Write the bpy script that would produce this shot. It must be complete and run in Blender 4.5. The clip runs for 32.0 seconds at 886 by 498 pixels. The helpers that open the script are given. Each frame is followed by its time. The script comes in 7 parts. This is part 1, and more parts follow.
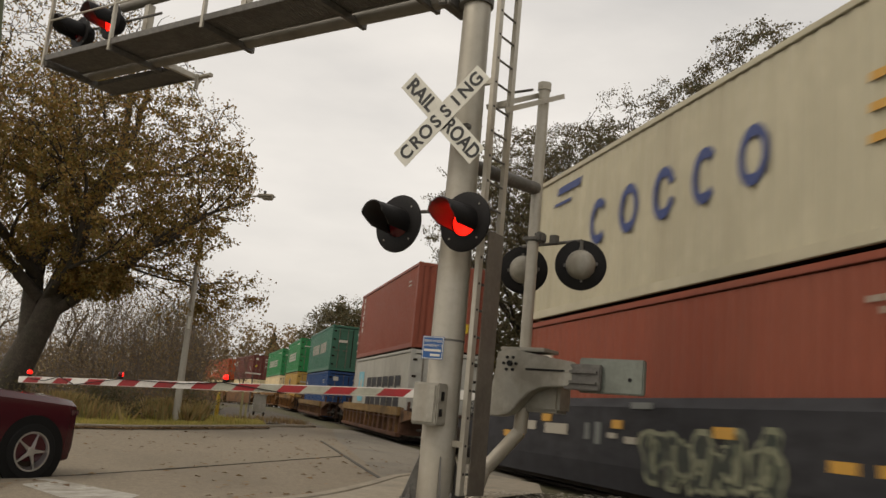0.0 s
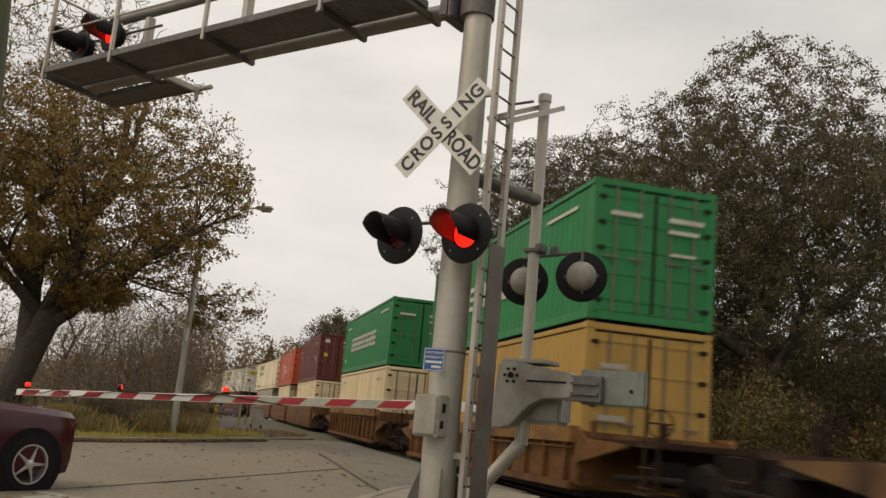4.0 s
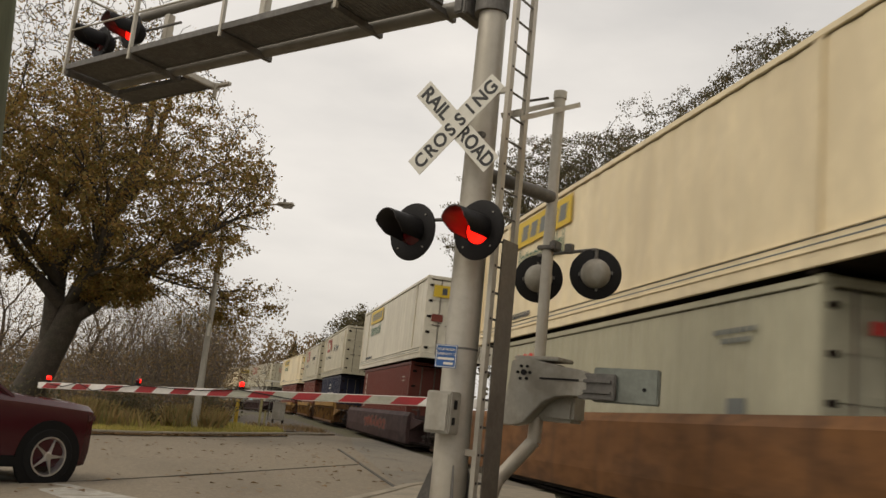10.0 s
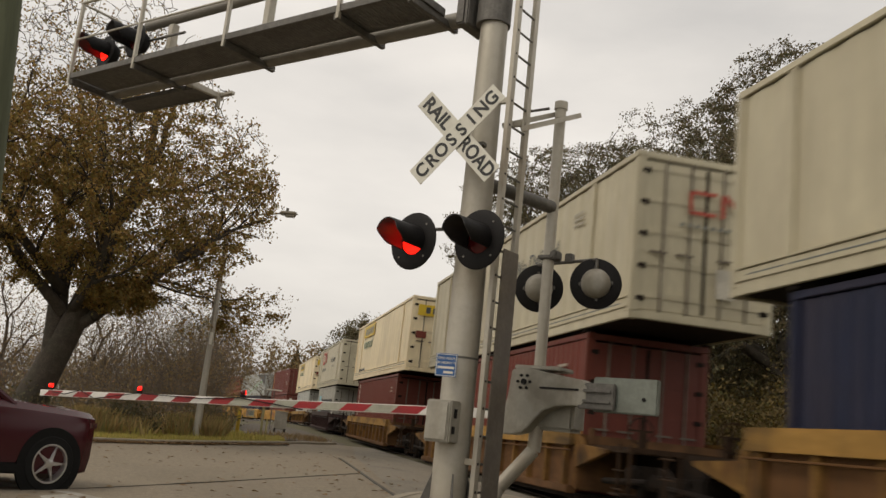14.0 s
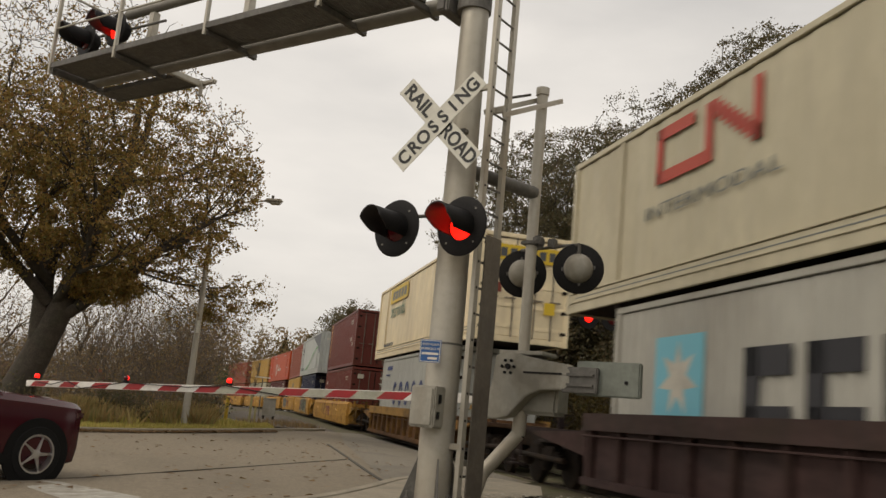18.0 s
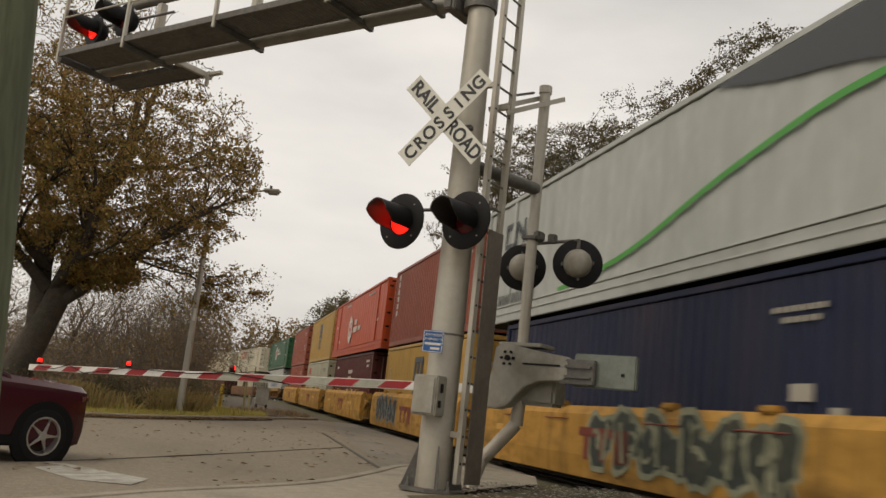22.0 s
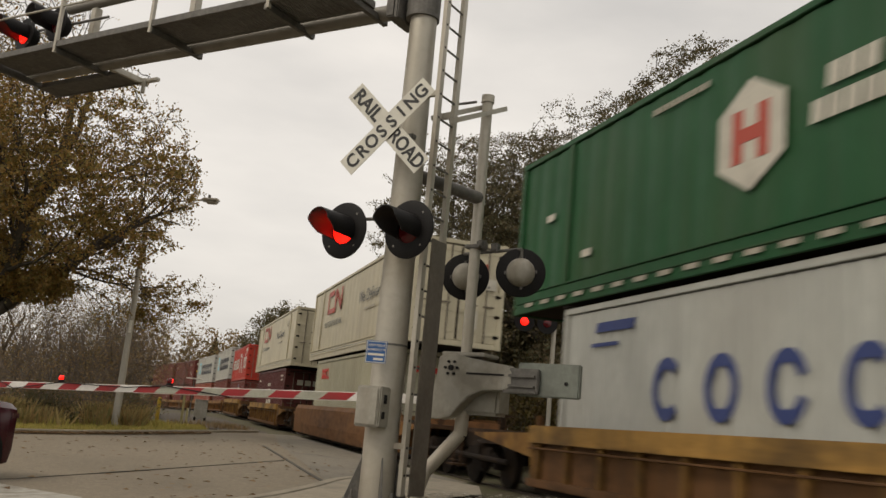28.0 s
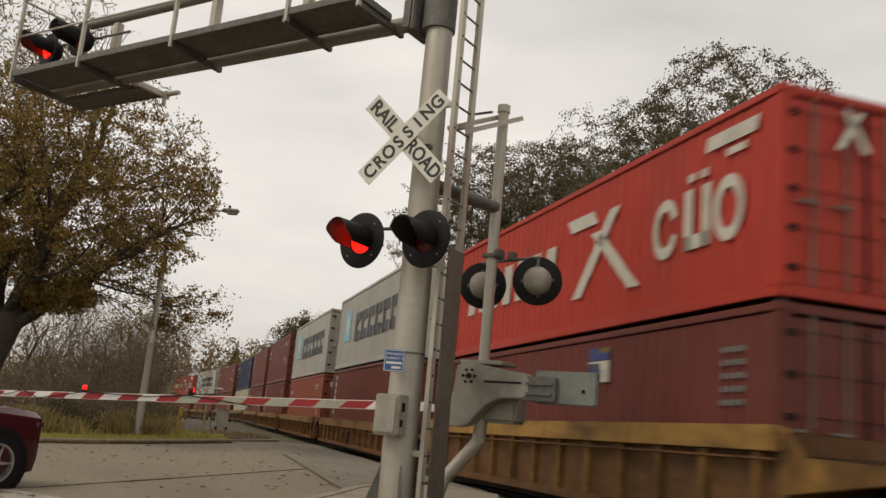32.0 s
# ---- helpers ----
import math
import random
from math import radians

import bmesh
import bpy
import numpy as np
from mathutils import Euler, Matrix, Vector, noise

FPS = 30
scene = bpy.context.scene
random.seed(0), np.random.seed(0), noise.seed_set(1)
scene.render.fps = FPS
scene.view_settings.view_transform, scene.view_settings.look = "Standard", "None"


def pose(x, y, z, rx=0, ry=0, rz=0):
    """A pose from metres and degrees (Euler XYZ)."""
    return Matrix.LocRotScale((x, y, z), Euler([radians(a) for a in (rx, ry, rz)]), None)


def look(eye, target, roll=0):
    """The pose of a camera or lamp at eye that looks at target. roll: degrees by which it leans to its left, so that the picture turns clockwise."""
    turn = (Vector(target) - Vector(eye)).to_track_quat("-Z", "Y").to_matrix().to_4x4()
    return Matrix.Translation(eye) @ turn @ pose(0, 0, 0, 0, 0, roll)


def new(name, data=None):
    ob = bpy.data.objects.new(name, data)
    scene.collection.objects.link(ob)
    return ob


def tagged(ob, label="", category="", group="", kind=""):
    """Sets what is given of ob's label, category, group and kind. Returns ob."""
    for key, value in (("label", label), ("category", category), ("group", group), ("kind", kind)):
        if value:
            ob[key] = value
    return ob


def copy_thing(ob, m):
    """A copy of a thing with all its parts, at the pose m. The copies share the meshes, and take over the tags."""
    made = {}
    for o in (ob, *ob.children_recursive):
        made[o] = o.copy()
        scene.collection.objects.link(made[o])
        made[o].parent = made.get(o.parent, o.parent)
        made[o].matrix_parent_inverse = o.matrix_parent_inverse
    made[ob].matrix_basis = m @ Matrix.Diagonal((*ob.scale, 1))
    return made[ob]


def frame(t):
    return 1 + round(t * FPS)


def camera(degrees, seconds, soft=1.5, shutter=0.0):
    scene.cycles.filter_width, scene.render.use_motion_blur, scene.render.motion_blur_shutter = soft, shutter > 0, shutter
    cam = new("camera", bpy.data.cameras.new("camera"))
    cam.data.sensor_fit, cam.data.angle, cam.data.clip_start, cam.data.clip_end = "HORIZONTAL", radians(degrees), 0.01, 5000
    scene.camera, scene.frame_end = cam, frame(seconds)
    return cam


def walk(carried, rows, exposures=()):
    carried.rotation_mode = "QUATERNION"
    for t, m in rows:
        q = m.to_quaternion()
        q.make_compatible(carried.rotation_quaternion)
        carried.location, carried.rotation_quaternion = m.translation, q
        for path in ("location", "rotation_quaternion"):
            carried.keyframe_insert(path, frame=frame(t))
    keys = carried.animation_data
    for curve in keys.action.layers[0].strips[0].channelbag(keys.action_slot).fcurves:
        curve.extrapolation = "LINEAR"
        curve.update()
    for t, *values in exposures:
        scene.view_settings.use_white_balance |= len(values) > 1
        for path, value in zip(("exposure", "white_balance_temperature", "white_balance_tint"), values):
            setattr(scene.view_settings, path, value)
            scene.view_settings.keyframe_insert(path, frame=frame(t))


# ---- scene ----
cam = camera(51.5, 32.0, shutter=0.4)
# seconds, eye, target, roll of the hand-held camera
PATH = [
    (0, (0.11, 0.093, 1.145), (0.574, 2.003, 1.514), 5.3),
    (0.5, (0.121, 0.11, 1.148), (0.579, 2.02, 1.524), 5.5),
    (1, (0.057, 0.159, 1.147), (0.51, 2.07, 1.525), 5.5),
    (1.5, (0.005, 0.185, 1.135), (0.488, 2.083, 1.539), 5.1),
    (2, (0.039, 0.158, 1.141), (0.517, 2.058, 1.538), 5.2),
    (2.5, (0.068, 0.137, 1.141), (0.542, 2.04, 1.534), 5.2),
    (4.5, (0.066, 0.109, 1.132), (0.53, 2.013, 1.531), 5.2),
    (5, (0.055, 0.143, 1.136), (0.518, 2.045, 1.545), 5.0),
    (5.5, (0.12, 0.074, 1.141), (0.575, 1.977, 1.552), 5.1),
    (6, (0.202, 0.035, 1.153), (0.634, 1.942, 1.572), 5.4),
    (6.5, (0.22, -0.022, 1.149), (0.639, 1.889, 1.564), 5.6),
    (7, (0.218, -0.025, 1.145), (0.638, 1.894, 1.522), 5.5),
    (7.5, (0.21, -0.01, 1.142), (0.62, 1.908, 1.533), 5.4),
    (8, (0.209, -0.064, 1.134), (0.597, 1.849, 1.568), 5.4),
    (8.5, (0.231, -0.079, 1.132), (0.63, 1.835, 1.557), 5.8),
    (9, (0.227, 0.041, 1.158), (0.64, 1.955, 1.566), 5.9),
    (9.5, (0.181, 0.046, 1.148), (0.596, 1.963, 1.539), 5.8),
    (10, (0.193, 0.083, 1.144), (0.61, 2.001, 1.528), 5.8),
    (10.5, (0.16, 0.182, 1.154), (0.584, 2.099, 1.536), 5.7),
    (11, (0.131, 0.166, 1.147), (0.557, 2.08, 1.54), 5.9),
    (11.5, (0.184, 0.125, 1.153), (0.608, 2.038, 1.551), 5.9),
    (12, (0.198, 0.043, 1.157), (0.63, 1.956, 1.549), 5.6),
    (12.5, (0.231, 0.008, 1.144), (0.659, 1.923, 1.528), 5.8),
    (13, (0.233, 0.067, 1.154), (0.647, 1.984, 1.549), 6.0),
    (13.5, (0.208, 0.051, 1.135), (0.615, 1.967, 1.542), 6.1),
    (15.5, (0.229, 0.0, 1.134), (0.639, 1.92, 1.511), 5.6),
    (16, (0.213, 0.026, 1.141), (0.625, 1.947, 1.511), 5.3),
    (16.5, (0.218, 0.059, 1.133), (0.637, 1.98, 1.497), 5.2),
    (17, (0.241, 0.035, 1.138), (0.665, 1.955, 1.504), 5.2),
    (17.5, (0.263, -0.006, 1.152), (0.698, 1.91, 1.525), 5.3),
    (18, (0.247, -0.039, 1.145), (0.685, 1.876, 1.52), 5.3),
    (18.5, (0.223, -0.016, 1.152), (0.677, 1.899, 1.509), 5.2),
    (19, (0.16, 0.081, 1.144), (0.627, 1.993, 1.499), 5.6),
    (19.5, (0.079, 0.138, 1.137), (0.561, 2.045, 1.496), 5.9),
    (20, (0.108, 0.101, 1.152), (0.561, 2.011, 1.532), 5.7),
    (20.5, (0.164, 0.029, 1.143), (0.549, 1.951, 1.541), 6.0),
    (21, (0.105, 0.031, 1.129), (0.482, 1.947, 1.562), 6.2),
    (21.5, (0.049, -0.107, 1.106), (0.437, 1.81, 1.525), 6.2),
    (22, (0.053, -0.265, 1.087), (0.51, 1.648, 1.448), 6.2),
    (22.5, (0.054, -0.281, 1.076), (0.523, 1.628, 1.445), 6.4),
    (23, (0.055, -0.244, 1.095), (0.57, 1.649, 1.48), 5.5),
    (23.5, (0.088, -0.178, 1.093), (0.596, 1.72, 1.471), 5.1),
    (24, (0.11, -0.146, 1.114), (0.644, 1.743, 1.497), 4.5),
    (24.5, (0.107, -0.16, 1.11), (0.649, 1.726, 1.496), 4.7),
    (25, (0.11, -0.111, 1.127), (0.67, 1.777, 1.474), 4.5),
    (25.5, (0.113, -0.095, 1.136), (0.678, 1.792, 1.486), 4.3),
    (27.5, (0.083, -0.066, 1.14), (0.67, 1.808, 1.518), 5.0),
    (28, (0.05, -0.19, 1.101), (0.626, 1.684, 1.494), 5.3),
    (28.5, (0.061, -0.146, 1.134), (0.638, 1.73, 1.522), 5.4),
    (29, (0.043, -0.158, 1.123), (0.616, 1.718, 1.514), 5.4),
    (29.5, (0.062, -0.153, 1.134), (0.628, 1.724, 1.53), 5.4),
    (30, (0.069, -0.106, 1.124), (0.628, 1.773, 1.523), 5.5),
    (30.5, (0.08, -0.094, 1.115), (0.628, 1.787, 1.518), 5.3),
    (31, (0.087, -0.097, 1.123), (0.633, 1.785, 1.526), 5.2),
    (31.5, (0.089, -0.152, 1.132), (0.631, 1.73, 1.535), 5.2),
    (32, (0.053, -0.288, 1.088), (0.586, 1.596, 1.496), 5.2),
]
walk(cam, [(t, look(eye, target, roll)) for t, eye, target, roll in PATH], [(0, 0.08, 7450, 10), (32, 0.08, 7450, 10)])

# ---- light: an even overcast afternoon ----
world = bpy.data.worlds.new("overcast")
scene.world = world
world.use_nodes = True
wn, wl = world.node_tree.nodes, world.node_tree.links
sky = wn.new("ShaderNodeTexSky")
sky.sky_type, sky.sun_disc = "NISHITA", False
sky.sun_elevation, sky.sun_rotation = radians(48), radians(255)
sky.air_density, sky.dust_density = 1.0, 4.0
# a cloud deck evens the sky out: soft grey with slow lighter and darker banks
coord = wn.new("ShaderNodeTexCoord")
stretch = wn.new("ShaderNodeMapping")
stretch.inputs["Scale"].default_value = (1.0, 1.0, 3.0)
clouds = wn.new("ShaderNodeTexNoise")
clouds.inputs["Scale"].default_value, clouds.inputs["Detail"].default_value = 2.2, 6
bank = wn.new("ShaderNodeValToRGB")
bank.color_ramp.elements[0].position, bank.color_ramp.elements[1].position = 0.3, 0.72
bank.color_ramp.elements[0].color = (6.1, 6.25, 6.6, 1)
bank.color_ramp.elements[1].color = (9.4, 9.45, 9.7, 1)
deck = wn.new("ShaderNodeMix")
deck.data_type = "RGBA"
deck.inputs["Factor"].default_value = 0.88
wl.new(coord.outputs["Generated"], stretch.inputs["Vector"])
wl.new(stretch.outputs["Vector"], clouds.inputs["Vector"])
wl.new(clouds.outputs["Fac"], bank.inputs["Fac"])
wl.new(sky.outputs["Color"], deck.inputs["A"])
wl.new(bank.outputs["Color"], deck.inputs["B"])
wl.new(deck.outputs["Result"], wn["Background"].inputs["Color"])
wn["Background"].inputs["Strength"].default_value = 0.1
sun = new("sun", bpy.data.lights.new("sun", "SUN"))
sun.data.energy, sun.data.angle, sun.data.color = 0.85, radians(25), (1.0, 0.96, 0.9)
sun.matrix_world = look((0, 0, 30), (26, 7, 0))

# ---- materials ----
def mat(name, colour, rough=0.7, metal=0.0, second=None, grain=0.0, grain_scale=40.0, stain=0.0, stain_scale=1.2, stain_colour=(0.05, 0.04, 0.03), bump=0.0, bump_scale=60.0, per_object=0.0, stretch=(1, 1, 1), emit=None, emit_strength=0.0, gloss=0.5, streak=0.0, streak_colour=(0.12, 0.06, 0.03)):
    """A painted, worn or grown surface: base colour with fine grain, broad stains and fine relief."""
    m = bpy.data.materials.new(name)
    m.use_nodes = True
    n, l = m.node_tree.nodes, m.node_tree.links
    b = n["Principled BSDF"]
    b.inputs["Roughness"].default_value, b.inputs["Metallic"].default_value = rough, metal
    b.inputs["Base Color"].default_value = (*colour, 1)
    b.inputs["Specular IOR Level"].default_value = gloss
    tc = n.new("ShaderNodeTexCoord")
    mp = n.new("ShaderNodeMapping")
    mp.inputs["Scale"].default_value = stretch
    l.new(tc.outputs["Object"], mp.inputs["Vector"])
    info = n.new("ShaderNodeObjectInfo")
    shift = n.new("ShaderNodeVectorMath")
    shift.operation = "MULTIPLY_ADD"
    shift.inputs[1].default_value = (31, 17, 23)
    l.new(info.outputs["Random"], shift.inputs[0])
    l.new(mp.outputs["Vector"], shift.inputs[2])
    where = shift.outputs["Vector"]

    def noise_at(scale, detail=4):
        t = n.new("ShaderNodeTexNoise")
        t.inputs["Scale"].default_value, t.inputs["Detail"].default_value = scale, detail
        l.new(where, t.inputs["Vector"])
        return t.outputs["Fac"]

    def ramp(fac, a, z):
        r = n.new("ShaderNodeMapRange")
        r.inputs["From Min"].default_value, r.inputs["From Max"].default_value = a, z
        l.new(fac, r.inputs["Value"])
        return r.outputs["Result"]

    def mix(a, z, fac, kind="MIX"):
        x = n.new("ShaderNodeMix")
        x.data_type, x.blend_type = "RGBA", kind
        for socket, value in (("A", a), ("B", z), ("Factor", fac)):
            if isinstance(value, (int, float)):
                x.inputs[socket].default_value = value
            elif isinstance(value, tuple):
                x.inputs[socket].default_value = (*value, 1)
            else:
                l.new(value, x.inputs[socket])
        return x.outputs["Result"]

    out = colour
    if second:
        out = mix(out, second, ramp(noise_at(grain_scale * 0.25), 0.35, 0.65))
    if grain:
        dark = tuple(c * (1 - grain) for c in colour)
        out = mix(out, dark, ramp(noise_at(grain_scale, 6), 0.4, 0.75))
    if stain:
        both = n.new("ShaderNodeMath")
        both.operation = "MULTIPLY"
        l.new(ramp(noise_at(stain_scale, 6), 0.48, 0.72), both.inputs[0])
        both.inputs[1].default_value = stain
        out = mix(out, stain_colour, both.outputs[0])
    if streak:
        # thin runs of rust and grime down the wall
        run = n.new("ShaderNodeMapping")
        run.inputs["Scale"].default_value = (3.2, 3.2, 0.16)
        l.new(tc.outputs["Object"], run.inputs["Vector"])
        lines = n.new("ShaderNodeTexNoise")
        lines.inputs["Scale"].default_value, lines.inputs["Detail"].default_value = 1.6, 5
        off = n.new("ShaderNodeVectorMath")
        off.operation = "MULTIPLY_ADD"
        off.inputs[1].default_value = (57, 91, 13)
        l.new(info.outputs["Random"], off.inputs[0])
        l.new(run.outputs["Vector"], off.inputs[2])
        l.new(off.outputs["Vector"], lines.inputs["Vector"])
        part_of = n.new("ShaderNodeMath")
        part_of.operation = "MULTIPLY"
        l.new(ramp(lines.outputs["Fac"], 0.50, 0.74), part_of.inputs[0])
        part_of.inputs[1].default_value = streak
        out = mix(out, streak_colour, part_of.outputs[0])
    if per_object:
        hsv = n.new("ShaderNodeHueSaturation")
        v = n.new("ShaderNodeMapRange")
        v.inputs["To Min"].default_value, v.inputs["To Max"].default_value = 1 - per_object, 1 + per_object
        l.new(info.outputs["Random"], v.inputs["Value"])
        l.new(v.outputs["Result"], hsv.inputs["Value"])
        if isinstance(out, tuple):
            hsv.inputs["Color"].default_value = (*out, 1)
        else:
            l.new(out, hsv.inputs["Color"])
        out = hsv.outputs["Color"]
    if not isinstance(out, tuple):
        l.new(out, b.inputs["Base Color"])
    if grain or stain:
        l.new(ramp_to(n, l, noise_at(grain_scale * 0.5), max(rough - 0.12, 0), min(rough + 0.12, 1)), b.inputs["Roughness"])
    if bump:
        bp = n.new("ShaderNodeBump")
        bp.inputs["Strength"].default_value, bp.inputs["Distance"].default_value = bump, 0.02
        l.new(noise_at(bump_scale, 6), bp.inputs["Height"])
        l.new(bp.outputs["Normal"], b.inputs["Normal"])
    if emit:
        b.inputs["Emission Color"].default_value = (*emit, 1)
        b.inputs["Emission Strength"].default_value = emit_strength
    return m


def ramp_to(n, l, fac, low, high):
    r = n.new("ShaderNodeMapRange")
    r.inputs["To Min"].default_value, r.inputs["To Max"].default_value = low, high
    l.new(fac, r.inputs["Value"])
    return r.outputs["Result"]


GALV = mat("galvanised_steel", (0.44, 0.41, 0.345), 0.5, 0.3, (0.46, 0.43, 0.37), 0.08, 12, 0.55, 1.1, (0.33, 0.275, 0.20), 0.02, streak=0.35, streak_colour=(0.26, 0.21, 0.15))
# darker galvanised copy: shade under the arm put into its colour; bolts share it
GALV_MID = mat("shade_toned_galvanised_steel", (0.27, 0.255, 0.225), 0.6, 0.3, (0.22, 0.205, 0.18), 0.12, 14, 0.4, 1.5, (0.16, 0.14, 0.11))
GALV_DARK = mat("weathered_steel", (0.17, 0.16, 0.145), 0.6, 0.3, (0.12, 0.115, 0.105), 0.3, 30, 0.4, 2.0)
GUARD = mat("brown_grey_guard", (0.185, 0.16, 0.13), 0.6, 0.2, (0.15, 0.13, 0.11), 0.2, 20, 0.3, 2.0)
CAST = mat("cast_aluminium", (0.36, 0.34, 0.29), 0.6, 0.2, (0.30, 0.285, 0.245), 0.2, 14, 0.7, 3.0, (0.17, 0.15, 0.115), 0.08, 40, streak=0.4, streak_colour=(0.17, 0.14, 0.10))
BLACK = mat("black_painted_metal", (0.012, 0.011, 0.011), 0.55, 0.0, None, 0.3, 50, gloss=0.18)
WHITE = mat("white_sheeting", (0.70, 0.68, 0.60), 0.5, 0.0, None, 0.08, 20, 0.25, 3.0, (0.35, 0.33, 0.28))
LETTER = mat("black_lettering", (0.02, 0.02, 0.02), 0.5)
RED_LIT = mat("red_lens_lit", (0.5, 0.01, 0.01), 0.25, emit=(1.0, 0.012, 0.008), emit_strength=2.2)
RED_CORE = mat("red_lens_hot", (0.8, 0.1, 0.05), 0.25, emit=(1.0, 0.20, 0.05), emit_strength=3.0)
HOOD_LINING = mat("dark_hood_lining", (0.05, 0.045, 0.045), 0.4, gloss=0.6)
RED_DIM = mat("red_lens_unlit", (0.09, 0.006, 0.008), 0.2)
RED_TAPE = mat("red_reflective_tape", (0.33, 0.012, 0.016), 0.5, 0.0, None, 0.15, 30, 0.3, 3.0)
WHITE_TAPE = mat("white_reflective_tape", (0.72, 0.70, 0.66), 0.45, 0.0, None, 0.1, 30, 0.3, 3.0, (0.4, 0.38, 0.33))
GREY_TAPE = mat("aged_reflective_tape", (0.36, 0.36, 0.29), 0.5, 0.0, None, 0.15, 30, 0.3, 3.0)
BLUE_SIGN = mat("blue_sign_sheeting", (0.02, 0.10, 0.30), 0.4, 0.0, None, 0.1, 30)
YELLOW = mat("yellow_paint", (0.55, 0.36, 0.03), 0.55, 0.0, None, 0.2, 30, 0.4, 4.0)
CONCRETE = mat("concrete", (0.33, 0.285, 0.215), 0.9, 0.0, (0.27, 0.235, 0.18), 0.25, 25, 0.5, 1.5, (0.14, 0.125, 0.10), 0.3)
ASPHALT = mat("worn_asphalt", (0.265, 0.222, 0.165), 0.9, 0.0, (0.215, 0.18, 0.134), 0.3, 60, 0.85, 0.30, (0.155, 0.13, 0.098), 0.45, 90, stretch=(0.8, 0.35, 1), gloss=0.25)
APRON = mat("crossing_concrete", (0.235, 0.205, 0.16), 0.9, 0.0, (0.19, 0.168, 0.132), 0.3, 40, 0.5, 0.7, (0.09, 0.08, 0.07), 0.4, 80)
ROAD_PAINT = mat("worn_white_road_paint", (0.44, 0.42, 0.37), 0.85, 0.0, (0.33, 0.31, 0.265), 0.4, 12, 0.95, 2.2, (0.19, 0.165, 0.13), 0.3)
EARTH = mat("brown_grassy_earth", (0.11, 0.085, 0.05), 0.95, 0.0, (0.09, 0.10, 0.035), 0.4, 12, 0.5, 0.6, (0.06, 0.05, 0.03), 0.6)
BALLAST = mat("grey_ballast", (0.135, 0.112, 0.086), 0.95, 0.0, (0.09, 0.076, 0.06), 0.5, 90, 0.4, 1.0, (0.07, 0.06, 0.05), 0.9, 70)
STEEL = mat("rail_steel", (0.10, 0.08, 0.065), 0.45, 0.7, (0.07, 0.05, 0.04), 0.3, 30)
DARK_IRON = mat("dark_running_gear", (0.016, 0.013, 0.011), 0.8, 0.0, (0.026, 0.018, 0.013), 0.3, 20, 0.5, 2.0, (0.05, 0.03, 0.018), gloss=0.15)
BARK = mat("grey_brown_bark", (0.075, 0.06, 0.045), 0.95, 0.0, (0.05, 0.04, 0.03), 0.4, 20, 0.3, 2.0, (0.04, 0.05, 0.025), 0.7, 30)
TWIG = mat("bare_twigs", (0.07, 0.058, 0.047), 0.95)
POLE_WOOD = mat("greenish_weathered_pole", (0.15, 0.165, 0.10), 0.9, 0.0, (0.11, 0.125, 0.075), 0.4, 30, 0.5, 3.0, (0.06, 0.065, 0.04), 0.5, 40, stretch=(1, 1, 0.12))
TYRE = mat("tyre_rubber", (0.012, 0.012, 0.012), 0.85, gloss=0.2)
CAR_PAINT = mat("dark_red_car_paint", (0.052, 0.006, 0.011), 0.2, 0.1)
CAR_GLASS = mat("dark_tinted_glass", (0.012, 0.014, 0.015), 0.06)
CAR_TRIM = mat("black_plastic_trim", (0.009, 0.009, 0.009), 0.7, gloss=0.15)
ALLOY = mat("alloy_rim", (0.6, 0.6, 0.6), 0.28, 0.9)
TAR = mat("tar_seam", (0.075, 0.066, 0.054), 0.85, 0.0, None, 0.3, 20)
CAR_LAMP = mat("dark_reddish_lamp_glass", (0.10, 0.05, 0.05), 0.10)


# ---- building helpers ----
def place(bm, m):
    bmesh.ops.transform(bm, matrix=m, verts=bm.verts)
    return bm


def box(sx, sy, sz, at=(0, 0, 0), bevel=0.0, turn=0.0):
    bm = bmesh.new()
    bmesh.ops.create_cube(bm, size=1, matrix=Matrix.Diagonal((sx, sy, sz, 1)))
    if bevel:
        bmesh.ops.bevel(bm, geom=bm.edges[:], offset=bevel, segments=2, affect="EDGES", clamp_overlap=True)
    return place(bm, Matrix.Translation(at) @ Matrix.Rotation(radians(turn), 4, "Z"))


def tube(a, b, r0, r1=None, sides=12, caps=True):
    """A round bar from a to b."""
    a, b = Vector(a), Vector(b)
    bm = bmesh.new()
    bmesh.ops.create_cone(bm, cap_ends=caps, segments=sides, radius1=r0, radius2=r0 if r1 is None else r1, depth=(b - a).length)
    return place(bm, Matrix.Translation((a + b) / 2) @ (b - a).to_track_quat("Z", "Y").to_matrix().to_4x4())


def lathe(profile, sides=24, axis="Z", caps=True):
    """A turned body: profile of (radius, height)."""
    bm = bmesh.new()
    rings = []
    for r, z in profile:
        rings.append([bm.verts.new((r * math.cos(2 * math.pi * k / sides), r * math.sin(2 * math.pi * k / sides), z)) for k in range(sides)])
    for low, high in zip(rings, rings[1:]):
        for k in range(sides):
            bm.faces.new((low[k], low[(k + 1) % sides], high[(k + 1) % sides], high[k]))
    if caps and profile[0][0] > 1e-4:
        bm.faces.new(rings[0][::-1])
    if caps and profile[-1][0] > 1e-4:
        bm.faces.new(rings[-1])
    bmesh.ops.remove_doubles(bm, verts=bm.verts, dist=1e-5)
    if axis == "-Y":
        place(bm, Matrix.Rotation(radians(90), 4, "X"))
    return bm


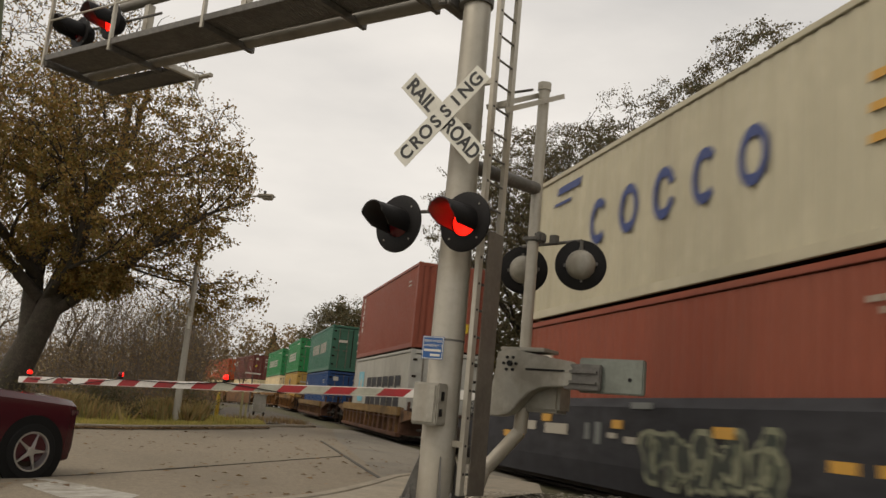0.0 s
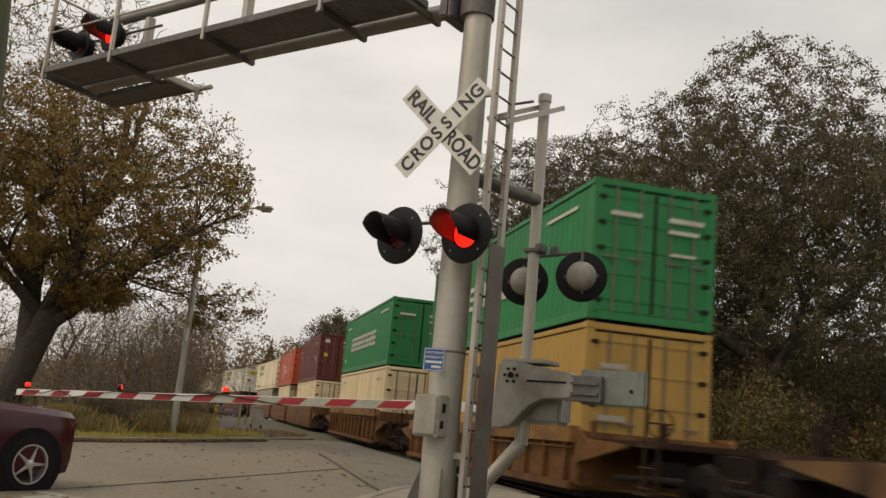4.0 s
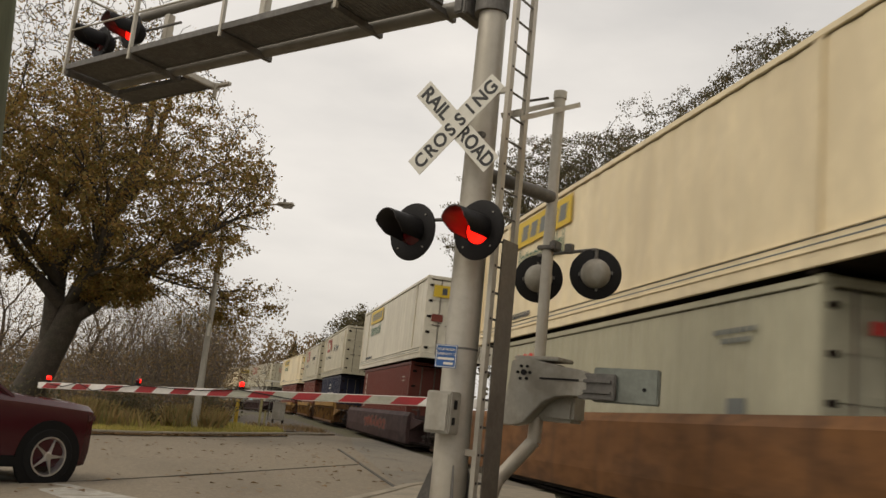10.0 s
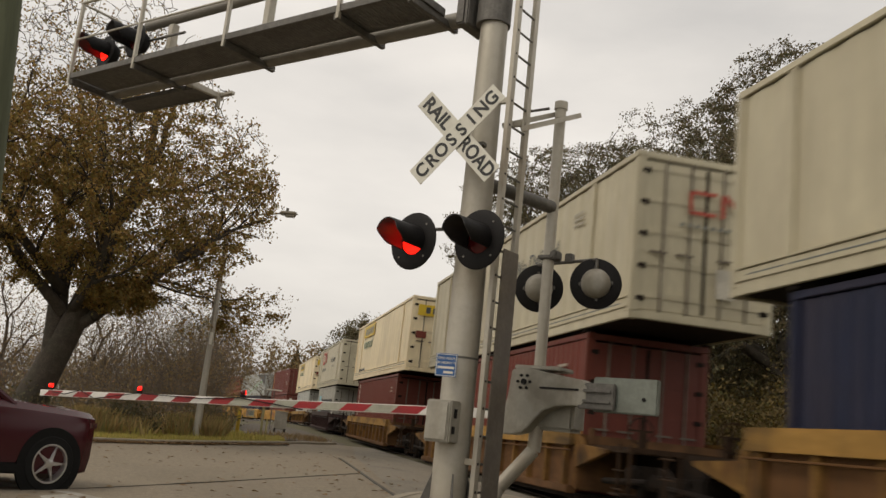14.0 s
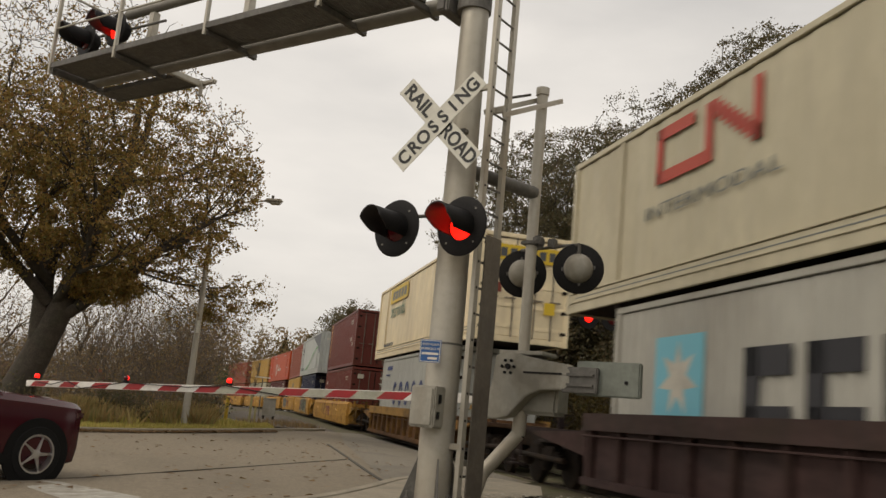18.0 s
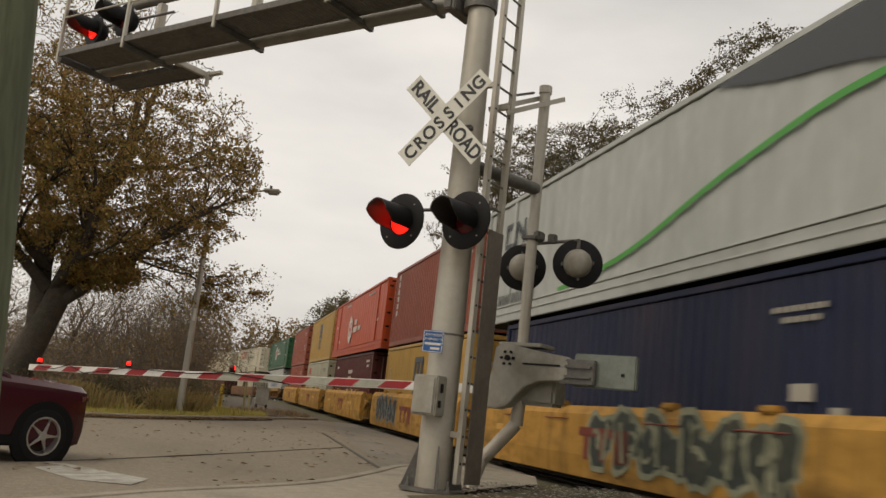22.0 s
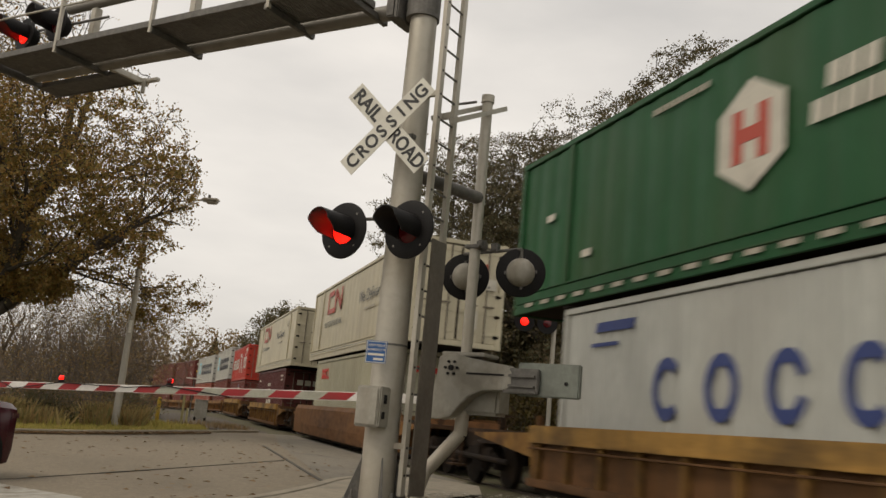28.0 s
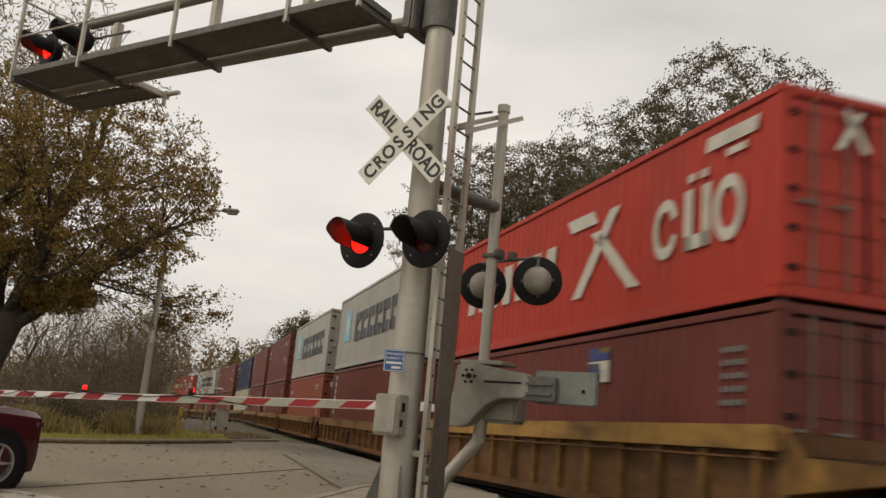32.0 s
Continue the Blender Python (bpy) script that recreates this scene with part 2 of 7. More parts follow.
def slab(points, z0, z1, bevel=0.0):
    """A flat body with the outline points, from z0 to z1."""
    bm = bmesh.new()
    low = [bm.verts.new((x, y, z0)) for x, y in points]
    high = [bm.verts.new((x, y, z1)) for x, y in points]
    bm.faces.new(low[::-1]), bm.faces.new(high)
    for k in range(len(points)):
        j = (k + 1) % len(points)
        bm.faces.new((low[k], low[j], high[j], high[k]))
    bmesh.ops.recalc_face_normals(bm, faces=bm.faces)
    if bevel:
        bmesh.ops.bevel(bm, geom=bm.edges[:], offset=bevel, segments=2, affect="EDGES", clamp_overlap=True)
    return bm


def joined(*some):
    out = bmesh.new()
    for bm in some:
        me = bpy.data.meshes.new("piece")
        bm.to_mesh(me)
        bm.free()
        out.from_mesh(me)
        bpy.data.meshes.remove(me)
    return out


def mesh_of(bm, material, smooth=None):
    me = bpy.data.meshes.new("mesh")
    bm.to_mesh(me)
    bm.free()
    me.materials.append(material)
    if smooth is not None:
        me.shade_smooth()
        me.set_sharp_from_angle(angle=radians(smooth))
    return me


def part(name, bm, material, parent=None, label="", smooth=None, at=None):
    """Links a bmesh (or a shared mesh) as ONE mesh object under a thing or a part."""
    ob = new(name, bm if isinstance(bm, bpy.types.Mesh) else mesh_of(bm, material, smooth))
    ob.parent = parent
    if at is not None:
        ob.matrix_basis = at
    if label:
        ob["label"] = label
    return ob


def thing(name, label, category, group="", at=None, kind=""):
    ob = tagged(new(name), label, category, group, kind)
    ob.empty_display_size = 0.1
    if at is not None:
        ob.matrix_basis = at
    return ob


def words(text, size, material, name="lettering", parent=None, at=None, depth=0.002, bold=0.0):
    """Built-in font, turned into a thin mesh, in the plane of local x and z facing -y."""
    cu = bpy.data.curves.new("words", "FONT")
    cu.body, cu.size, cu.extrude, cu.align_x, cu.align_y, cu.offset = text, size, depth, "CENTER", "CENTER", bold
    tmp = bpy.data.objects.new("words", cu)
    scene.collection.objects.link(tmp)
    me = bpy.data.meshes.new_from_object(tmp.evaluated_get(bpy.context.evaluated_depsgraph_get()))
    bpy.data.objects.remove(tmp)
    bpy.data.curves.remove(cu)
    me.transform(Matrix.Rotation(radians(90), 4, "X"))
    me.materials.clear()
    me.materials.append(material)
    return part(name, me, material, parent, at=at)


def ground_z(x, y):
    """Height of the ground: the road climbs a little to the tracks, and the verge beyond the road lies higher."""
    k = min(1.0, max(0.0, (x + 3) / 8.5))
    z = 0.22 * k * k * (3 - 2 * k)
    f = min(1.0, max(0.0, (x - 3.0) / 2.5))
    rise = 0.015 * min(max(y - 15.0, 0.0), 40.0)
    # the waiting lane dips a little
    z -= 0.08 * min(1.0, max(0.0, (-x - 0.2) / 2.0)) * min(1.0, max(0.0, (20.0 - y) / 4.0))
    if x > 11:
        z -= 0.04 * min(x - 11, 8)
    f = f * f * (3 - 2 * f)
    return z + rise * (1 - f) + 0.0125 * min(max(y - 18.0, 0.0), 72.0) * f


# ---- ground, road, kerbs, tracks ----
def sheet(name, label, x0, x1, y0, y1, step, material, lift=0.0, category="ground", rough=0.0):
    nx, ny = max(1, round((x1 - x0) / step)), max(1, round((y1 - y0) / step))
    bm = bmesh.new()
    grid = [[bm.verts.new((x := x0 + (x1 - x0) * i / nx, y := y0 + (y1 - y0) * j / ny, ground_z(x, y) + lift + rough * noise.noise((x * 0.6, y * 0.6, 0)))) for j in range(ny + 1)] for i in range(nx + 1)]
    for i in range(nx):
        for j in range(ny):
            bm.faces.new((grid[i][j], grid[i + 1][j], grid[i + 1][j + 1], grid[i][j + 1]))
    return tagged(part(name, bm, material, smooth=60), label, category, kind="structure")


def strip(points, width, z0, z1, closed=False):
    """A band that follows the polyline points at ground height, from z0 to z1 above it."""
    bm = bmesh.new()
    pts = [Vector((x, y, 0)) for x, y in points]
    rows = []
    for k, p in enumerate(pts):
        d = (pts[min(k + 1, len(pts) - 1)] - pts[max(k - 1, 0)]).normalized()
        side = Vector((-d.y, d.x, 0)) * width / 2
        g = ground_z(p.x, p.y)
        rows.append([bm.verts.new((*(p + s * side).xy, g + z)) for s, z in ((-1, z0), (-1, z1 - 0.02), (-0.8, z1), (0.8, z1), (1, z1 - 0.02), (1, z0))])
    for a, b in zip(rows, rows[1:]):
        for k in range(5):
            bm.faces.new((a[k], a[k + 1], b[k + 1], b[k]))
    bm.faces.new(rows[0]), bm.faces.new(rows[-1][::-1])
    bmesh.ops.recalc_face_normals(bm, faces=bm.faces)
    return bm


def smooth_line(points, per=6):
    out = []
    p = [Vector((*q, 0)) for q in points]
    p = [2 * p[0] - p[1]] + p + [2 * p[-1] - p[-2]]
    for k in range(1, len(p) - 2):
        for j in range(per):
            t = j / per
            a, b, c, d = p[k - 1 : k + 3]
            q = 0.5 * (2 * b + (c - a) * t + (2 * a - 5 * b + 4 * c - d) * t * t + (3 * b - a - 3 * c + d) * t**3)
            out.append((q.x, q.y))
    out.append((p[-2].x, p[-2].y))
    return out


def draped(points, lift, material, name, label, category="road", step=1.0):
    """A surface inside the outline points, laid on the ground."""
    bm = bmesh.new()
    face = bm.faces.new([bm.verts.new((x, y, 0)) for x, y in points])
    bmesh.ops.triangulate(bm, faces=[face])
    for _ in range(3):
        long_edges = [e for e in bm.edges if e.calc_length() > step * 2]
        if long_edges:
            bmesh.ops.subdivide_edges(bm, edges=long_edges, cuts=1)
            bmesh.ops.triangulate(bm, faces=bm.faces[:])
    for v in bm.verts:
        v.co.z = ground_z(v.co.x, v.co.y) + lift
    bmesh.ops.recalc_face_normals(bm, faces=bm.faces)
    if sum(f.normal.z for f in bm.faces) < 0:
        bmesh.ops.reverse_faces(bm, faces=bm.faces)
    return tagged(part(name, bm, material, smooth=60), label, category, kind="structure")


# one sheet of earth to the horizon
def earth():
    bm = bmesh.new()
    xs = [-900, -300, -120, -60, -40, -30] + [-24 + 1.5 * k for k in range(33)] + [30, 40, 60, 120, 300, 900]
    ys = [-600, -200, -60, -20, -8] + [-4 + 2 * k for k in range(45)] + [90, 100, 120, 150, 200, 300, 600, 1500]
    grid = [[bm.verts.new((x, y, ground_z(x, y) - 0.06)) for y in ys] for x in xs]
    for i in range(len(xs) - 1):
        for j in range(len(ys) - 1):
            bm.faces.new((grid[i][j], grid[i + 1][j], grid[i + 1][j + 1], grid[i][j + 1]))
    return tagged(part("ground", bm, EARTH, smooth=60), "brown autumn earth with thin grass", "ground", kind="structure")


earth()
FAR_KERB = smooth_line([(-30.0, -1.0), (-14.0, 13.0), (-3.15, 25.6), (-0.2, 29.4), (2.2, 32.6), (3.6, 34.6), (4.6, 37.5)])
NEAR_KERB = smooth_line([(-6.0, 4.2), (-2.2, 7.2), (0.39, 9.58), (1.46, 10.75), (2.37, 12.5), (3.2, 14.4), (4.0, 15.4), (5.2, 16.2)])
road_edge = FAR_KERB + [(6.0, 38.5), (6.3, 17.0)] + NEAR_KERB[::-1] + [(-14, -4), (-30, -14)]
draped(road_edge, 0.0, ASPHALT, "road", "worn grey asphalt road climbing to the crossing", "road", 0.8)
part("far_kerb", strip(FAR_KERB, 0.18, -0.06, 0.085), CONCRETE)
tagged(bpy.data.objects["far_kerb"], "weathered concrete kerb along the far verge", "kerb", kind="structure")
part("near_kerb", strip(NEAR_KERB, 0.16, -0.06, 0.10), CONCRETE)
tagged(bpy.data.objects["near_kerb"], "worn concrete kerb round the signal island", "kerb", kind="structure")
island = [(x + 0.06, y - 0.08) for x, y in NEAR_KERB[8:]] + [(5.6, 14.6), (4.9, 12.6), (3.7, 11.2), (2.2, 9.0), (0.5, 7.4), (-2.0, 5.8)]
draped(island, 0.085, CONCRETE, "pavement", "buff concrete pavement of the signal island", "pavement", 0.8)

# ---- track ----
HEAD = radians(-1.2)
ALONG = Vector((math.sin(HEAD), math.cos(HEAD), 0))
ACROSS = Vector((math.cos(HEAD), -math.sin(HEAD), 0))
TRACK_AT = Vector((6.48, 10.0, 0)) + 1.30 * ACROSS
RAIL_Z = 0.20
TURN_FROM, TURN_LENGTH, TURN = 11.0, 8.0, radians(1.8)
BEND_FROM, BEND_RADIUS = 84.0, 260.0
RISE = 0.0125


def on_track(s):
    """Place and heading (degrees) of the track's centre line s metres up the line; it rises slowly, eases right, and bends away to the left far off."""
    p, a = TRACK_AT + ALONG * (min(s, TURN_FROM) - 10.0), 0.0
    p.z = RISE * min(max(0.0, s - 18.0), 72.0)
    for start, length, radius in ((TURN_FROM, TURN_LENGTH, TURN_LENGTH / TURN), (TURN_FROM + TURN_LENGTH, BEND_FROM - TURN_FROM - TURN_LENGTH, None), (BEND_FROM, 1000.0, -BEND_RADIUS)):
        go = min(max(0.0, s - start), length)
        if go <= 0:
            break
        turn = go / radius if radius else 0.0
        chord = go if not radius else 2 * radius * math.sin(turn / 2)
        p += (ALONG * math.cos(a + turn / 2) + ACROSS * math.sin(a + turn / 2)) * chord
        a += turn
    return p, math.degrees(-HEAD - a)


def track_pose(s, z=0.0):
    p, turn = on_track(s)
    return pose(p.x, p.y, p.z + z, math.degrees(math.atan(RISE)) if 24 < s < 84 else 0.0, 0, turn)


def extruded(profile, stations):
    """A profile of (across, z) carried along the track through the stations."""
    bm = bmesh.new()
    rows = []
    for s in stations:
        m = track_pose(s)
        rows.append([bm.verts.new(m @ Vector((x, 0, z))) for x, z in profile])
    for a, b in zip(rows, rows[1:]):
        for k in range(len(profile)):
            j = (k + 1) % len(profile)
            bm.faces.new((a[k], a[j], b[j], b[k]))
    bmesh.ops.recalc_face_normals(bm, faces=bm.faces)
    return bm


STATIONS = [-120, -60, -20] + [0, 5, 10, 12, 14, 16, 18, 20] + [30 + 10 * k for k in range(29)]
bed = tagged(part("track_bed", extruded([(-2.9, -0.15), (-1.9, 0.10), (1.9, 0.10), (2.9, -0.15)], STATIONS), BALLAST), "grey stone ballast under the track", "ballast", kind="structure")
for x in (-0.75, 0.75):
    rail = [(-0.065, 0.04), (-0.065, 0.06), (-0.012, 0.075), (-0.012, 0.15), (-0.035, 0.16), (-0.035, 0.2), (0.035, 0.2), (0.035, 0.16), (0.012, 0.15), (0.012, 0.075), (0.065, 0.06), (0.065, 0.04)]
    tagged(part("rail", extruded([(a + x, b) for a, b in rail], STATIONS), STEEL), "worn steel rail of the main track", "rail", "rails", kind="structure")
draped([(1.1, 36.2), (4.7, 37.6), (5.3, 38.6), (5.2, 62.0), (3.0, 90.0), (1.2, 60.0)], 0.0, BALLAST, "gravel", "bare grey gravel beside the track", "gravel", 1.0)
draped([(2.3, 9.6), (3.2, 10.1), (4.4, 11.4), (5.6, 12.2), (6.4, 12.6), (6.4, 9.0), (3.6, 7.6), (2.2, 8.2)], 0.095, EARTH, "dirt_patch", "bare dirt with stones beside the signal", "dirt", 0.6)


# ---- the double-stack train ----
PAINT = {}


def paint(name, colour, wear=0.45, rough=0.5, stain=(0.10, 0.06, 0.035)):
    if name not in PAINT:
        PAINT[name] = mat(name, colour, rough, 0.0, tuple(c * 0.86 for c in colour), 0.14, 8, wear, 0.55, tuple(0.55 * a + 0.45 * b for a, b in zip(colour, stain)), 0.03, 30, 0.05, stretch=(1, 1, 0.45), gloss=0.28, streak=0.55 * wear, streak_colour=tuple(0.5 * a + 0.5 * b for a, b in zip(colour, stain)))
    return PAINT[name]


COLOURS = {
    "pale grey": (0.53, 0.485, 0.355), "rust red": (0.28, 0.072, 0.042), "light grey": (0.45, 0.44, 0.39), "sea green": (0.055, 0.17, 0.115),
    "blue": (0.018, 0.065, 0.19), "bright green": (0.016, 0.225, 0.07), "mustard yellow": (0.47, 0.285, 0.072), "cream": (0.84, 0.68, 0.41),
    "maroon": (0.15, 0.034, 0.025), "orange": (0.50, 0.072, 0.016), "white": (0.74, 0.69, 0.56), "cream white": (0.86, 0.73, 0.49), "grey-green": (0.45, 0.43, 0.315),
    "buff grey": (0.55, 0.50, 0.365), "navy blue": (0.011, 0.017, 0.046), "dark green": (0.012, 0.082, 0.028), "scarlet": (0.47, 0.042, 0.024),
    "deep maroon": (0.095, 0.020, 0.018), "pale silver": (0.46, 0.48, 0.45), "brick red": (0.155, 0.036, 0.024), "cool grey": (0.47, 0.48, 0.445),
    "black": (0.028, 0.028, 0.032), "brown": (0.12, 0.058, 0.036), "rusty yellow": (0.13, 0.062, 0.024), "tan brown": (0.152, 0.068, 0.024),
    "golden yellow": (0.405, 0.215, 0.045), "dark brown": (0.055, 0.03, 0.028),
}
MARK = {"white": mat("white_marking", (0.56, 0.53, 0.45), 0.5, 0, None, 0.1, 20, 0.3, 2.0), "navy": mat("navy_marking", (0.03, 0.05, 0.17), 0.5), "black": mat("black_marking", (0.025, 0.025, 0.03), 0.5),
        "red": mat("red_marking", (0.42, 0.06, 0.035), 0.5), "yellow": mat("yellow_marking", (0.62, 0.42, 0.02), 0.5), "green": mat("green_marking", (0.05, 0.14, 0.085), 0.5),
        "sky": mat("sky_blue_marking", (0.16, 0.46, 0.56), 0.5), "lime": mat("lime_marking", (0.06, 0.30, 0.05), 0.5), "char": mat("charcoal_marking", (0.05, 0.055, 0.06), 0.5),
        "gold": mat("gold_marking", (0.52, 0.28, 0.05), 0.5), "bright": mat("bright_red_marking", (0.62, 0.03, 0.02), 0.5), "dull": mat("faded_marking", (0.36, 0.33, 0.27), 0.6),
        "soot": mat("soot_green_spray", (0.026, 0.036, 0.030), 0.6, 0, (0.05, 0.05, 0.035), 0.4, 8), "moss": mat("moss_cream_spray", (0.27, 0.27, 0.18), 0.6, 0, (0.16, 0.17, 0.11), 0.3, 8),
        "brown": mat("brown_marking", (0.17, 0.03, 0.015), 0.6), "slate": mat("slate_marking", (0.16, 0.17, 0.16), 0.6)}
STEEL_BAR = mat("galvanised_bar", (0.20, 0.175, 0.14), 0.6, 0.2, (0.12, 0.09, 0.07), 0.3, 12)


def corrugated(length, height, pitch, depth, margin):
    """A pressed steel wall in local y (length) and z, proud towards -x."""
    bm = bmesh.new()
    n = max(1, round((length - 2 * margin) / pitch))
    step = (length - 2 * margin) / n
    ys = [(-length / 2, 0.0)]
    for k in range(n):
        y = -length / 2 + margin + k * step
        ys += [(y + 0.12 * step, 0.0), (y + 0.32 * step, depth), (y + 0.68 * step, depth), (y + 0.88 * step, 0.0)]
    ys.append((length / 2, 0.0))
    low = [bm.verts.new((x, y, 0)) for y, x in ys]
    high = [bm.verts.new((x, y, height)) for y, x in ys]
    for k in range(len(ys) - 1):
        bm.faces.new((low[k], high[k], high[k + 1], low[k + 1]))
    bmesh.ops.recalc_face_normals(bm, faces=bm.faces)
    return bm


def container(label, colour, length, height, domestic=False, doors=True, marks=None, raised=False):
    width = 2.59 if domestic else 2.44
    m = paint(colour.replace(" ", "_") + "_paint", COLOURS[colour])
    root = thing("shipping_container", label, "container", "containers on the train")
    w2, l2 = width / 2, length / 2
    depth, pitch = (0.014, 0.61) if domestic else (0.036, 0.28)
    # side walls, roof, floor and front wall
    for name, side in (("side_wall", -1), ("side_wall", 1)):
        bm = corrugated(length - 0.3, height - 0.30, pitch, depth, 0.02)
        place(bm, Matrix.Translation((side * (w2 - 0.045), 0, 0.17)) @ Matrix.Rotation(radians(180 if side < 0 else 0), 4, "Z") @ Matrix.Translation((-depth * 0.2, 0, 0)))
        part(name, bm, m, root)
    part("roof", box(width - 0.1, length - 0.1, 0.05, (0, 0, height - 0.05)), m, root)
    part("floor", box(width - 0.12, length - 0.1, 0.12, (0, 0, 0.1)), DARK_IRON, root)
    ends = [-1, 1]
    for e in ends:
        if e == -1 and doors:
            for sx in (-1, 1):
                leaf = part("door", box(w2 - 0.12, 0.05, height - 0.34, (sx * (w2 / 2 - 0.055), -l2 + 0.05, height / 2), 0.008), m, root)
                rib = mesh_of(box(w2 - 0.2, 0.022, 0.10, (0, 0, 0), 0.004), m)
                for k in range(5):
                    part("door_rib", rib, None, leaf, at=pose(sx * (w2 / 2 - 0.055), -l2 + 0.020, 0.42 + k * (height - 0.7) / 4))
                part("door_edge", joined(*[box(0.16, 0.035, 0.09, (sx * (w2 - 0.16), -l2 + 0.012, 0.35 + j * (height - 0.7) / 4), 0.008) for j in range(5)], box(0.025, 0.03, height - 0.4, (sx * 0.012, -l2 + 0.02, height / 2))), DARK_IRON, leaf)
                for bx in (0.30, 0.78):
                    part("locking_bar", joined(tube((sx * bx, -l2 - 0.005, 0.14), (sx * bx, -l2 - 0.005, height - 0.14), 0.02, sides=6), box(0.3, 0.03, 0.035, (sx * (bx + 0.08), -l2 - 0.015, 1.15))), STEEL_BAR, leaf)
        else:
            bm = corrugated(width - 0.3, height - 0.30, 0.25, 0.045, 0.02)
            place(bm, Matrix.Translation((0, e * (l2 - 0.05), 0.17)) @ Matrix.Rotation(radians(90 * e), 4, "Z"))
            part("end_wall", bm, m, root)
    for sx in (-1, 1):
        for sy in (-1, 1):
            part("corner_post", joined(box(0.16, 0.16, height - 0.24, (sx * (w2 - 0.08), sy * (l2 - 0.08), height / 2), 0.012), box(0.165, 0.18, 0.118, (sx * (w2 - 0.0815), sy * (l2 - 0.089), 0.059), 0.01), box(0.165, 0.18, 0.118, (sx * (w2 - 0.0815), sy * (l2 - 0.089), height - 0.059), 0.01)), m, root)
        part("top_rail", box(0.06, length - 0.32, 0.10, (sx * (w2 - 0.03), 0, height - 0.06), 0.01), m, root)
        if domestic:
            rail = part("bottom_rail", box(0.06, length - 0.32, 0.34, (sx * (w2 - 0.028), 0, 0.18), 0.01), m, root)
            for z in (0.20, 0.37):
                part("rail_lip", box(0.09, length - 0.32, 0.032, (sx * (w2 - 0.02), 0, z), 0.008), m, rail)
        else:
            part("bottom_rail", box(0.06, length - 0.32, 0.16, (sx * (w2 - 0.03), 0, 0.09), 0.01), m, root)
    for sy in (-1, 1):
        part("end_header", box(width - 0.32, 0.10, 0.12, (0, sy * (l2 - 0.05), height - 0.07), 0.01), m, root)
        part("end_sill", box(width - 0.32, 0.10, 0.15, (0, sy * (l2 - 0.05), 0.085), 0.01), m, root)
    if domestic:
        for sy in (-1, 1):
            for sx in (-1, 1):
                part("lift_post", box(0.05, 0.16, height - 0.22, (sx * (w2 - 0.02), sy * 6.05, height / 2), 0.01), m, root)
    if colour == "cream":
        part("seam_post", box(0.05, 0.16, height - 0.22, (-w2 + 0.018, 0.9, height / 2), 0.01), m, root)
    if raised:
        lock = mesh_of(box(0.12, 0.14, 0.052, (0, 0, -0.026), 0.006), DARK_IRON)
        for sx in (-1, 1):
            for sy in (-1, 1):
                part("stacking_lock", lock, None, root, at=pose(sx * (w2 - 0.09), sy * min(l2 - 0.1, 6.0), 0))
    if marks:
        marks(root, length, height, w2)
    return root


def side_spot(root, pieces, colour, L, w2, proud=0.0):
    """Lays flat pieces, drawn in (from the trailing end, height), on the side that faces the road, each a part of its own."""
    for bm in pieces if isinstance(pieces, list) else [pieces]:
        place(bm, Matrix.Translation((-w2 - 0.001 - proud, L / 2, 0)) @ Matrix.Rotation(radians(-90), 4, "Z"))
        part("marking", bm, MARK[colour], root)


def end_spot(root, pieces, colour, L, proud=0.0):
    """The same on the leading end, drawn in (across, height)."""
    for bm in pieces:
        place(bm, Matrix.Translation((0, -L / 2 - 0.045 - proud, 0)))
        part("marking", bm, MARK[colour], root)


def plate(x, z, w, h, lean=0.0):
    bm = bmesh.new()
    bmesh.ops.create_cube(bm, size=1, matrix=Matrix.Translation((x + w / 2, 0, z + h / 2)) @ Matrix.Diagonal((w, 0.008, h, 1)))
    for v in bm.verts:
        v.co.x += lean * (v.co.z - z)
    return bm


def ring(x, z, r, thick, squeeze=1.0, start=0, stop=360, sides=20):
    bm = bmesh.new()
    n = max(3, round(sides * (stop - start) / 360))
    rows = []
    for k in range(n + 1):
        a = radians(start + (stop - start) * k / n)
        rows.append([bm.verts.new((x + squeeze * q * math.cos(a), d, z + q * math.sin(a))) for q in (r - thick, r) for d in (-0.004, 0.004)])
    for a, b in zip(rows, rows[1:]):
        for i, j in ((0, 2), (2, 3), (3, 1), (1, 0)):
            bm.faces.new((a[i], a[j], b[j], b[i]))
    bmesh.ops.recalc_face_normals(bm, faces=bm.faces)
    return bm


def bars(x, z, n, w, gap, h, lean=0.0, slots=0):
    """A row of plain upright blocks, cut by level slots, standing in for a lettered name."""
    out = []
    for k in range(n):
        if slots:
            hh = h / (2 * slots + 1)
            out.append(joined(*[plate(x + k * (w + gap), z + 2 * i * hh, w, hh, lean) for i in range(slots + 1)], plate(x + k * (w + gap), z, w * 0.34, h, lean)))
        else:
            out.append(plate(x + k * (w + gap), z, w, h, lean))
    return out


def small_print(root, L, H, w2, colour="white"):
    side_spot(root, [plate(L - 2.3 + 0.15 * j + 0.2 * (k % 2), H - 0.55 - 0.13 * k, 0.10, 0.07) for k in range(2) for j in range(7 - 2 * k)], "dull" if colour == "white" else colour, L, w2)
    side_spot(root, [plate(L - 1.9, H * 0.45, 0.42, 0.20), plate(L - 1.2, H * 0.36, 0.26, 0.2)], "dull" if colour == "white" else colour, L, w2)


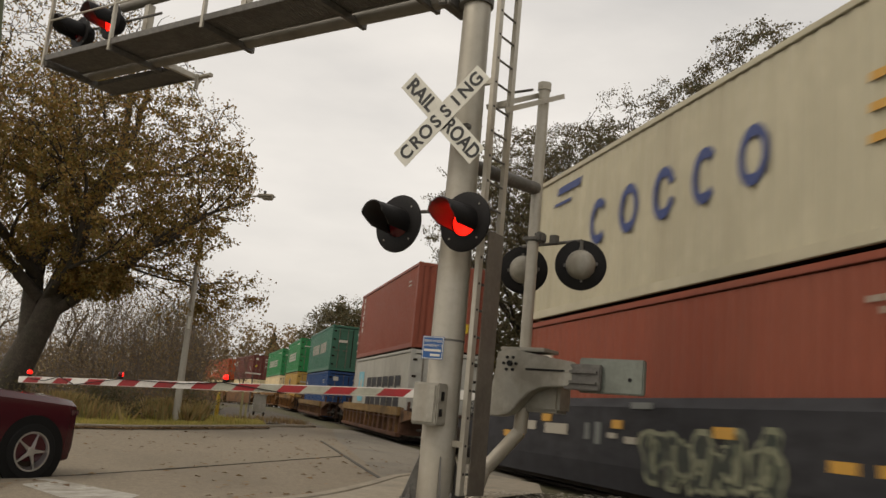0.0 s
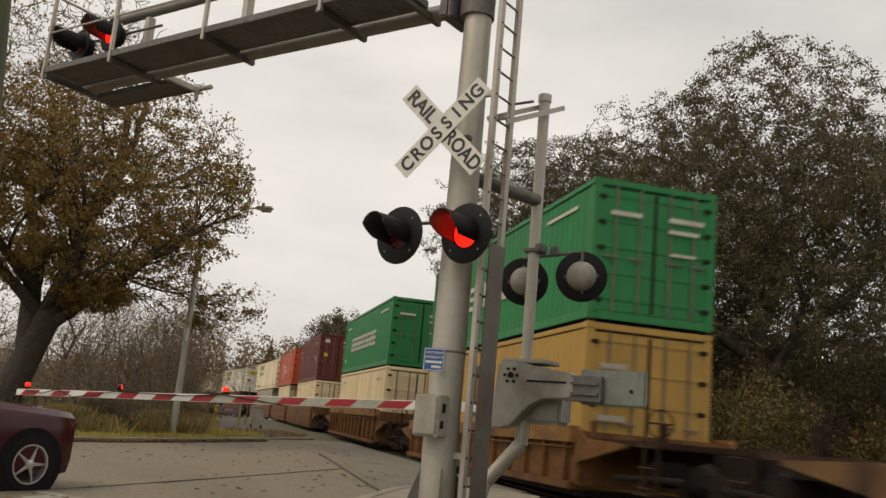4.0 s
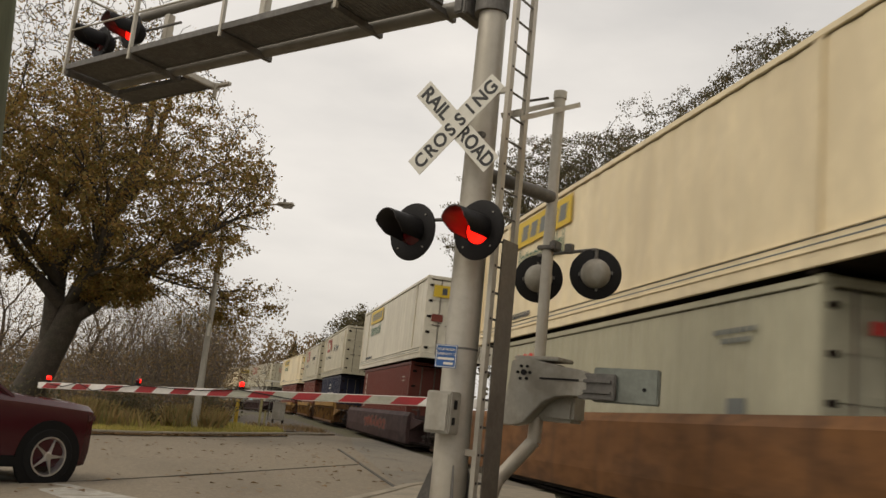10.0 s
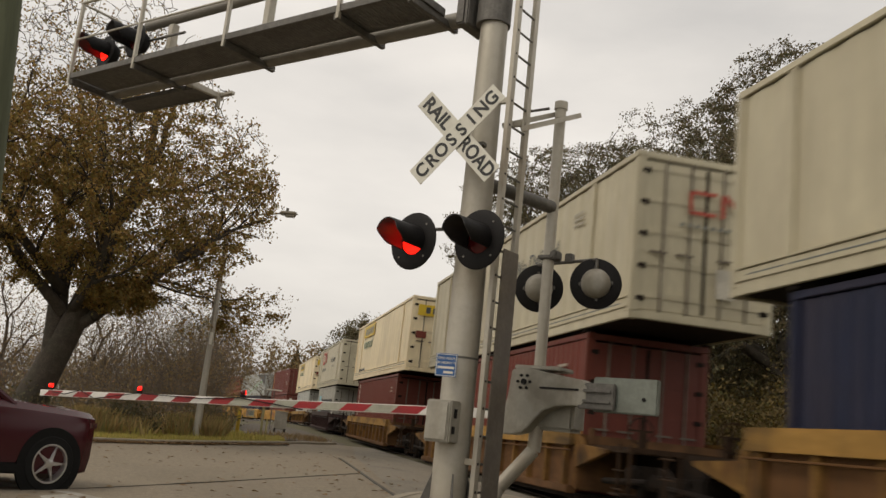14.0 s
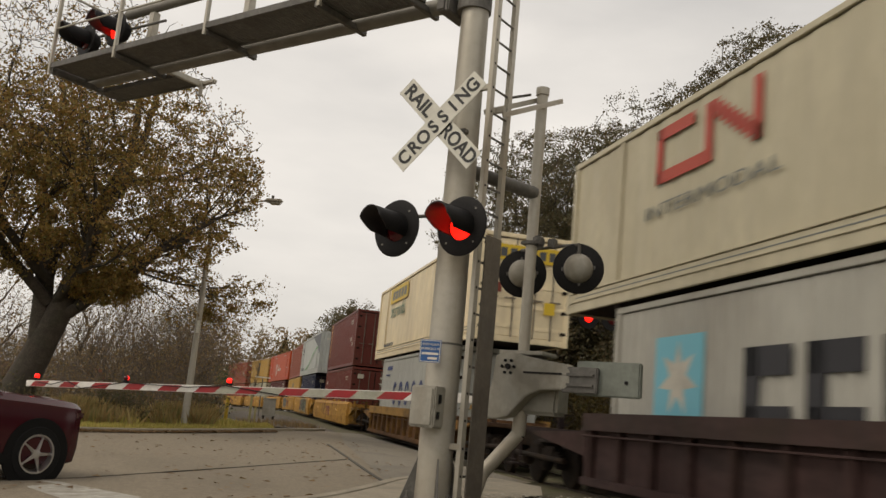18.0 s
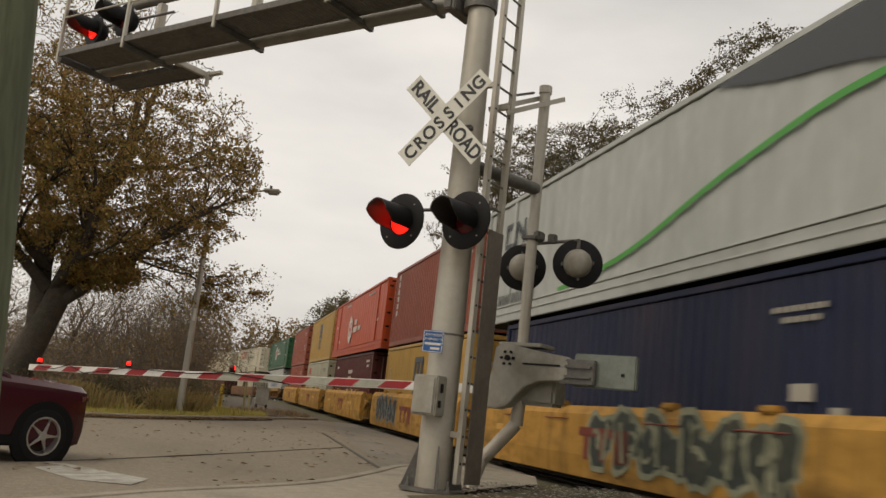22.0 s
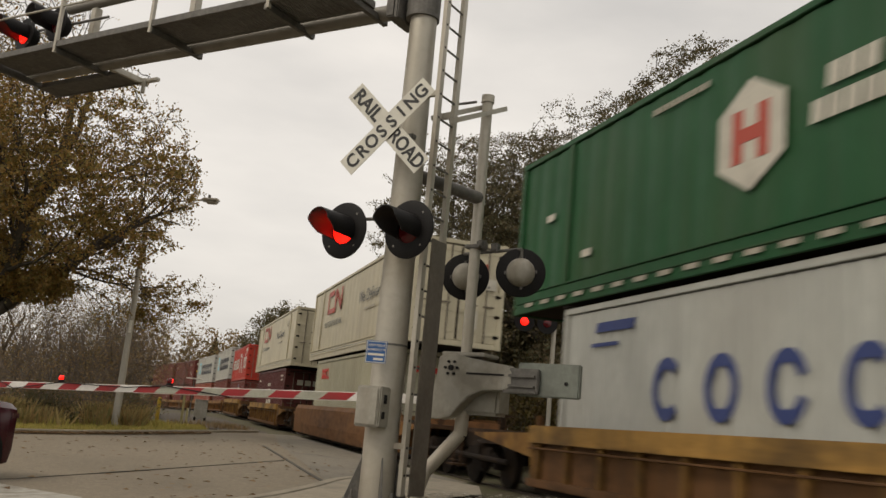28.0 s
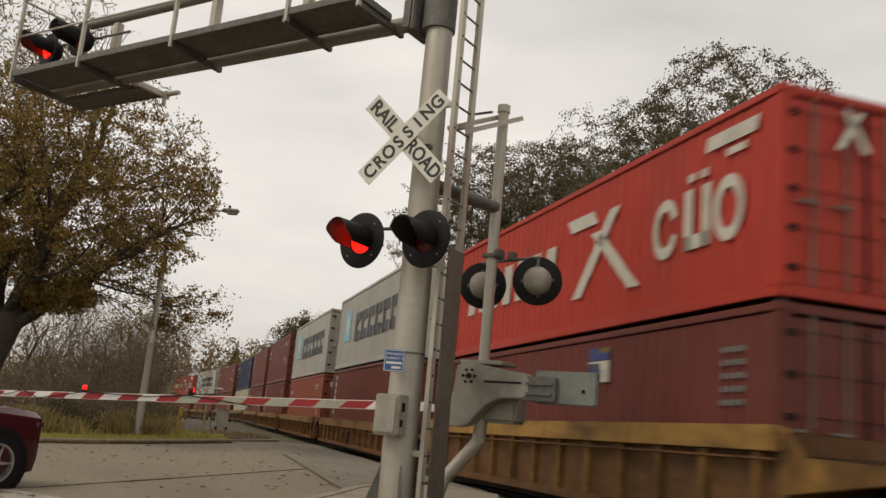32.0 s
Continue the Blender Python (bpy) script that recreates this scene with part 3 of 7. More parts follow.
def marks_rings(root, L, H, w2):
    side_spot(root, [ring(3.12 + 1.165 * k, 1.54, 0.42, 0.16, 0.80, a, z) for k, (a, z) in enumerate(((45, 315), (0, 360), (20, 340), (45, 315), (0, 360)))], "navy", L, w2)
    side_spot(root, [plate(1.1, 2.42, 1.1, 0.15, 0.5), plate(1.0, 2.2, 0.8, 0.06)], "navy", L, w2)
    side_spot(root, [plate(9.9, 1.1 + 0.35 * k, 0.35, 0.10) for k in range(3)], "gold", L, w2)
    end_spot(root, [plate(0.2, H * 0.55, 0.3, 0.28), plate(-0.7, H * 0.4, 0.35, 0.12)], "gold", L)


def marks_nine(root, L, H, w2):
    side_spot(root, bars(2.50, 0.93, 9, 0.60, 0.14, 0.62, 0.05, 2), "white", L, w2)
    side_spot(root, [plate(0.8, H - 0.5, 0.9, 0.06), plate(L - 2.4, H - 0.45, 1.6, 0.07), plate(0.8, 0.5, 0.3, 0.12)], "white", L, w2)
    end_spot(root, [plate(0.25, H * 0.74, 0.7, 0.09), plate(0.25, H * 0.66, 0.6, 0.07), plate(-0.9, H * 0.74, 0.6, 0.08), plate(0.3, H * 0.5, 0.5, 0.05)], "white", L)


def marks_star(root, L, H, w2):
    side_spot(root, plate(1.45, 1.05, 1.35, 1.25), "sky", L, w2)
    star = bmesh.new()
    pts = [star.verts.new((2.12 + (0.55 if k % 2 == 0 else 0.24) * math.sin(math.pi * k / 7), -0.007, 1.68 + (0.55 if k % 2 == 0 else 0.24) * math.cos(math.pi * k / 7))) for k in range(14)]
    star.faces.new(pts[::-1])
    side_spot(root, star, "white", L, w2)
    side_spot(root, bars(3.75, 0.95, 6, 0.95, 0.27, 1.08, 0.0, 1), "black", L, w2)


def marks_hex(root, L, H, w2, dashed=False):
    hexa = bmesh.new()
    cx, cz = (6.8, 1.61) if dashed else (6.5, 1.26)
    pts = [hexa.verts.new((cx + 0.72 * math.sin(math.pi * k / 3), -0.003, cz + 0.72 * math.cos(math.pi * k / 3))) for k in range(6)]
    hexa.faces.new(pts[::-1])
    side_spot(root, hexa, "white", L, w2)
    side_spot(root, [plate(cx - 0.34, cz - 0.34, 0.2, 0.68), plate(cx + 0.14, cz - 0.34, 0.2, 0.68), plate(cx - 0.14, cz - 0.09, 0.28, 0.18)], "red", L, w2, 0.006)
    side_spot(root, [plate(cx + 1.28 + 0.26 * k, cz + 0.16, 0.20, 0.26, 0.1) for k in range(3)] + [plate(cx + 1.04 + 0.25 * k, cz - 0.20, 0.19, 0.26, 0.1) for k in range(5)] + [plate(cx + 2.6 + 0.26 * k, cz - 0.18, 0.19, 0.24, 0.1) for k in range(3)], "white", L, w2)
    side_spot(root, [plate(1.2, 1.55, 0.3, 0.12), plate(2.6, 0.72, 0.3, 0.12), plate(14.4, 1.2, 0.34, 0.12)], "white", L, w2)
    side_spot(root, [plate(4.6 + 0.17 * k, H - 0.40, 0.12, 0.09) for k in range(8)] + [plate(L - 4.6 + 0.17 * k, H - 0.40, 0.12, 0.09) for k in range(10)], "dull", L, w2)
    if dashed:
        side_spot(root, [plate(0.6 + 0.62 * k, 0.10, 0.30, 0.07) for k in range(25)], "dull", L, w2, 0.03)
    end_spot(root, [plate(-0.55, H * 0.70, 0.35, 0.35), plate(0.3, H * 0.72, 0.7, 0.08), plate(0.3, H * 0.62, 0.6, 0.08)], "white", L)


def marks_hunt(root, L, H, w2):
    side_spot(root, plate(2.68, 2.10, 3.58, 0.60), "yellow", L, w2)
    side_spot(root, [plate(3.15 + 0.6 * k, 2.22, 0.42, 0.34, 0.2) for k in range(5)], "slate", L, w2, 0.006)
    words("Intermodal", 0.74, MARK["green"], "lettering", root, Matrix.Translation((-w2 - 0.004, L / 2 - 4.5, 1.76)) @ Matrix.Rotation(radians(-90), 4, "Z") @ Matrix.Diagonal((0.90, 1, 1, 1)))
    side_spot(root, [plate(2.1 + 0.23 * k, 0.42, 0.15, 0.12) for k in range(9)], "char", L, w2)
    side_spot(root, [plate(0.4, 0.26, L - 0.8, 0.02), plate(0.4, 0.34, L - 0.8, 0.015)], "slate", L, w2)
    end_spot(root, [plate(-1.05, H * 0.74, 2.0, 0.42)], "yellow", L)
    end_spot(root, [plate(-0.75 + 0.27 * k, H * 0.77, 0.18, 0.24) for k in range(6)], "char", L, 0.006)
    end_spot(root, [plate(0.55, H * 0.28, 0.3, 0.32)], "yellow", L, 0.006)
    end_spot(root, [plate(-1.05, H * 0.44, 0.4, 0.26)], "brown", L, 0.006)


def marks_cn(root, L, H, w2):
    w = 0.19
    side_spot(root, [joined(plate(3.3, 1.72, w, 0.88), plate(3.3, 1.72, 1.45, w), plate(3.3, 2.42, 1.1, w)), joined(plate(4.72, 1.72, w, 0.88), plate(5.9, 1.72, w, 0.88), *[plate(4.85 + 0.13 * k, 2.40 - 0.085 * k, 0.2, 0.2) for k in range(9)])], "red", L, w2)
    words("INTERMODAL", 0.30, MARK["slate"], "lettering", root, Matrix.Translation((-w2 - 0.004, L / 2 - 4.75, 1.30)) @ Matrix.Rotation(radians(-90), 4, "Z") @ Matrix.Diagonal((1.9, 1, 1, 1)))
    if L > 15:
        words("We Deliver!", 0.56, MARK["char"], "lettering", root, Matrix.Translation((-w2 - 0.004, L / 2 - 10.8, 1.80)) @ Matrix.Rotation(radians(-90), 4, "Z") @ Matrix.Diagonal((1.12, 1, 1, 1)))
        side_spot(root, [plate(10.2 + 0.2 * k, 1.34, 0.14, 0.07) for k in range(8)], "dull", L, w2)
    else:
        words("We Deliver!", 0.60, MARK["char"], "lettering", root, Matrix.Translation((-w2 - 0.004, L / 2 - 9.0, 1.80)) @ Matrix.Rotation(radians(-90), 4, "Z"))
    side_spot(root, [plate(L - 3.0 + 0.14 * j, H * 0.80 - 0.11 * k, 0.10, 0.05) for k in range(3) for j in range(4)], "dull", L, w2)
    side_spot(root, [plate(0.4, 0.26, L - 0.8, 0.02)], "slate", L, w2)
    end_spot(root, [joined(plate(-0.35, H * 0.65, 0.06, 0.42), plate(-0.35, H * 0.65, 0.5, 0.06), plate(-0.35, H * 0.65 + 0.36, 0.5, 0.06)), joined(plate(0.24, H * 0.65, 0.07, 0.42), plate(0.66, H * 0.65, 0.07, 0.42), *[plate(0.28 + 0.055 * k, H * 0.65 + 0.34 - 0.048 * k, 0.09, 0.08) for k in range(7)])], "red", L)
    end_spot(root, [plate(-0.5 + 0.14 * k, H * 0.57, 0.08, 0.06) for k in range(10)], "slate", L)
    end_spot(root, [plate(0.2, 0.5, 0.34, 0.5), plate(0.72, 1.6, 0.3, 0.3)], "white", L)


def marks_swoosh(root, L, H, w2):
    bm = bmesh.new()
    rows = [(bm.verts.new((x, -0.008, z - 0.05)), bm.verts.new((x, -0.008, z + 0.05))) for x, z in smooth_line([(5.0, 0.42), (6.7, 0.56), (8.3, 0.80), (10.4, 1.32), (11.9, 1.62), (13.1, 1.80), (14.4, 1.86)])]
    for a, b in zip(rows, rows[1:]):
        bm.faces.new((a[0], b[0], b[1], a[1]))
    side_spot(root, bm, "lime", L, w2)
    dark = bmesh.new()
    edge = smooth_line([(10.4, H * 0.955), (11.8, 2.40), (13.7, 2.02), (15.9, 1.2)])
    low = [dark.verts.new((x, -0.005, z)) for x, z in edge]
    high = [dark.verts.new((x, -0.005, H * 0.957)) for x, z in edge]
    for k in range(len(edge) - 1):
        dark.faces.new((low[k], low[k + 1], high[k + 1], high[k]))
    side_spot(root, dark, "char", L, w2)
    side_spot(root, [joined(plate(1.5, 1.72, 0.10, 0.56), plate(1.5, 1.72, 0.6, 0.10), plate(1.5, 2.2, 0.5, 0.10)), joined(plate(2.15, 1.72, 0.10, 0.56), plate(2.7, 1.72, 0.10, 0.56), *[plate(2.2 + 0.075 * k, 2.16 - 0.06 * k, 0.12, 0.12) for k in range(7)])], "char", L, w2)
    side_spot(root, [plate(1.3 + 0.3 * k, 0.42, 0.2, 0.22) for k in range(8)], "slate", L, w2)
    end_spot(root, [plate(-0.9, H * 0.8, 0.6, 0.12), plate(0.3, H * 0.5, 0.4, 0.12), plate(0.3, H * 0.42, 0.4, 0.12), plate(-0.35, H * 0.62, 0.24, 0.24, 0.2)], "white", L)


def marks_msc(root, L, H, w2):
    side_spot(root, [joined(*[plate(5.15 + 0.48 * k, 1.54, 0.30, 0.72) for k in range(3)], plate(5.15, 2.24, 1.26, 0.18)), plate(5.0, 1.46, 1.75, 0.07), ring(5.46, 1.07, 0.31, 0.13, 1.0, 20, 340), ring(6.2, 1.07, 0.31, 0.13, 1.0, 45, 315)], "char", L, w2)
    side_spot(root, [plate(0.92, 2.05 - 0.2 * k, 0.14, 0.13) for k in range(7)], "dull", L, w2)
    end_spot(root, [plate(-0.95, H * 0.72 - 0.3 * k, 0.5, 0.1) for k in range(4)], "dull", L)


def marks_oocl(root, L, H, w2):
    side_spot(root, [ring(1.42, 2.34, 0.21, 0.10), ring(1.84, 2.34, 0.21, 0.10), ring(2.24, 2.34, 0.21, 0.10, 1, 45, 315), joined(plate(2.48, 2.13, 0.1, 0.42), plate(2.48, 2.13, 0.3, 0.1))], "bright", L, w2)
    small_print(root, L, H, w2, "slate")
    end_spot(root, [plate(-0.6 + 0.3 * k, H * 0.78, 0.22, 0.16) for k in range(4)], "bright", L)


def marks_blue(root, L, H, w2):
    side_spot(root, [plate(5.0 + 0.6 * k, 1.45, 0.44, 0.42) for k in range(3)] + [plate(7.0 + 0.6 * k, 1.45, 0.44, 0.42) for k in range(3)] + [plate(5.5, 2.1, 1.0, 0.10, 1.8), plate(5.8, 2.3, 0.8, 0.10, 1.4)], "white", L, w2)
    end_spot(root, [plate(0.3, H * 0.6 - 0.25 * k, 0.5, 0.07) for k in range(4)], "white", L)


def marks_sud(root, L, H, w2):
    side_spot(root, [plate(1.0 + 0.72 * k, 0.90, 0.42, 0.80, 0.08) for k in range(7)] + [plate(6.6, 0.60, 0.34, 1.35, 0.95), plate(8.6, 0.55, 0.34, 1.10, -1.25), plate(6.45, 1.80, 1.0, 0.24, -0.8)], "white", L, w2)
    side_spot(root, [ring(9.62, 1.26, 0.44, 0.17, 0.75, 20, 340), joined(plate(10.12, 0.85, 0.2, 0.85), plate(10.55, 0.85, 0.2, 0.85), plate(10.12, 0.85, 0.62, 0.2), plate(10.2, 1.8, 0.16, 0.12), plate(10.5, 1.8, 0.16, 0.12)), ring(11.15, 1.26, 0.44, 0.17, 0.75)], "white", L, w2)
    side_spot(root, [plate(10.6, 2.12, 1.1, 0.20, 0.3), plate(11.1, 1.95, 0.4, 0.10)], "white", L, w2)
    end_spot(root, [plate(-0.5, H * 0.72, 0.12, 0.5, 0.6), plate(-0.1, H * 0.72, 0.12, 0.5, -0.6), plate(0.35, H * 0.30, 0.5, 0.3), plate(0.35, H * 0.46, 0.5, 0.25), plate(0.35, H * 0.62, 0.5, 0.2)], "white", L)


def marks_zim(root, L, H, w2):
    side_spot(root, [plate(5.2 + 0.28 * k, 2.02, 0.2, 0.17) for k in range(5)] + [plate(5.3 + 0.28 * k, 1.74, 0.2, 0.14) for k in range(4)] + [plate(5.25 + 0.72 * k, 0.82, 0.56, 0.46, 0.1) for k in range(3)] + [plate(0.9, 2.3, 0.6, 0.12)] + [plate(10.5 + 0.16 * k, 2.46, 0.11, 0.10) for k in range(6)] + [plate(10.7 + 0.16 * k, 2.26, 0.11, 0.09) for k in range(4)], "white", L, w2)
    end_spot(root, [plate(-0.6 + 0.4 * k, H * 0.72, 0.3, 0.26) for k in range(3)], "white", L)


def marks_plain(root, L, H, w2):
    side_spot(root, [plate(0.9, H * 0.72, 0.5, 0.16), plate(1.0, H * 0.60, 0.3, 0.14)], "white", L, w2)
    small_print(root, L, H, w2)
    end_spot(root, [plate(0.25, H * 0.82, 0.7, 0.10), plate(0.25, H * 0.72, 0.6, 0.08), plate(0.3, H * 0.55, 0.5, 0.06), plate(0.3, H * 0.49, 0.5, 0.06), plate(-0.9, H * 0.8, 0.3, 0.22)], "white", L)
    end_spot(root, [plate(-0.9, H * 0.5, 0.22, 0.22)], "yellow", L)


def marks_label(root, L, H, w2):
    """Plain bands of a small blue, white and yellow label, and small print."""
    side_spot(root, [plate(7.4, 2.14, 0.72, 0.20), plate(7.4, 1.80, 0.40, 0.30)], "navy", L, w2)
    side_spot(root, [plate(7.4, 2.0, 0.72, 0.13), plate(7.82, 1.80, 0.30, 0.20)], "white", L, w2)
    side_spot(root, [plate(7.8, 2.26, 0.30, 0.08)], "yellow", L, w2)
    side_spot(root, [plate(11.1 + 0.13 * j, 2.05 - 0.16 * k, 0.08, 0.07) for k in range(5) for j in range(4)], "slate", L, w2)
    end_spot(root, [plate(0.25, H * 0.62, 0.6, 0.10), plate(0.25, H * 0.50, 0.6, 0.16)], "white", L)
    end_spot(root, [plate(0.25, H * 0.56, 0.6, 0.10)], "yellow", L)


def marks_column(root, L, H, w2):
    side_spot(root, [plate(0.75, H * 0.86 - 0.27 * k, 0.22, 0.19) for k in range(6)], "white", L, w2)
    side_spot(root, [plate(L - 1.5, H * 0.8 - 0.14 * k, 0.5, 0.05) for k in range(2)], "dull", L, w2)
    end_spot(root, [plate(0.3, H * 0.22, 0.36, 0.32)], "yellow", L)


def marks_gold(root, L, H, w2):
    side_spot(root, [plate(0.65, H * 0.88 - 0.30 * k, 0.26, 0.23) for k in range(7)], "gold", L, w2)
    small_print(root, L, H, w2)


def marks_china(root, L, H, w2):
    side_spot(root, [plate(2.6 + 0.75 * k, H * 0.42, 0.5, 0.62) for k in range(5)] + [plate(7.0 + 0.75 * k, H * 0.42, 0.5, 0.62) for k in range(4)], "dull", L, w2)
    end_spot(root, [plate(0.25, H * 0.80, 0.7, 0.10), plate(0.25, H * 0.62, 0.5, 0.14), plate(0.25, H * 0.45, 0.5, 0.07), plate(-0.8, H * 0.62, 0.5, 0.14)], "white", L)


def marks_none(root, L, H, w2):
    side_spot(root, [plate(1.0, H - 0.5, 0.8, 0.07), plate(L - 2.0, H - 0.5, 1.0, 0.07)], "dull", L, w2)


FORTY, FIFTY, HIGH, LOW = 12.19, 16.15, 2.896, 2.591
FORTY_EIGHT = 14.63
# kind: label, colour, length, height, domestic, doors seen, markings
KINDS = {
    "ringed": ("pale grey steel container with navy ring emblems and rust streaks", "pale grey", FORTY, HIGH, False, True, marks_rings),
    "rust": ("rust-red corrugated steel container", "rust red", FORTY, HIGH, False, True, marks_plain),
    "rust_column": ("rust-red steel container with a white upright mark", "rust red", FORTY, HIGH, False, False, marks_column),
    "star": ("light grey container with a sky-blue star panel and black blocks", "light grey", FORTY, HIGH, False, True, marks_star),
    "sea": ("sea-green steel container with faded lettering blocks", "sea green", FORTY, LOW, False, True, marks_china),
    "blue": ("plain blue corrugated steel container", "blue", FORTY, LOW, False, True, marks_plain),
    "green": ("bright green container with a row of white blocks", "bright green", FORTY, LOW, False, True, marks_nine),
    "mustard": ("mustard-yellow container with a dark emblem", "mustard yellow", FORTY, HIGH, False, True, marks_msc),
    "cream": ("plain cream steel container with a seam post", "cream", FORTY, HIGH, False, True, marks_none),
    "maroon": ("maroon corrugated steel container with white door markings", "maroon", FORTY, HIGH, False, True, marks_plain),
    "orange": ("long orange domestic container with a white hexagon emblem", "orange", FIFTY, HIGH, True, True, marks_hex),
    "white": ("long off-white domestic container with yellow band and green lettering", "white", FIFTY, HIGH, True, True, marks_hunt),
    "cream_white": ("long cream-white domestic container with faded yellow band, rust-stained", "cream white", FIFTY, HIGH, True, True, marks_hunt),
    "oocl": ("grey-green container with a small red emblem", "grey-green", FORTY, HIGH, False, True, marks_oocl),
    "brick": ("brick-red corrugated steel container with white upright mark", "brick red", FORTY, HIGH, False, True, marks_column),
    "buff": ("long buff-grey domestic container with red emblem, stained", "buff grey", FIFTY, HIGH, True, True, marks_cn),
    "buff_short": ("buff-grey domestic container with red emblem, stained", "buff grey", FORTY_EIGHT, HIGH, True, True, marks_cn),
    "navy": ("navy-blue container with white lettering blocks", "navy blue", FORTY, HIGH, False, True, marks_blue),
    "navy_plain": ("plain navy-blue container with a small white plate", "navy blue", FORTY, HIGH, False, True, marks_plain),
    "cool_ringed": ("cool grey container with navy ring emblems", "cool grey", FORTY, HIGH, False, True, marks_rings),
    "maroon_gold": ("maroon corrugated container with a gold upright mark", "maroon", FORTY, HIGH, False, True, marks_gold),
    "silver": ("long pale silver container with a green swoosh and dark corner", "pale silver", FIFTY, HIGH, True, False, marks_swoosh),
    "deep": ("deep maroon container with white blocks", "deep maroon", FORTY, HIGH, False, True, marks_zim),
    "dark_green": ("long dark green domestic container with a white hexagon emblem", "dark green", FIFTY, HIGH, True, True, lambda root, L, H, w2: marks_hex(root, L, H, w2, True)),
    "scarlet": ("scarlet container with white emblem and blocks", "scarlet", FORTY, LOW, False, True, marks_sud),
    "maroon_low": ("low maroon corrugated steel container", "maroon", FORTY, LOW, False, True, marks_label),
}
# centre at the start, upper, lower, well colour, sill height, ribbed side
STACKS = [
    (11.89, "ringed", "rust", "black", 1.55, False), (36.05, "rust_column", "star", "brown", 1.15, True), (58.7, "sea", "blue", "brown", 1.05, True),
    (78.85, "green", "mustard", "tan brown", 1.25, True), (97.97, "green", "cream", "tan brown", 1.46, True), (121.85, "maroon", "cream", "tan brown", 1.50, False),
    (141.0, "orange", "cream", "tan brown", 1.50, False), (160.04, "cream_white", "oocl", "tan brown", 1.48, False), (184.2, "white", "brick", "dark brown", 1.25, False),
    (207.0, "buff_short", "navy", "rusty yellow", 1.45, True), (225.3, "buff", "brick", "rusty yellow", 1.3, True), (245.93, "cream_white", "brick", "rusty yellow", 1.25, True),
    (270.0, "buff", "star", "dark brown", 1.35, True), (292.93, "cream_white", "cool_ringed", "rusty yellow", 1.22, True), (314.8, "maroon_gold", "maroon", "golden yellow", 1.3, False),
    (334.43, "silver", "navy_plain", "golden yellow", 1.35, False), (349.58, "rust_column", "mustard", "golden yellow", 1.40, False), (365.16, "orange", "deep", "golden yellow", 1.38, False),
    (380.96, "mustard", "oocl", "golden yellow", 1.38, False), (396.6, "rust", "rust", "golden yellow", 1.35, False), (417.75, "dark_green", "cool_ringed", "rusty yellow", 1.17, True),
    (441.34, "buff", "oocl", "tan brown", 1.30, False), (462.95, "buff", "deep", "rusty yellow", 1.25, True), (484.59, "scarlet", "maroon_low", "rusty yellow", 1.37, True),
    (502.0, "star", "brick", "tan brown", 1.15, True), (517.0, "star", "rust", "tan brown", 1.15, True), (532.2, "maroon", "brick", "tan brown", 1.15, True),
    (546.5, "brick", "maroon", "brown", 1.15, True), (561.7, "navy_plain", "oocl", "brown", 1.15, True), (577.0, "maroon", "maroon", "brown", 1.15, True),
    (592.0, "star", "brick", "brown", 1.15, True), (607.0, "scarlet", "brick", "brown", 1.15, True), (622.0, "star", "maroon", "brown", 1.15, True), (637.0, "sea", "rust", "brown", 1.15, True),
    (655.0, "orange", "oocl", "brown", 1.15, False), (673.0, "maroon", "rust", "brown", 1.15, True), (688.0, "rust", "brick", "brown", 1.15, True), (703.0, "maroon", "cream", "brown", 1.15, True),
]
TRAIN = []  # thing, centre, height above the world's zero
MADE = {}


def stacked(kind):
    """A container of that kind: the first is built, further ones share its meshes."""
    if kind in MADE:
        return copy_thing(MADE[kind], Matrix())
    MADE[kind] = container(*KINDS[kind], raised=True)
    return MADE[kind]


WHEEL = mesh_of(lathe([(0.03, -0.07), (0.38, -0.07), (0.42, -0.06), (0.42, 0.03), (0.455, 0.045), (0.455, 0.065), (0.2, 0.065), (0.10, 0.10), (0.03, 0.10)], 24), DARK_IRON, 40)


def truck(parent, y):
    """A two-axle truck under the end of a car."""
    frame_bm = joined(box(0.16, 1.3, 0.22, (0, 0, 0.62), 0.04), box(0.15, 0.55, 0.34, (0, 0, 0.44), 0.05), box(0.2, 0.26, 0.26, (0, -0.88, 0.46), 0.04), box(0.2, 0.26, 0.26, (0, 0.88, 0.46), 0.04), box(0.13, 0.5, 0.16, (0, -0.6, 0.56), 0.03), box(0.13, 0.5, 0.16, (0, 0.6, 0.56), 0.03))
    base = part("truck", joined(box(1.9, 0.4, 0.28, (0, y, 0.56), 0.03), tube((0, y, 0.5), (0, y, 0.85), 0.2)), DARK_IRON, parent)
    me = mesh_of(frame_bm, DARK_IRON)
    for x in (-1.0, 1.0):
        part("side_frame", me, None, base, at=pose(x, y, 0))
        for dy in (-0.88, 0.88):
            part("wheel", WHEEL, None, base, at=pose(x * 0.75, y + dy, 0.42, 0, 90 if x < 0 else -90, 0))


END_PARTS = {}
CHORDS = {"brown": (0.27, 0.165, 0.062), "rusty yellow": (0.40, 0.225, 0.062), "tan brown": (0.29, 0.145, 0.045), "dark brown": (0.065, 0.038, 0.034)}


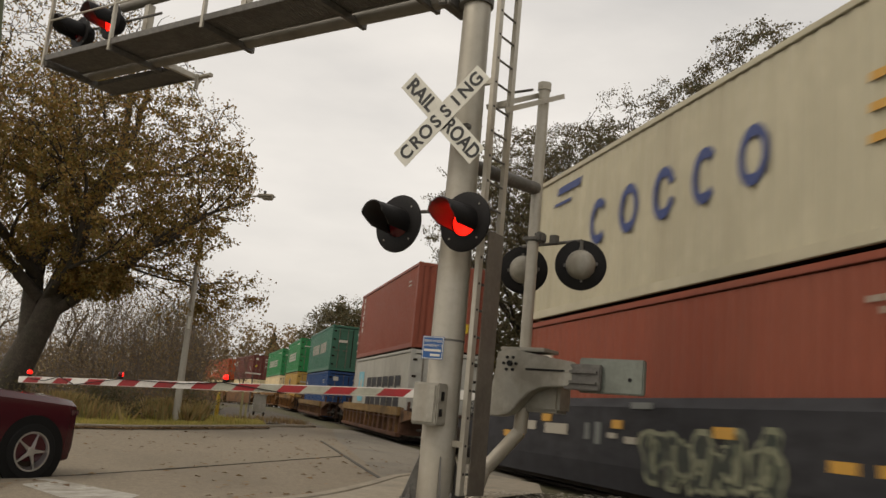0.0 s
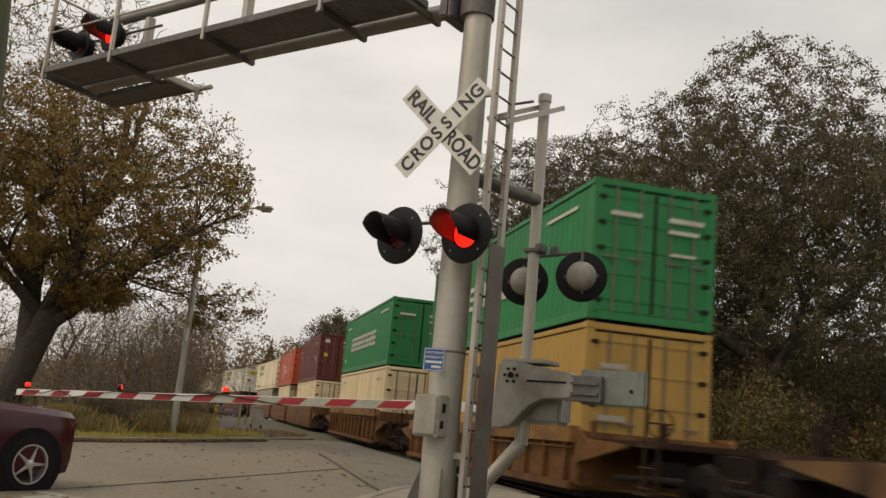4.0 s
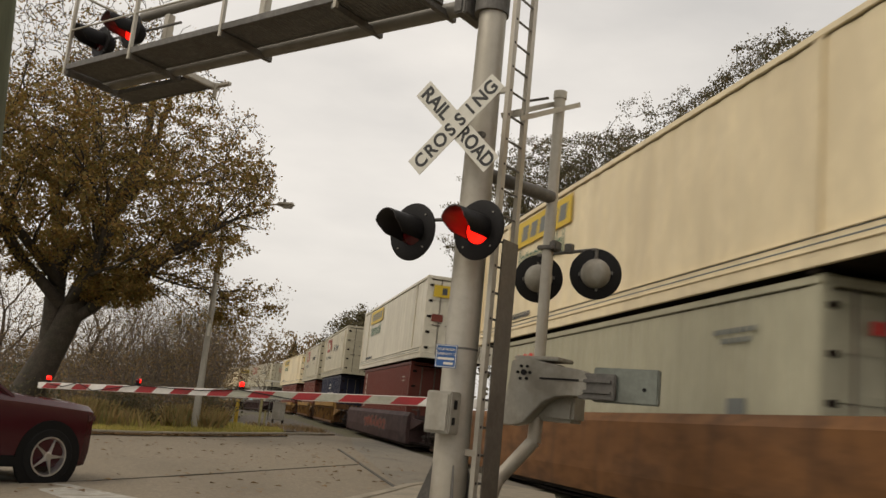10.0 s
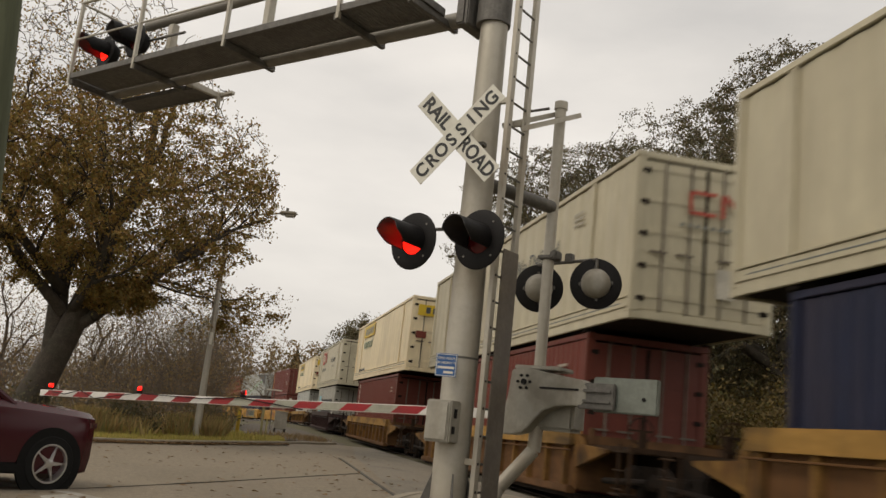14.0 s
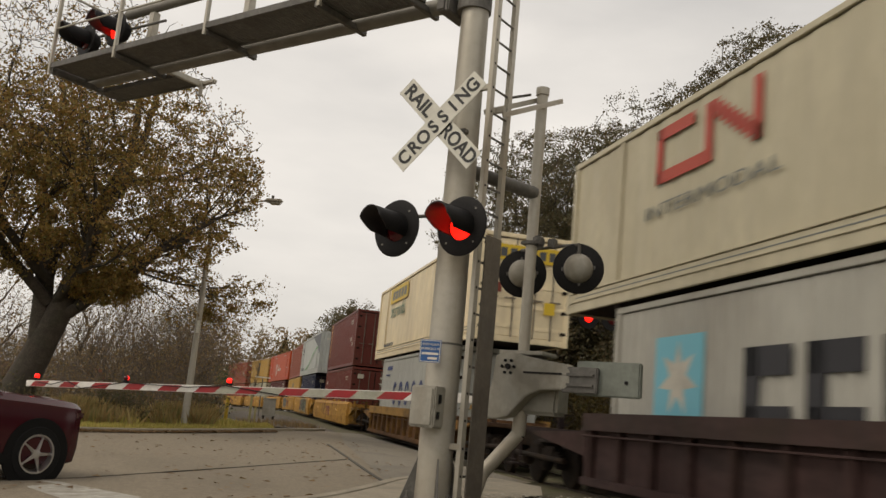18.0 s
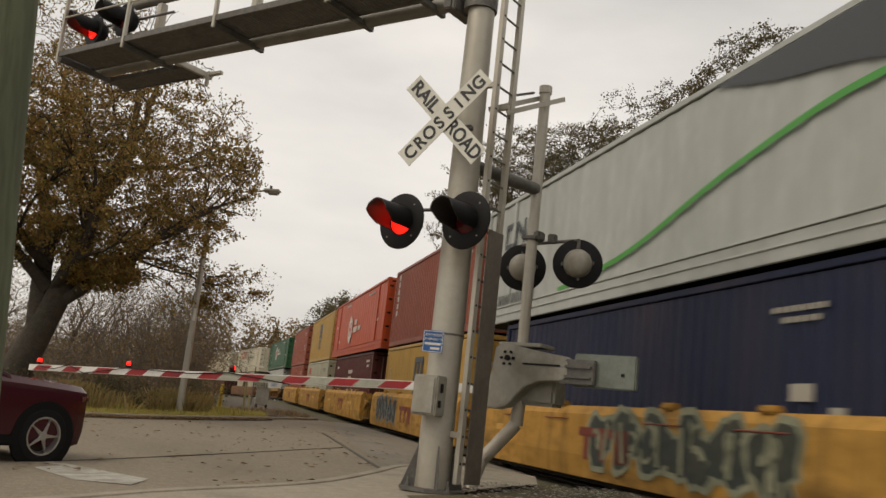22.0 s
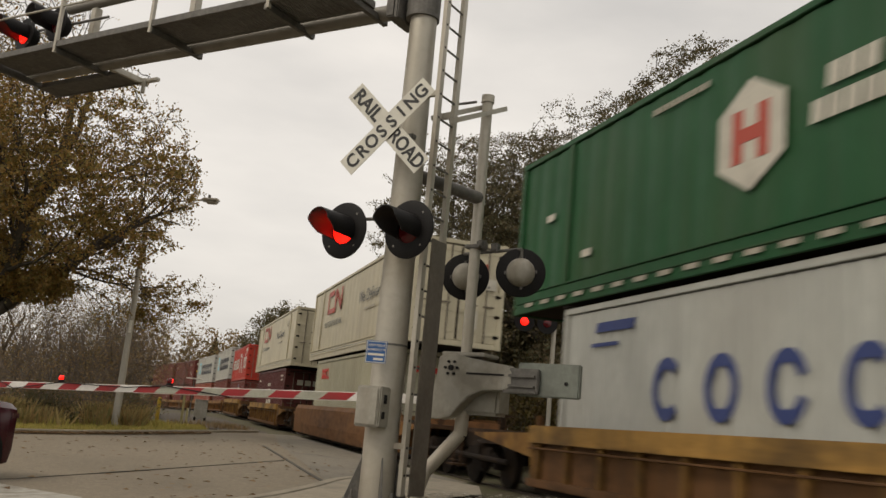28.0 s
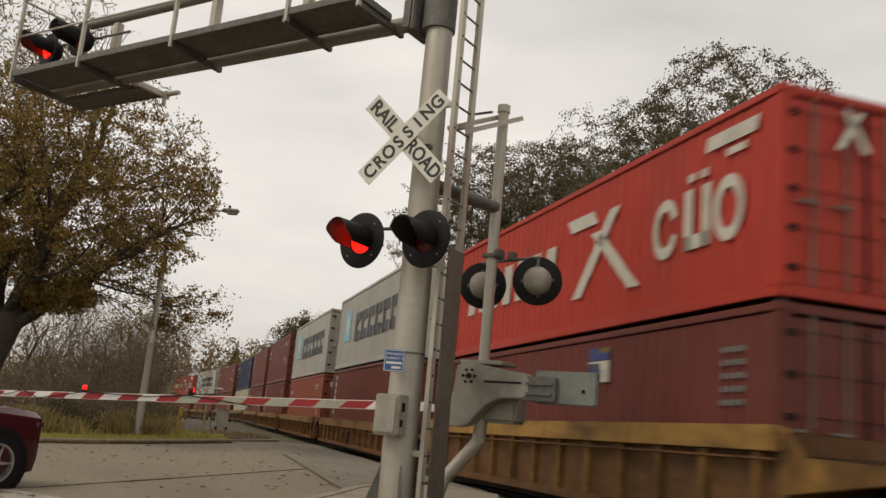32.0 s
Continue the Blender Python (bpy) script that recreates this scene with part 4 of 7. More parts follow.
def car_paint(colour):
    """Old car paint: broad rust and grime patches, paler rubbed places, runs down from the top edge."""
    key, c = colour.replace(" ", "_") + "_car_paint", COLOURS[colour]
    if key not in PAINT:
        PAINT[key] = mat(key, c, 0.7, 0.0, tuple(min(1.0, 1.35 * v + 0.01) for v in c), 0.3, 3.2, 0.85, 0.8, tuple(0.4 * v + 0.008 for v in c), 0.06, 25, 0.05, stretch=(1, 0.55, 1.6), gloss=0.22, streak=0.65, streak_colour=tuple(0.35 * v + 0.01 for v in c))
    return PAINT[key]


def gear_paint(colour):
    """Grease-darkened paint of the steps, irons and platforms over the trucks."""
    key, c = colour.replace(" ", "_") + "_gear_paint", COLOURS[colour]
    if key not in PAINT:
        dull = tuple(0.42 * v + 0.012 for v in c)
        PAINT[key] = mat(key, dull, 0.8, 0.0, tuple(0.5 * v for v in dull), 0.35, 6, 0.8, 1.5, (0.022, 0.016, 0.012), 0.05, 30, gloss=0.15)
    return PAINT[key]


def chord_paint(colour):
    """Paint of a car's top chord and of its ribs: less rusted than the web below, scuffed black in places."""
    c = CHORDS.get(colour, COLOURS[colour])
    key = colour.replace(" ", "_")
    if key + "_chord" not in PAINT:
        PAINT[key + "_chord"] = mat(key + "_chord_paint", c, 0.65, 0.0, tuple(0.7 * v for v in c), 0.25, 6, 0.9, 0.9, (0.035, 0.024, 0.016), 0.05, 30, stretch=(1, 0.6, 2.0), gloss=0.25, streak=0.6, streak_colour=tuple(0.3 * v + 0.01 for v in c))
        PAINT[key + "_rib"] = mat(key + "_rib_paint", tuple(0.5 * a + 0.5 * b for a, b in zip(c, COLOURS[colour])), 0.75, 0.0, COLOURS[colour], 0.3, 10, 0.9, 1.6, (0.03, 0.02, 0.014), 0.05, 30, gloss=0.2)
    return PAINT[key + "_chord"], PAINT[key + "_rib"]


def well_car(colour, sill, front, rear, ribbed, lead_truck, rear_truck, long_well):
    """A well car: two tall side sills with a well between them, end platforms over the trucks. Heights from the rail."""
    m = car_paint(colour)
    chord, rib_m = chord_paint(colour)
    gear = gear_paint(colour)
    root = thing("well_car", colour + " steel well car carrying two stacked containers", "rail car", "well cars of the train")
    half = 8.35 if long_well else 6.45
    half = min(half, front - 0.7, rear - 0.7)
    for sx in (-1, 1):
        x = sx * 1.44
        if ribbed:
            body = joined(box(0.05, 2 * half, sill - 0.36, (x - sx * 0.03, 0, (sill + 0.24) / 2)), box(0.18, 2 * half, 0.13, (x + sx * 0.02, 0, 0.27), 0.015))
        else:
            bm = slab([(0.0, 0.22), (0.10, 0.20), (0.14, 0.55), (0.12, sill - 0.14), (0.03, sill), (-0.03, sill), (-0.03, 0.22)], -half, half)
            body = place(bm, Matrix.Translation((x, 0, 0)) @ Matrix(((sx, 0, 0, 0), (0, 0, 1, 0), (0, 1, 0, 0), (0, 0, 0, 1))))
            bmesh.ops.recalc_face_normals(body, faces=body.faces)
        beam = part("side_sill", body, m, root)
        if ribbed:
            part("top_chord", joined(box(0.17, 2 * half, 0.27, (x + sx * 0.03, 0, sill - 0.135), 0.015), box(0.21, 2 * half, 0.03, (x + sx * 0.03, 0, sill - 0.262), 0.006)), chord, beam, "scuffed lighter top chord")
            part("pipe", tube((x + sx * 0.10, -half, sill - 0.36), (x + sx * 0.10, half, sill - 0.36), 0.016, sides=6), m, beam)
            rib = mesh_of(box(0.11, 0.10, sill - 0.60, (0, 0, 0), 0.01), rib_m)
            count = 13
            for k in range(count):
                part("rib", rib, None, beam, at=pose(x + sx * 0.045, -half + 0.3 + (2 * half - 0.6) * k / (count - 1), (sill + 0.05) / 2))
        else:
            plate_me = mesh_of(box(0.012, 0.42, 0.12, (0, 0, 0), 0.003), MARK["gold"])
            for y in (-half * 0.55, -half * 0.55 + 0.7, half * 0.62, half * 0.62 + 0.7) if colour in ("black", "golden yellow") else ():
                part("stencil_plate", plate_me, None, beam, at=pose(x + sx * 0.133, y, 0.86))
            if colour == "golden yellow":
                for k, (bm, dy) in enumerate(((joined(box(0.012, 0.62, 0.14, (0, 0, 0.19)), box(0.012, 0.18, 0.40, (0, 0, -0.05))), 0.55), (joined(box(0.012, 0.62, 0.14, (0, 0, 0.19)), box(0.012, 0.18, 0.40, (0, 0, -0.05))), -0.08), (box(0.012, 0.44, 0.5, (0, 0, 0)), -0.72))):
                    part("emblem_block", bm, MARK["brown"], beam, at=pose(x + sx * 0.139, dy, 0.74))
                rod = mesh_of(tube((0, -0.5, 0), (0, 0.5, 0), 0.012, sides=6), MARK["brown"])
                for y in (-4.2, -1.9, 1.9, 4.2):
                    part("grab_rod", rod, None, beam, at=pose(x + sx * 0.15, y, 1.12))
                    part("lashing_eye", mesh_of(box(0.16, 0.34, 0.10, (0, 0, 0), 0.03), m), None, beam, at=pose(x + sx * 0.02, y, sill + 0.03))
    part("well_floor", box(2.8, 2 * half, 0.08, (0, 0, 0.16)), DARK_IRON, root)
    for sy, reach in ((-1, front), (1, rear)):
        if reach - half > 0.4:
            deck = reach - half
            part("end_platform", box(2.5, deck * 0.7, 0.10, (0, sy * (half + deck * 0.35), 1.02), 0.02), gear, root)
            part("centre_beam", box(0.7, deck, 0.34, (0, sy * (half + deck * 0.5), 0.80), 0.02), DARK_IRON, root)
            part("bulkhead", box(2.86, 0.14, sill - 0.35, (0, sy * (half + 0.07), (sill + 0.2) / 2), 0.02), m, root)
            for sx in (-1, 1):
                wedge = slab([(half, sill - 0.02), (half, 0.30), (half + 0.12, 0.66), (half + deck * 0.5, 0.94), (half + deck * 0.5, 1.0), (half + min(0.30, deck * 0.2), 1.05), (half + 0.12, sill - 0.10)], -0.05, 0.05, 0.006)
                part("end_gusset", place(wedge, Matrix(((0, 0, 1, sx * 1.40), (sy, 0, 0, 0), (0, 1, 0, 0), (0, 0, 0, 1)))), rib_m, root)
                key = colour
                if key not in END_PARTS:
                    END_PARTS[key] = (mesh_of(tube((0, 0, 0), (0, 0.42, 0), 0.014, sides=6), gear), mesh_of(joined(box(0.30, 0.46, 0.035, (0, 0.21, 0.34), 0.005), box(0.04, 0.035, 0.8, (0, 0, 0.70)), box(0.04, 0.035, 0.8, (0, 0.42, 0.70))), gear),
                                      mesh_of(joined(lathe([(0.20, -0.01), (0.22, -0.01), (0.22, 0.02), (0.20, 0.02), (0.20, -0.01)], 20, "-Y", caps=False), box(0.40, 0.03, 0.03), box(0.03, 0.03, 0.40)), gear))
                iron, step, brake = END_PARTS[key]
                y0 = sy * (half + deck * 0.66) - (0.42 if sy < 0 else 0.0)
                for k in range(3):
                    part("grab_iron", iron, None, root, at=pose(sx * 1.47, y0, 0.42 + 0.28 * k))
                part("step", step, None, root, at=pose(sx * 1.38, y0, 0))
            part("hand_brake", brake, None, root, at=pose(-0.85, sy * (half + deck * 0.5), 1.35))
            part("brake_pedestal", box(0.12, 0.10, 0.36, (-0.85, sy * (half + deck * 0.5) + 0.1 * sy, 1.16), 0.01), gear, root)
            part("end_post", box(0.09, 0.11, 0.3, (-1.25, sy * (half + 0.25), 1.2), 0.02), m, root)
            part("brake_gear", joined(box(0.5, 0.4, 0.36, (-0.9, sy * (half + deck * 0.62), 0.62), 0.05), tube((-1.2, sy * (half + deck * 0.3), 0.5), (-1.2, sy * (half + deck * 0.9), 0.56), 0.05, sides=8)), DARK_IRON, root)
    if lead_truck:
        truck(root, -(front - min(2.0, (front - half) * 0.55)))
    if rear_truck:
        truck(root, rear - (0.0 if rear_truck == "shared" else min(2.0, (rear - half) * 0.55)))
        if rear_truck != "shared":
            part("coupler", box(0.3, 0.7, 0.3, (0, rear - 0.05, 0.85), 0.05), DARK_IRON, root)
    return root


BASE_Z = 0.40


def graffiti(car, seed, y0, y1, z0, z1, fill, stroke, letters=6):
    """A sprayed piece on the road side of a car's sill: lumpy filled letters with paler outlines and inner strokes."""
    rng = np.random.default_rng(seed)
    pitch = (y1 - y0) / letters
    for k in range(letters):
        y, z = y0 + pitch * (k + 0.5), (z0 + z1) / 2 + rng.uniform(-0.06, 0.06)
        w, t = abs(pitch) * rng.uniform(0.52, 0.66), (z1 - z0) / 2 * rng.uniform(0.85, 1.05)
        edge = []
        for j in range(22):
            a = 2 * math.pi * j / 22
            r = 1 + 0.20 * math.sin(3 * a + rng.uniform(0, 0.5) + k) + 0.10 * rng.normal()
            edge.append((min(max(r * math.cos(a), -1.1), 1.1) * w, min(max(r * math.sin(a), -1.0), 1.0) * t))
        for name, grow_by, colour, lift in (("painted_outline", 1.0, stroke, 0.0), ("painted_fill", 0.82, fill, 0.003)):
            bm = bmesh.new()
            bm.faces.new([bm.verts.new((u * grow_by, -lift, v * grow_by)) for u, v in edge])
            place(bm, Matrix.Translation((-1.580 - 0.002 * (k % 2), y, z)) @ Matrix.Rotation(radians(-90), 4, "Z"))
            part(name, bm, MARK[colour], car)
        strokes = []
        for j in range(3):
            r, a = t * rng.uniform(0.25, 0.55), rng.uniform(0, 360)
            strokes.append(place(ring(0, 0, r, r * rng.uniform(0.25, 0.45), rng.uniform(0.6, 1.2), a, a + rng.uniform(90, 230), 14), Matrix.Translation((rng.uniform(-0.5, 0.5) * w, 0, rng.uniform(-0.45, 0.45) * t))))
        strokes.append(plate(rng.uniform(-0.4, 0.2) * w, -0.6 * t, 0.09, 1.1 * t, rng.uniform(-0.3, 0.3)))
        part("painted_scrawl", place(joined(*strokes), Matrix.Translation((-1.588, y, z)) @ Matrix.Rotation(radians(-90), 4, "Z")), MARK[stroke], car)


SCRAWLS = {0: (5, 0.25, -3.0, 0.30, 1.16, "soot", "moss", 5), 15: (6, 0.5, -4.9, 0.28, 1.34, "soot", "moss", 6), 16: (7, 5.2, 1.4, 0.35, 1.33, "soot", "slate", 5), 8: (8, 2.0, -4.0, 0.45, 1.0, "brown", "soot", 6)}
# small reflectors and stencilled plates on the dark car at the front: along, height, length, height, colour
PLATES = ((3.85, 1.20, 0.42, 0.13, "gold"), (1.05, 1.15, 0.34, 0.13, "gold"), (-1.8, 1.12, 0.46, 0.14, "gold"), (0.3, 1.43, 0.62, 0.09, "slate"), (4.6, 1.05, 0.5, 0.16, "dull"), (3.4, 1.02, 1.0, 0.18, "dull"), (2.1, 1.02, 0.16, 0.26, "slate"), (1.7, 1.0, 0.2, 0.34, "slate"), (1.2, 0.98, 0.3, 0.08, "dull"), (0.6, 0.93, 0.36, 0.10, "dull"))
for k, (centre, upper, lower, colour, sill, ribbed) in enumerate(STACKS):
    ahead = centre - STACKS[k - 1][0] if k else 21.0
    behind = STACKS[k + 1][0] - centre if k + 1 < len(STACKS) else 20.0
    shared_front, shared_rear = ahead < 20.5, behind < 20.5
    car = well_car(colour, sill, ahead / 2, behind / 2, ribbed, not shared_front, "shared" if shared_rear else "own", max(ahead, behind) > 18.5 and ahead > 18.5 and not ribbed)
    if k in SCRAWLS:
        graffiti(car, *SCRAWLS[k])
    if k == 0:
        for y, z, w, t, tint in PLATES:
            part("stencil", box(0.008, w, t, (-1.586, y, z)), MARK[tint], car)
    TRAIN.append((car, centre, RAIL_Z))
    low = stacked(lower)
    TRAIN.append((low, centre, BASE_Z))
    high = stacked(upper)
    TRAIN.append((high, centre, BASE_Z + KINDS[lower][3] + 0.05))


# ---- the cantilever crossing signal with its gate ----
MAST = (2.74, 10.35)
SIGNAL_AT = pose(MAST[0], MAST[1], ground_z(*MAST) + 0.085, 0, 0, -48.65)
G0 = ground_z(*MAST) + 0.085  # local heights below are above the world's zero, less this


FLASHERS = []  # lamp insert, 0 or 1: which half of the beat it is lit in, its place on its lamp


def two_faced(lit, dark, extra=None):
    """A made-up lamp insert with one lit and one dark face, back to back, as one mesh."""
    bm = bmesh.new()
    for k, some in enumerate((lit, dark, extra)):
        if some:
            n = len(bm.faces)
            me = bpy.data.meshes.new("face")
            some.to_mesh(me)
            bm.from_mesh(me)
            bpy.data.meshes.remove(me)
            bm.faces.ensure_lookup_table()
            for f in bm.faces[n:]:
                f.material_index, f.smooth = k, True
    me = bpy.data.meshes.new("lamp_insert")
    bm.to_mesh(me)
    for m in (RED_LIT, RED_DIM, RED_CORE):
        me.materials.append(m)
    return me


def half_lens(turn):
    """Half of a small upright lens."""
    bm = lathe([(0.036, 0.035), (0.046, 0.05), (0.046, 0.085), (0.036, 0.105), (0.0, 0.112)], 16)
    bmesh.ops.bisect_plane(bm, geom=bm.verts[:] + bm.edges[:] + bm.faces[:], plane_co=(0, 0, 0), plane_no=(0, 1, 0), clear_outer=True)
    return place(bm, Matrix.Rotation(radians(turn), 4, "Z"))


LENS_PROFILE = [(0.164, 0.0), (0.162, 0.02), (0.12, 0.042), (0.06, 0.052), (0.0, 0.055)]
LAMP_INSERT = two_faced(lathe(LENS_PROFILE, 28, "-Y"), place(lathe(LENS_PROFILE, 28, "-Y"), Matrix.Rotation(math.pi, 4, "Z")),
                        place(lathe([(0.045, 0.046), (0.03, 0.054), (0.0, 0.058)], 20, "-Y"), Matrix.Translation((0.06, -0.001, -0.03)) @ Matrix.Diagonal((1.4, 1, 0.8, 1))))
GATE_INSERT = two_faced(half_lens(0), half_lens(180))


def crossing_signal():
    root = thing("crossing_signal", "galvanised cantilever railroad crossing signal with lowered gate", "crossing signal", at=SIGNAL_AT)
    h = lambda z: z - G0  # noqa: E731
    # mast on its base plate
    mast = part("mast", lathe([(0.205, 0.03), (0.20, 0.6), (0.195, 2.0), (0.185, 3.6), (0.172, 5.4), (0.165, h(6.9)), (0.15, h(6.93)), (0.0, h(6.95))], 28), GALV, root, smooth=40, at=pose(0.02, 0, 0))
    part("base_plate", slab([(0.34 * math.cos(a) * 1.15, 0.34 * math.sin(a) * 1.15) for a in [math.pi / 4 * k + math.pi / 8 for k in range(8)]], 0.0, 0.045, 0.006), GALV_DARK, mast)
    for k in range(4):
        a = math.pi / 4 + math.pi / 2 * k
        fin = slab([(0.19, 0.04), (0.36, 0.04), (0.36, 0.07), (0.20, 0.52), (0.19, 0.52)], -0.009, 0.009)
        part("gusset", place(fin, Matrix.Rotation(a, 4, "Z") @ Matrix.Rotation(radians(90), 4, "X")), GALV_DARK, mast)
        part("anchor_bolt", joined(tube((0.33 * math.cos(a + 0.4), 0.33 * math.sin(a + 0.4), 0.04), (0.33 * math.cos(a + 0.4), 0.33 * math.sin(a + 0.4), 0.15), 0.017, sides=8), tube((0.33 * math.cos(a + 0.4), 0.33 * math.sin(a + 0.4), 0.045), (0.33 * math.cos(a + 0.4), 0.33 * math.sin(a + 0.4), 0.085), 0.032, sides=6)), GALV_DARK, mast)
    for z in (2.05, 3.62):
        part("band", lathe([(0.18, h(z)), (0.201, h(z)), (0.201, h(z) + 0.025), (0.18, h(z) + 0.025)], 28, caps=False), BLACK if z > 3 else GALV_DARK, mast)
    # cantilever arm: two chords, struts, walkway with rail, all towards -x
    zc = lambda a: h(6.40 + 0.006 * a)  # noqa: E731
    arm = part("cantilever_arm", joined(tube((0.0, 0.06, h(6.42)), (-8.2, 0.06, zc(8.2) + 0.03), 0.105, sides=16), tube((0.0, 0.06, h(7.58)), (-7.35, 0.06, h(7.62)), 0.085, sides=16)), GALV_MID, root, smooth=50)
    part("arm_collar", joined(box(0.14, 0.52, 0.42, (-0.36, 0.03, h(6.42)), 0.02), box(0.06, 0.60, 0.50, (-0.24, 0.03, h(6.42)), 0.015), tube((0, 0, h(6.2)), (0, 0, h(6.68)), 0.215, sides=24)), GALV_DARK, arm)
    part("arm_collar", joined(box(0.14, 0.46, 0.36, (-0.36, 0.03, h(7.58)), 0.02), tube((0, 0, h(7.42)), (0, 0, h(7.76)), 0.205, sides=24)), GALV_DARK, arm)
    for a in (2.35, 4.25, 6.6):
        strut = part("strut", box(0.13, 0.13, 1.02, (-a, 0.06, h(7.0)), 0.01), GALV, arm)
    part("band", box(0.136, 0.136, 0.16, (-2.35, 0.06, h(7.28))), BLACK, arm)
    walk_deck = part("walkway", joined(box(7.31, 0.05, 0.10, (-4.33, -0.79, h(6.46)), 0.005), box(7.31, 0.05, 0.10, (-4.33, -0.15, h(6.46)), 0.005), box(0.05, 0.62, 0.10, (-7.98, -0.47, h(6.46)), 0.005), box(0.05, 0.62, 0.10, (-0.68, -0.47, h(6.45)), 0.005)), GALV_DARK, root)
    # expanded-metal treads, real strands with gaps
    strands = []
    for k in range(114):
        x = -0.74 - k * 0.063
        strands.append(box(0.052, 0.60, 0.012, (x, -0.47, h(6.425))))
    for k in range(7):
        strands.append(box(7.20, 0.03, 0.014, (-4.33, -0.72 + k * 0.083, h(6.438))))
    part("tread", joined(*strands), GALV_DARK, walk_deck)
    for a in (0.72, 1.95, 4.12, 6.25, 7.96):
        part("cross_beam", box(0.07, 1.0, 0.09, (-a, -0.30, h(6.36)), 0.006), GALV_DARK, walk_deck)
    rail_part = part("guard_rail", joined(tube((-0.72, -0.81, h(7.55)), (-8.06, -0.81, h(7.80)), 0.026, sides=8), tube((-8.06, -0.81, h(7.80)), (-8.06, -0.02, h(7.80)), 0.022, sides=8), tube((-0.72, -0.81, h(7.0)), (-8.02, -0.81, h(7.12)), 0.016, sides=8)), GALV, root)
    for a, top in ((8.02, 7.8), (6.25, 7.74), (4.12, 7.66), (1.90, 7.59), (0.70, 7.55)):
        part("rail_post", joined(box(0.05, 0.012, top - 6.32, (-a, -0.822, h((top + 6.32) / 2))), box(0.012, 0.05, top - 6.32, (-a + 0.02, -0.80, h((top + 6.32) / 2)))), GALV, rail_part)
    # lower rear platform at the arm's end
    part("rear_platform", joined(box(2.15, 0.04, 0.08, (-7.08, 0.64, h(6.37))), box(2.15, 0.04, 0.08, (-7.08, 0.22, h(6.37))), *[box(0.052, 0.42, 0.012, (-6.05 - 0.063 * k, 0.43, h(6.35))) for k in range(33)], *[box(2.15, 0.03, 0.012, (-7.08, 0.25 + 0.09 * k, h(6.36))) for k in range(5)]), GALV_DARK, root)
    part("bracket", joined(box(0.10, 0.75, 0.10, (-6.02, 0.45, h(6.40)), 0.01), box(0.42, 0.08, 0.06, (-5.88, 0.76, h(6.42)), 0.01), tube((-5.97, 0.72, h(6.2)), (-5.97, 0.72, h(6.45)), 0.035, sides=8)), GALV, root)
    # ladder with its climbing guard
    rail_h = h(7.9) - 0.12
    stile = lambda y: joined(box(0.012, 0.085, rail_h, (0.415, y, 0.12 + rail_h / 2), 0.002), box(0.05, 0.012, rail_h, (0.39, y - 0.037, 0.12 + rail_h / 2)), box(0.05, 0.012, rail_h, (0.39, y + 0.037, 0.12 + rail_h / 2)))  # noqa: E731
    ladder = part("ladder", stile(0.02), GALV, root, at=pose(-0.05, 0, 0))
    part("ladder_rail", stile(0.42), GALV, ladder)
    rung = mesh_of(tube((0.40, 0.02, 0), (0.40, 0.42, 0), 0.014, sides=8), GALV_DARK, 40)
    bolt = mesh_of(tube((0.405, -0.02, 0), (0.425, -0.02, 0), 0.016, sides=8), BLACK)
    for k in range(25):
        z = 0.35 + 0.305 * k
        if z < h(7.9):
            part("rung", rung, None, ladder, at=pose(0, 0, z))
            part("bolt", bolt, None, ladder, at=pose(0.0, 0.035, z))
    for z in (0.92, 5.18, 7.2):
        part("ladder_bracket", box(0.22, 0.05, 0.07, (0.30, 0.0, h(z)), 0.005), GALV, ladder)
        part("ladder_bracket", box(0.22, 0.05, 0.07, (0.30, 0.33, h(z) - 0.18), 0.005), GALV, ladder)
    part("climbing_guard", joined(box(0.018, 0.33, 3.0, (0.455, 0.245, h(1.87)), 0.004), box(0.06, 0.018, 3.0, (0.43, 0.41, h(1.87)))), GUARD, ladder, "flat brown-grey climbing guard")
    # crossed white blades with black words
    face = pose(-0.03, -0.47, h(4.62), 0, 0, 7)
    for words_on, lean in (("RAIL ROAD", 45), ("CROSSING", -45)):
        m = face @ pose(0, -0.012 if lean < 0 else 0.006, 0) @ Matrix.Rotation(radians(lean), 4, "Y")
        blade = part("crossbuck_blade", box(1.42, 0.008, 0.25, (0, 0, 0), 0.003), WHITE, root, "white crossbuck blade with black words", at=m)
        if lean > 0:
            words("RAIL", 0.225, LETTER, "lettering", blade, pose(-0.42, -0.006, -0.005) @ Matrix.Diagonal((1.08, 1, 1.05, 1)), 0.002, 0.006)
            words("ROAD", 0.225, LETTER, "lettering", blade, pose(0.40, -0.006, -0.005) @ Matrix.Diagonal((0.95, 1, 1.05, 1)), 0.002, 0.006)
        else:
            for k, ch in enumerate("CROSSING"):
                words(ch, 0.225, LETTER, "lettering", blade, pose(-0.585 + 0.167 * k, -0.006, -0.005) @ Matrix.Diagonal((0.95, 1, 1.05, 1)), 0.002, 0.006)
    part("crossbuck_bracket", joined(box(0.34, 0.09, 0.06, (0.06, -0.25, h(4.55)), 0.01), tube((0.02, -0.44, h(4.57)), (0.02, -0.16, h(4.57)), 0.03, sides=10)), GALV_DARK, root)

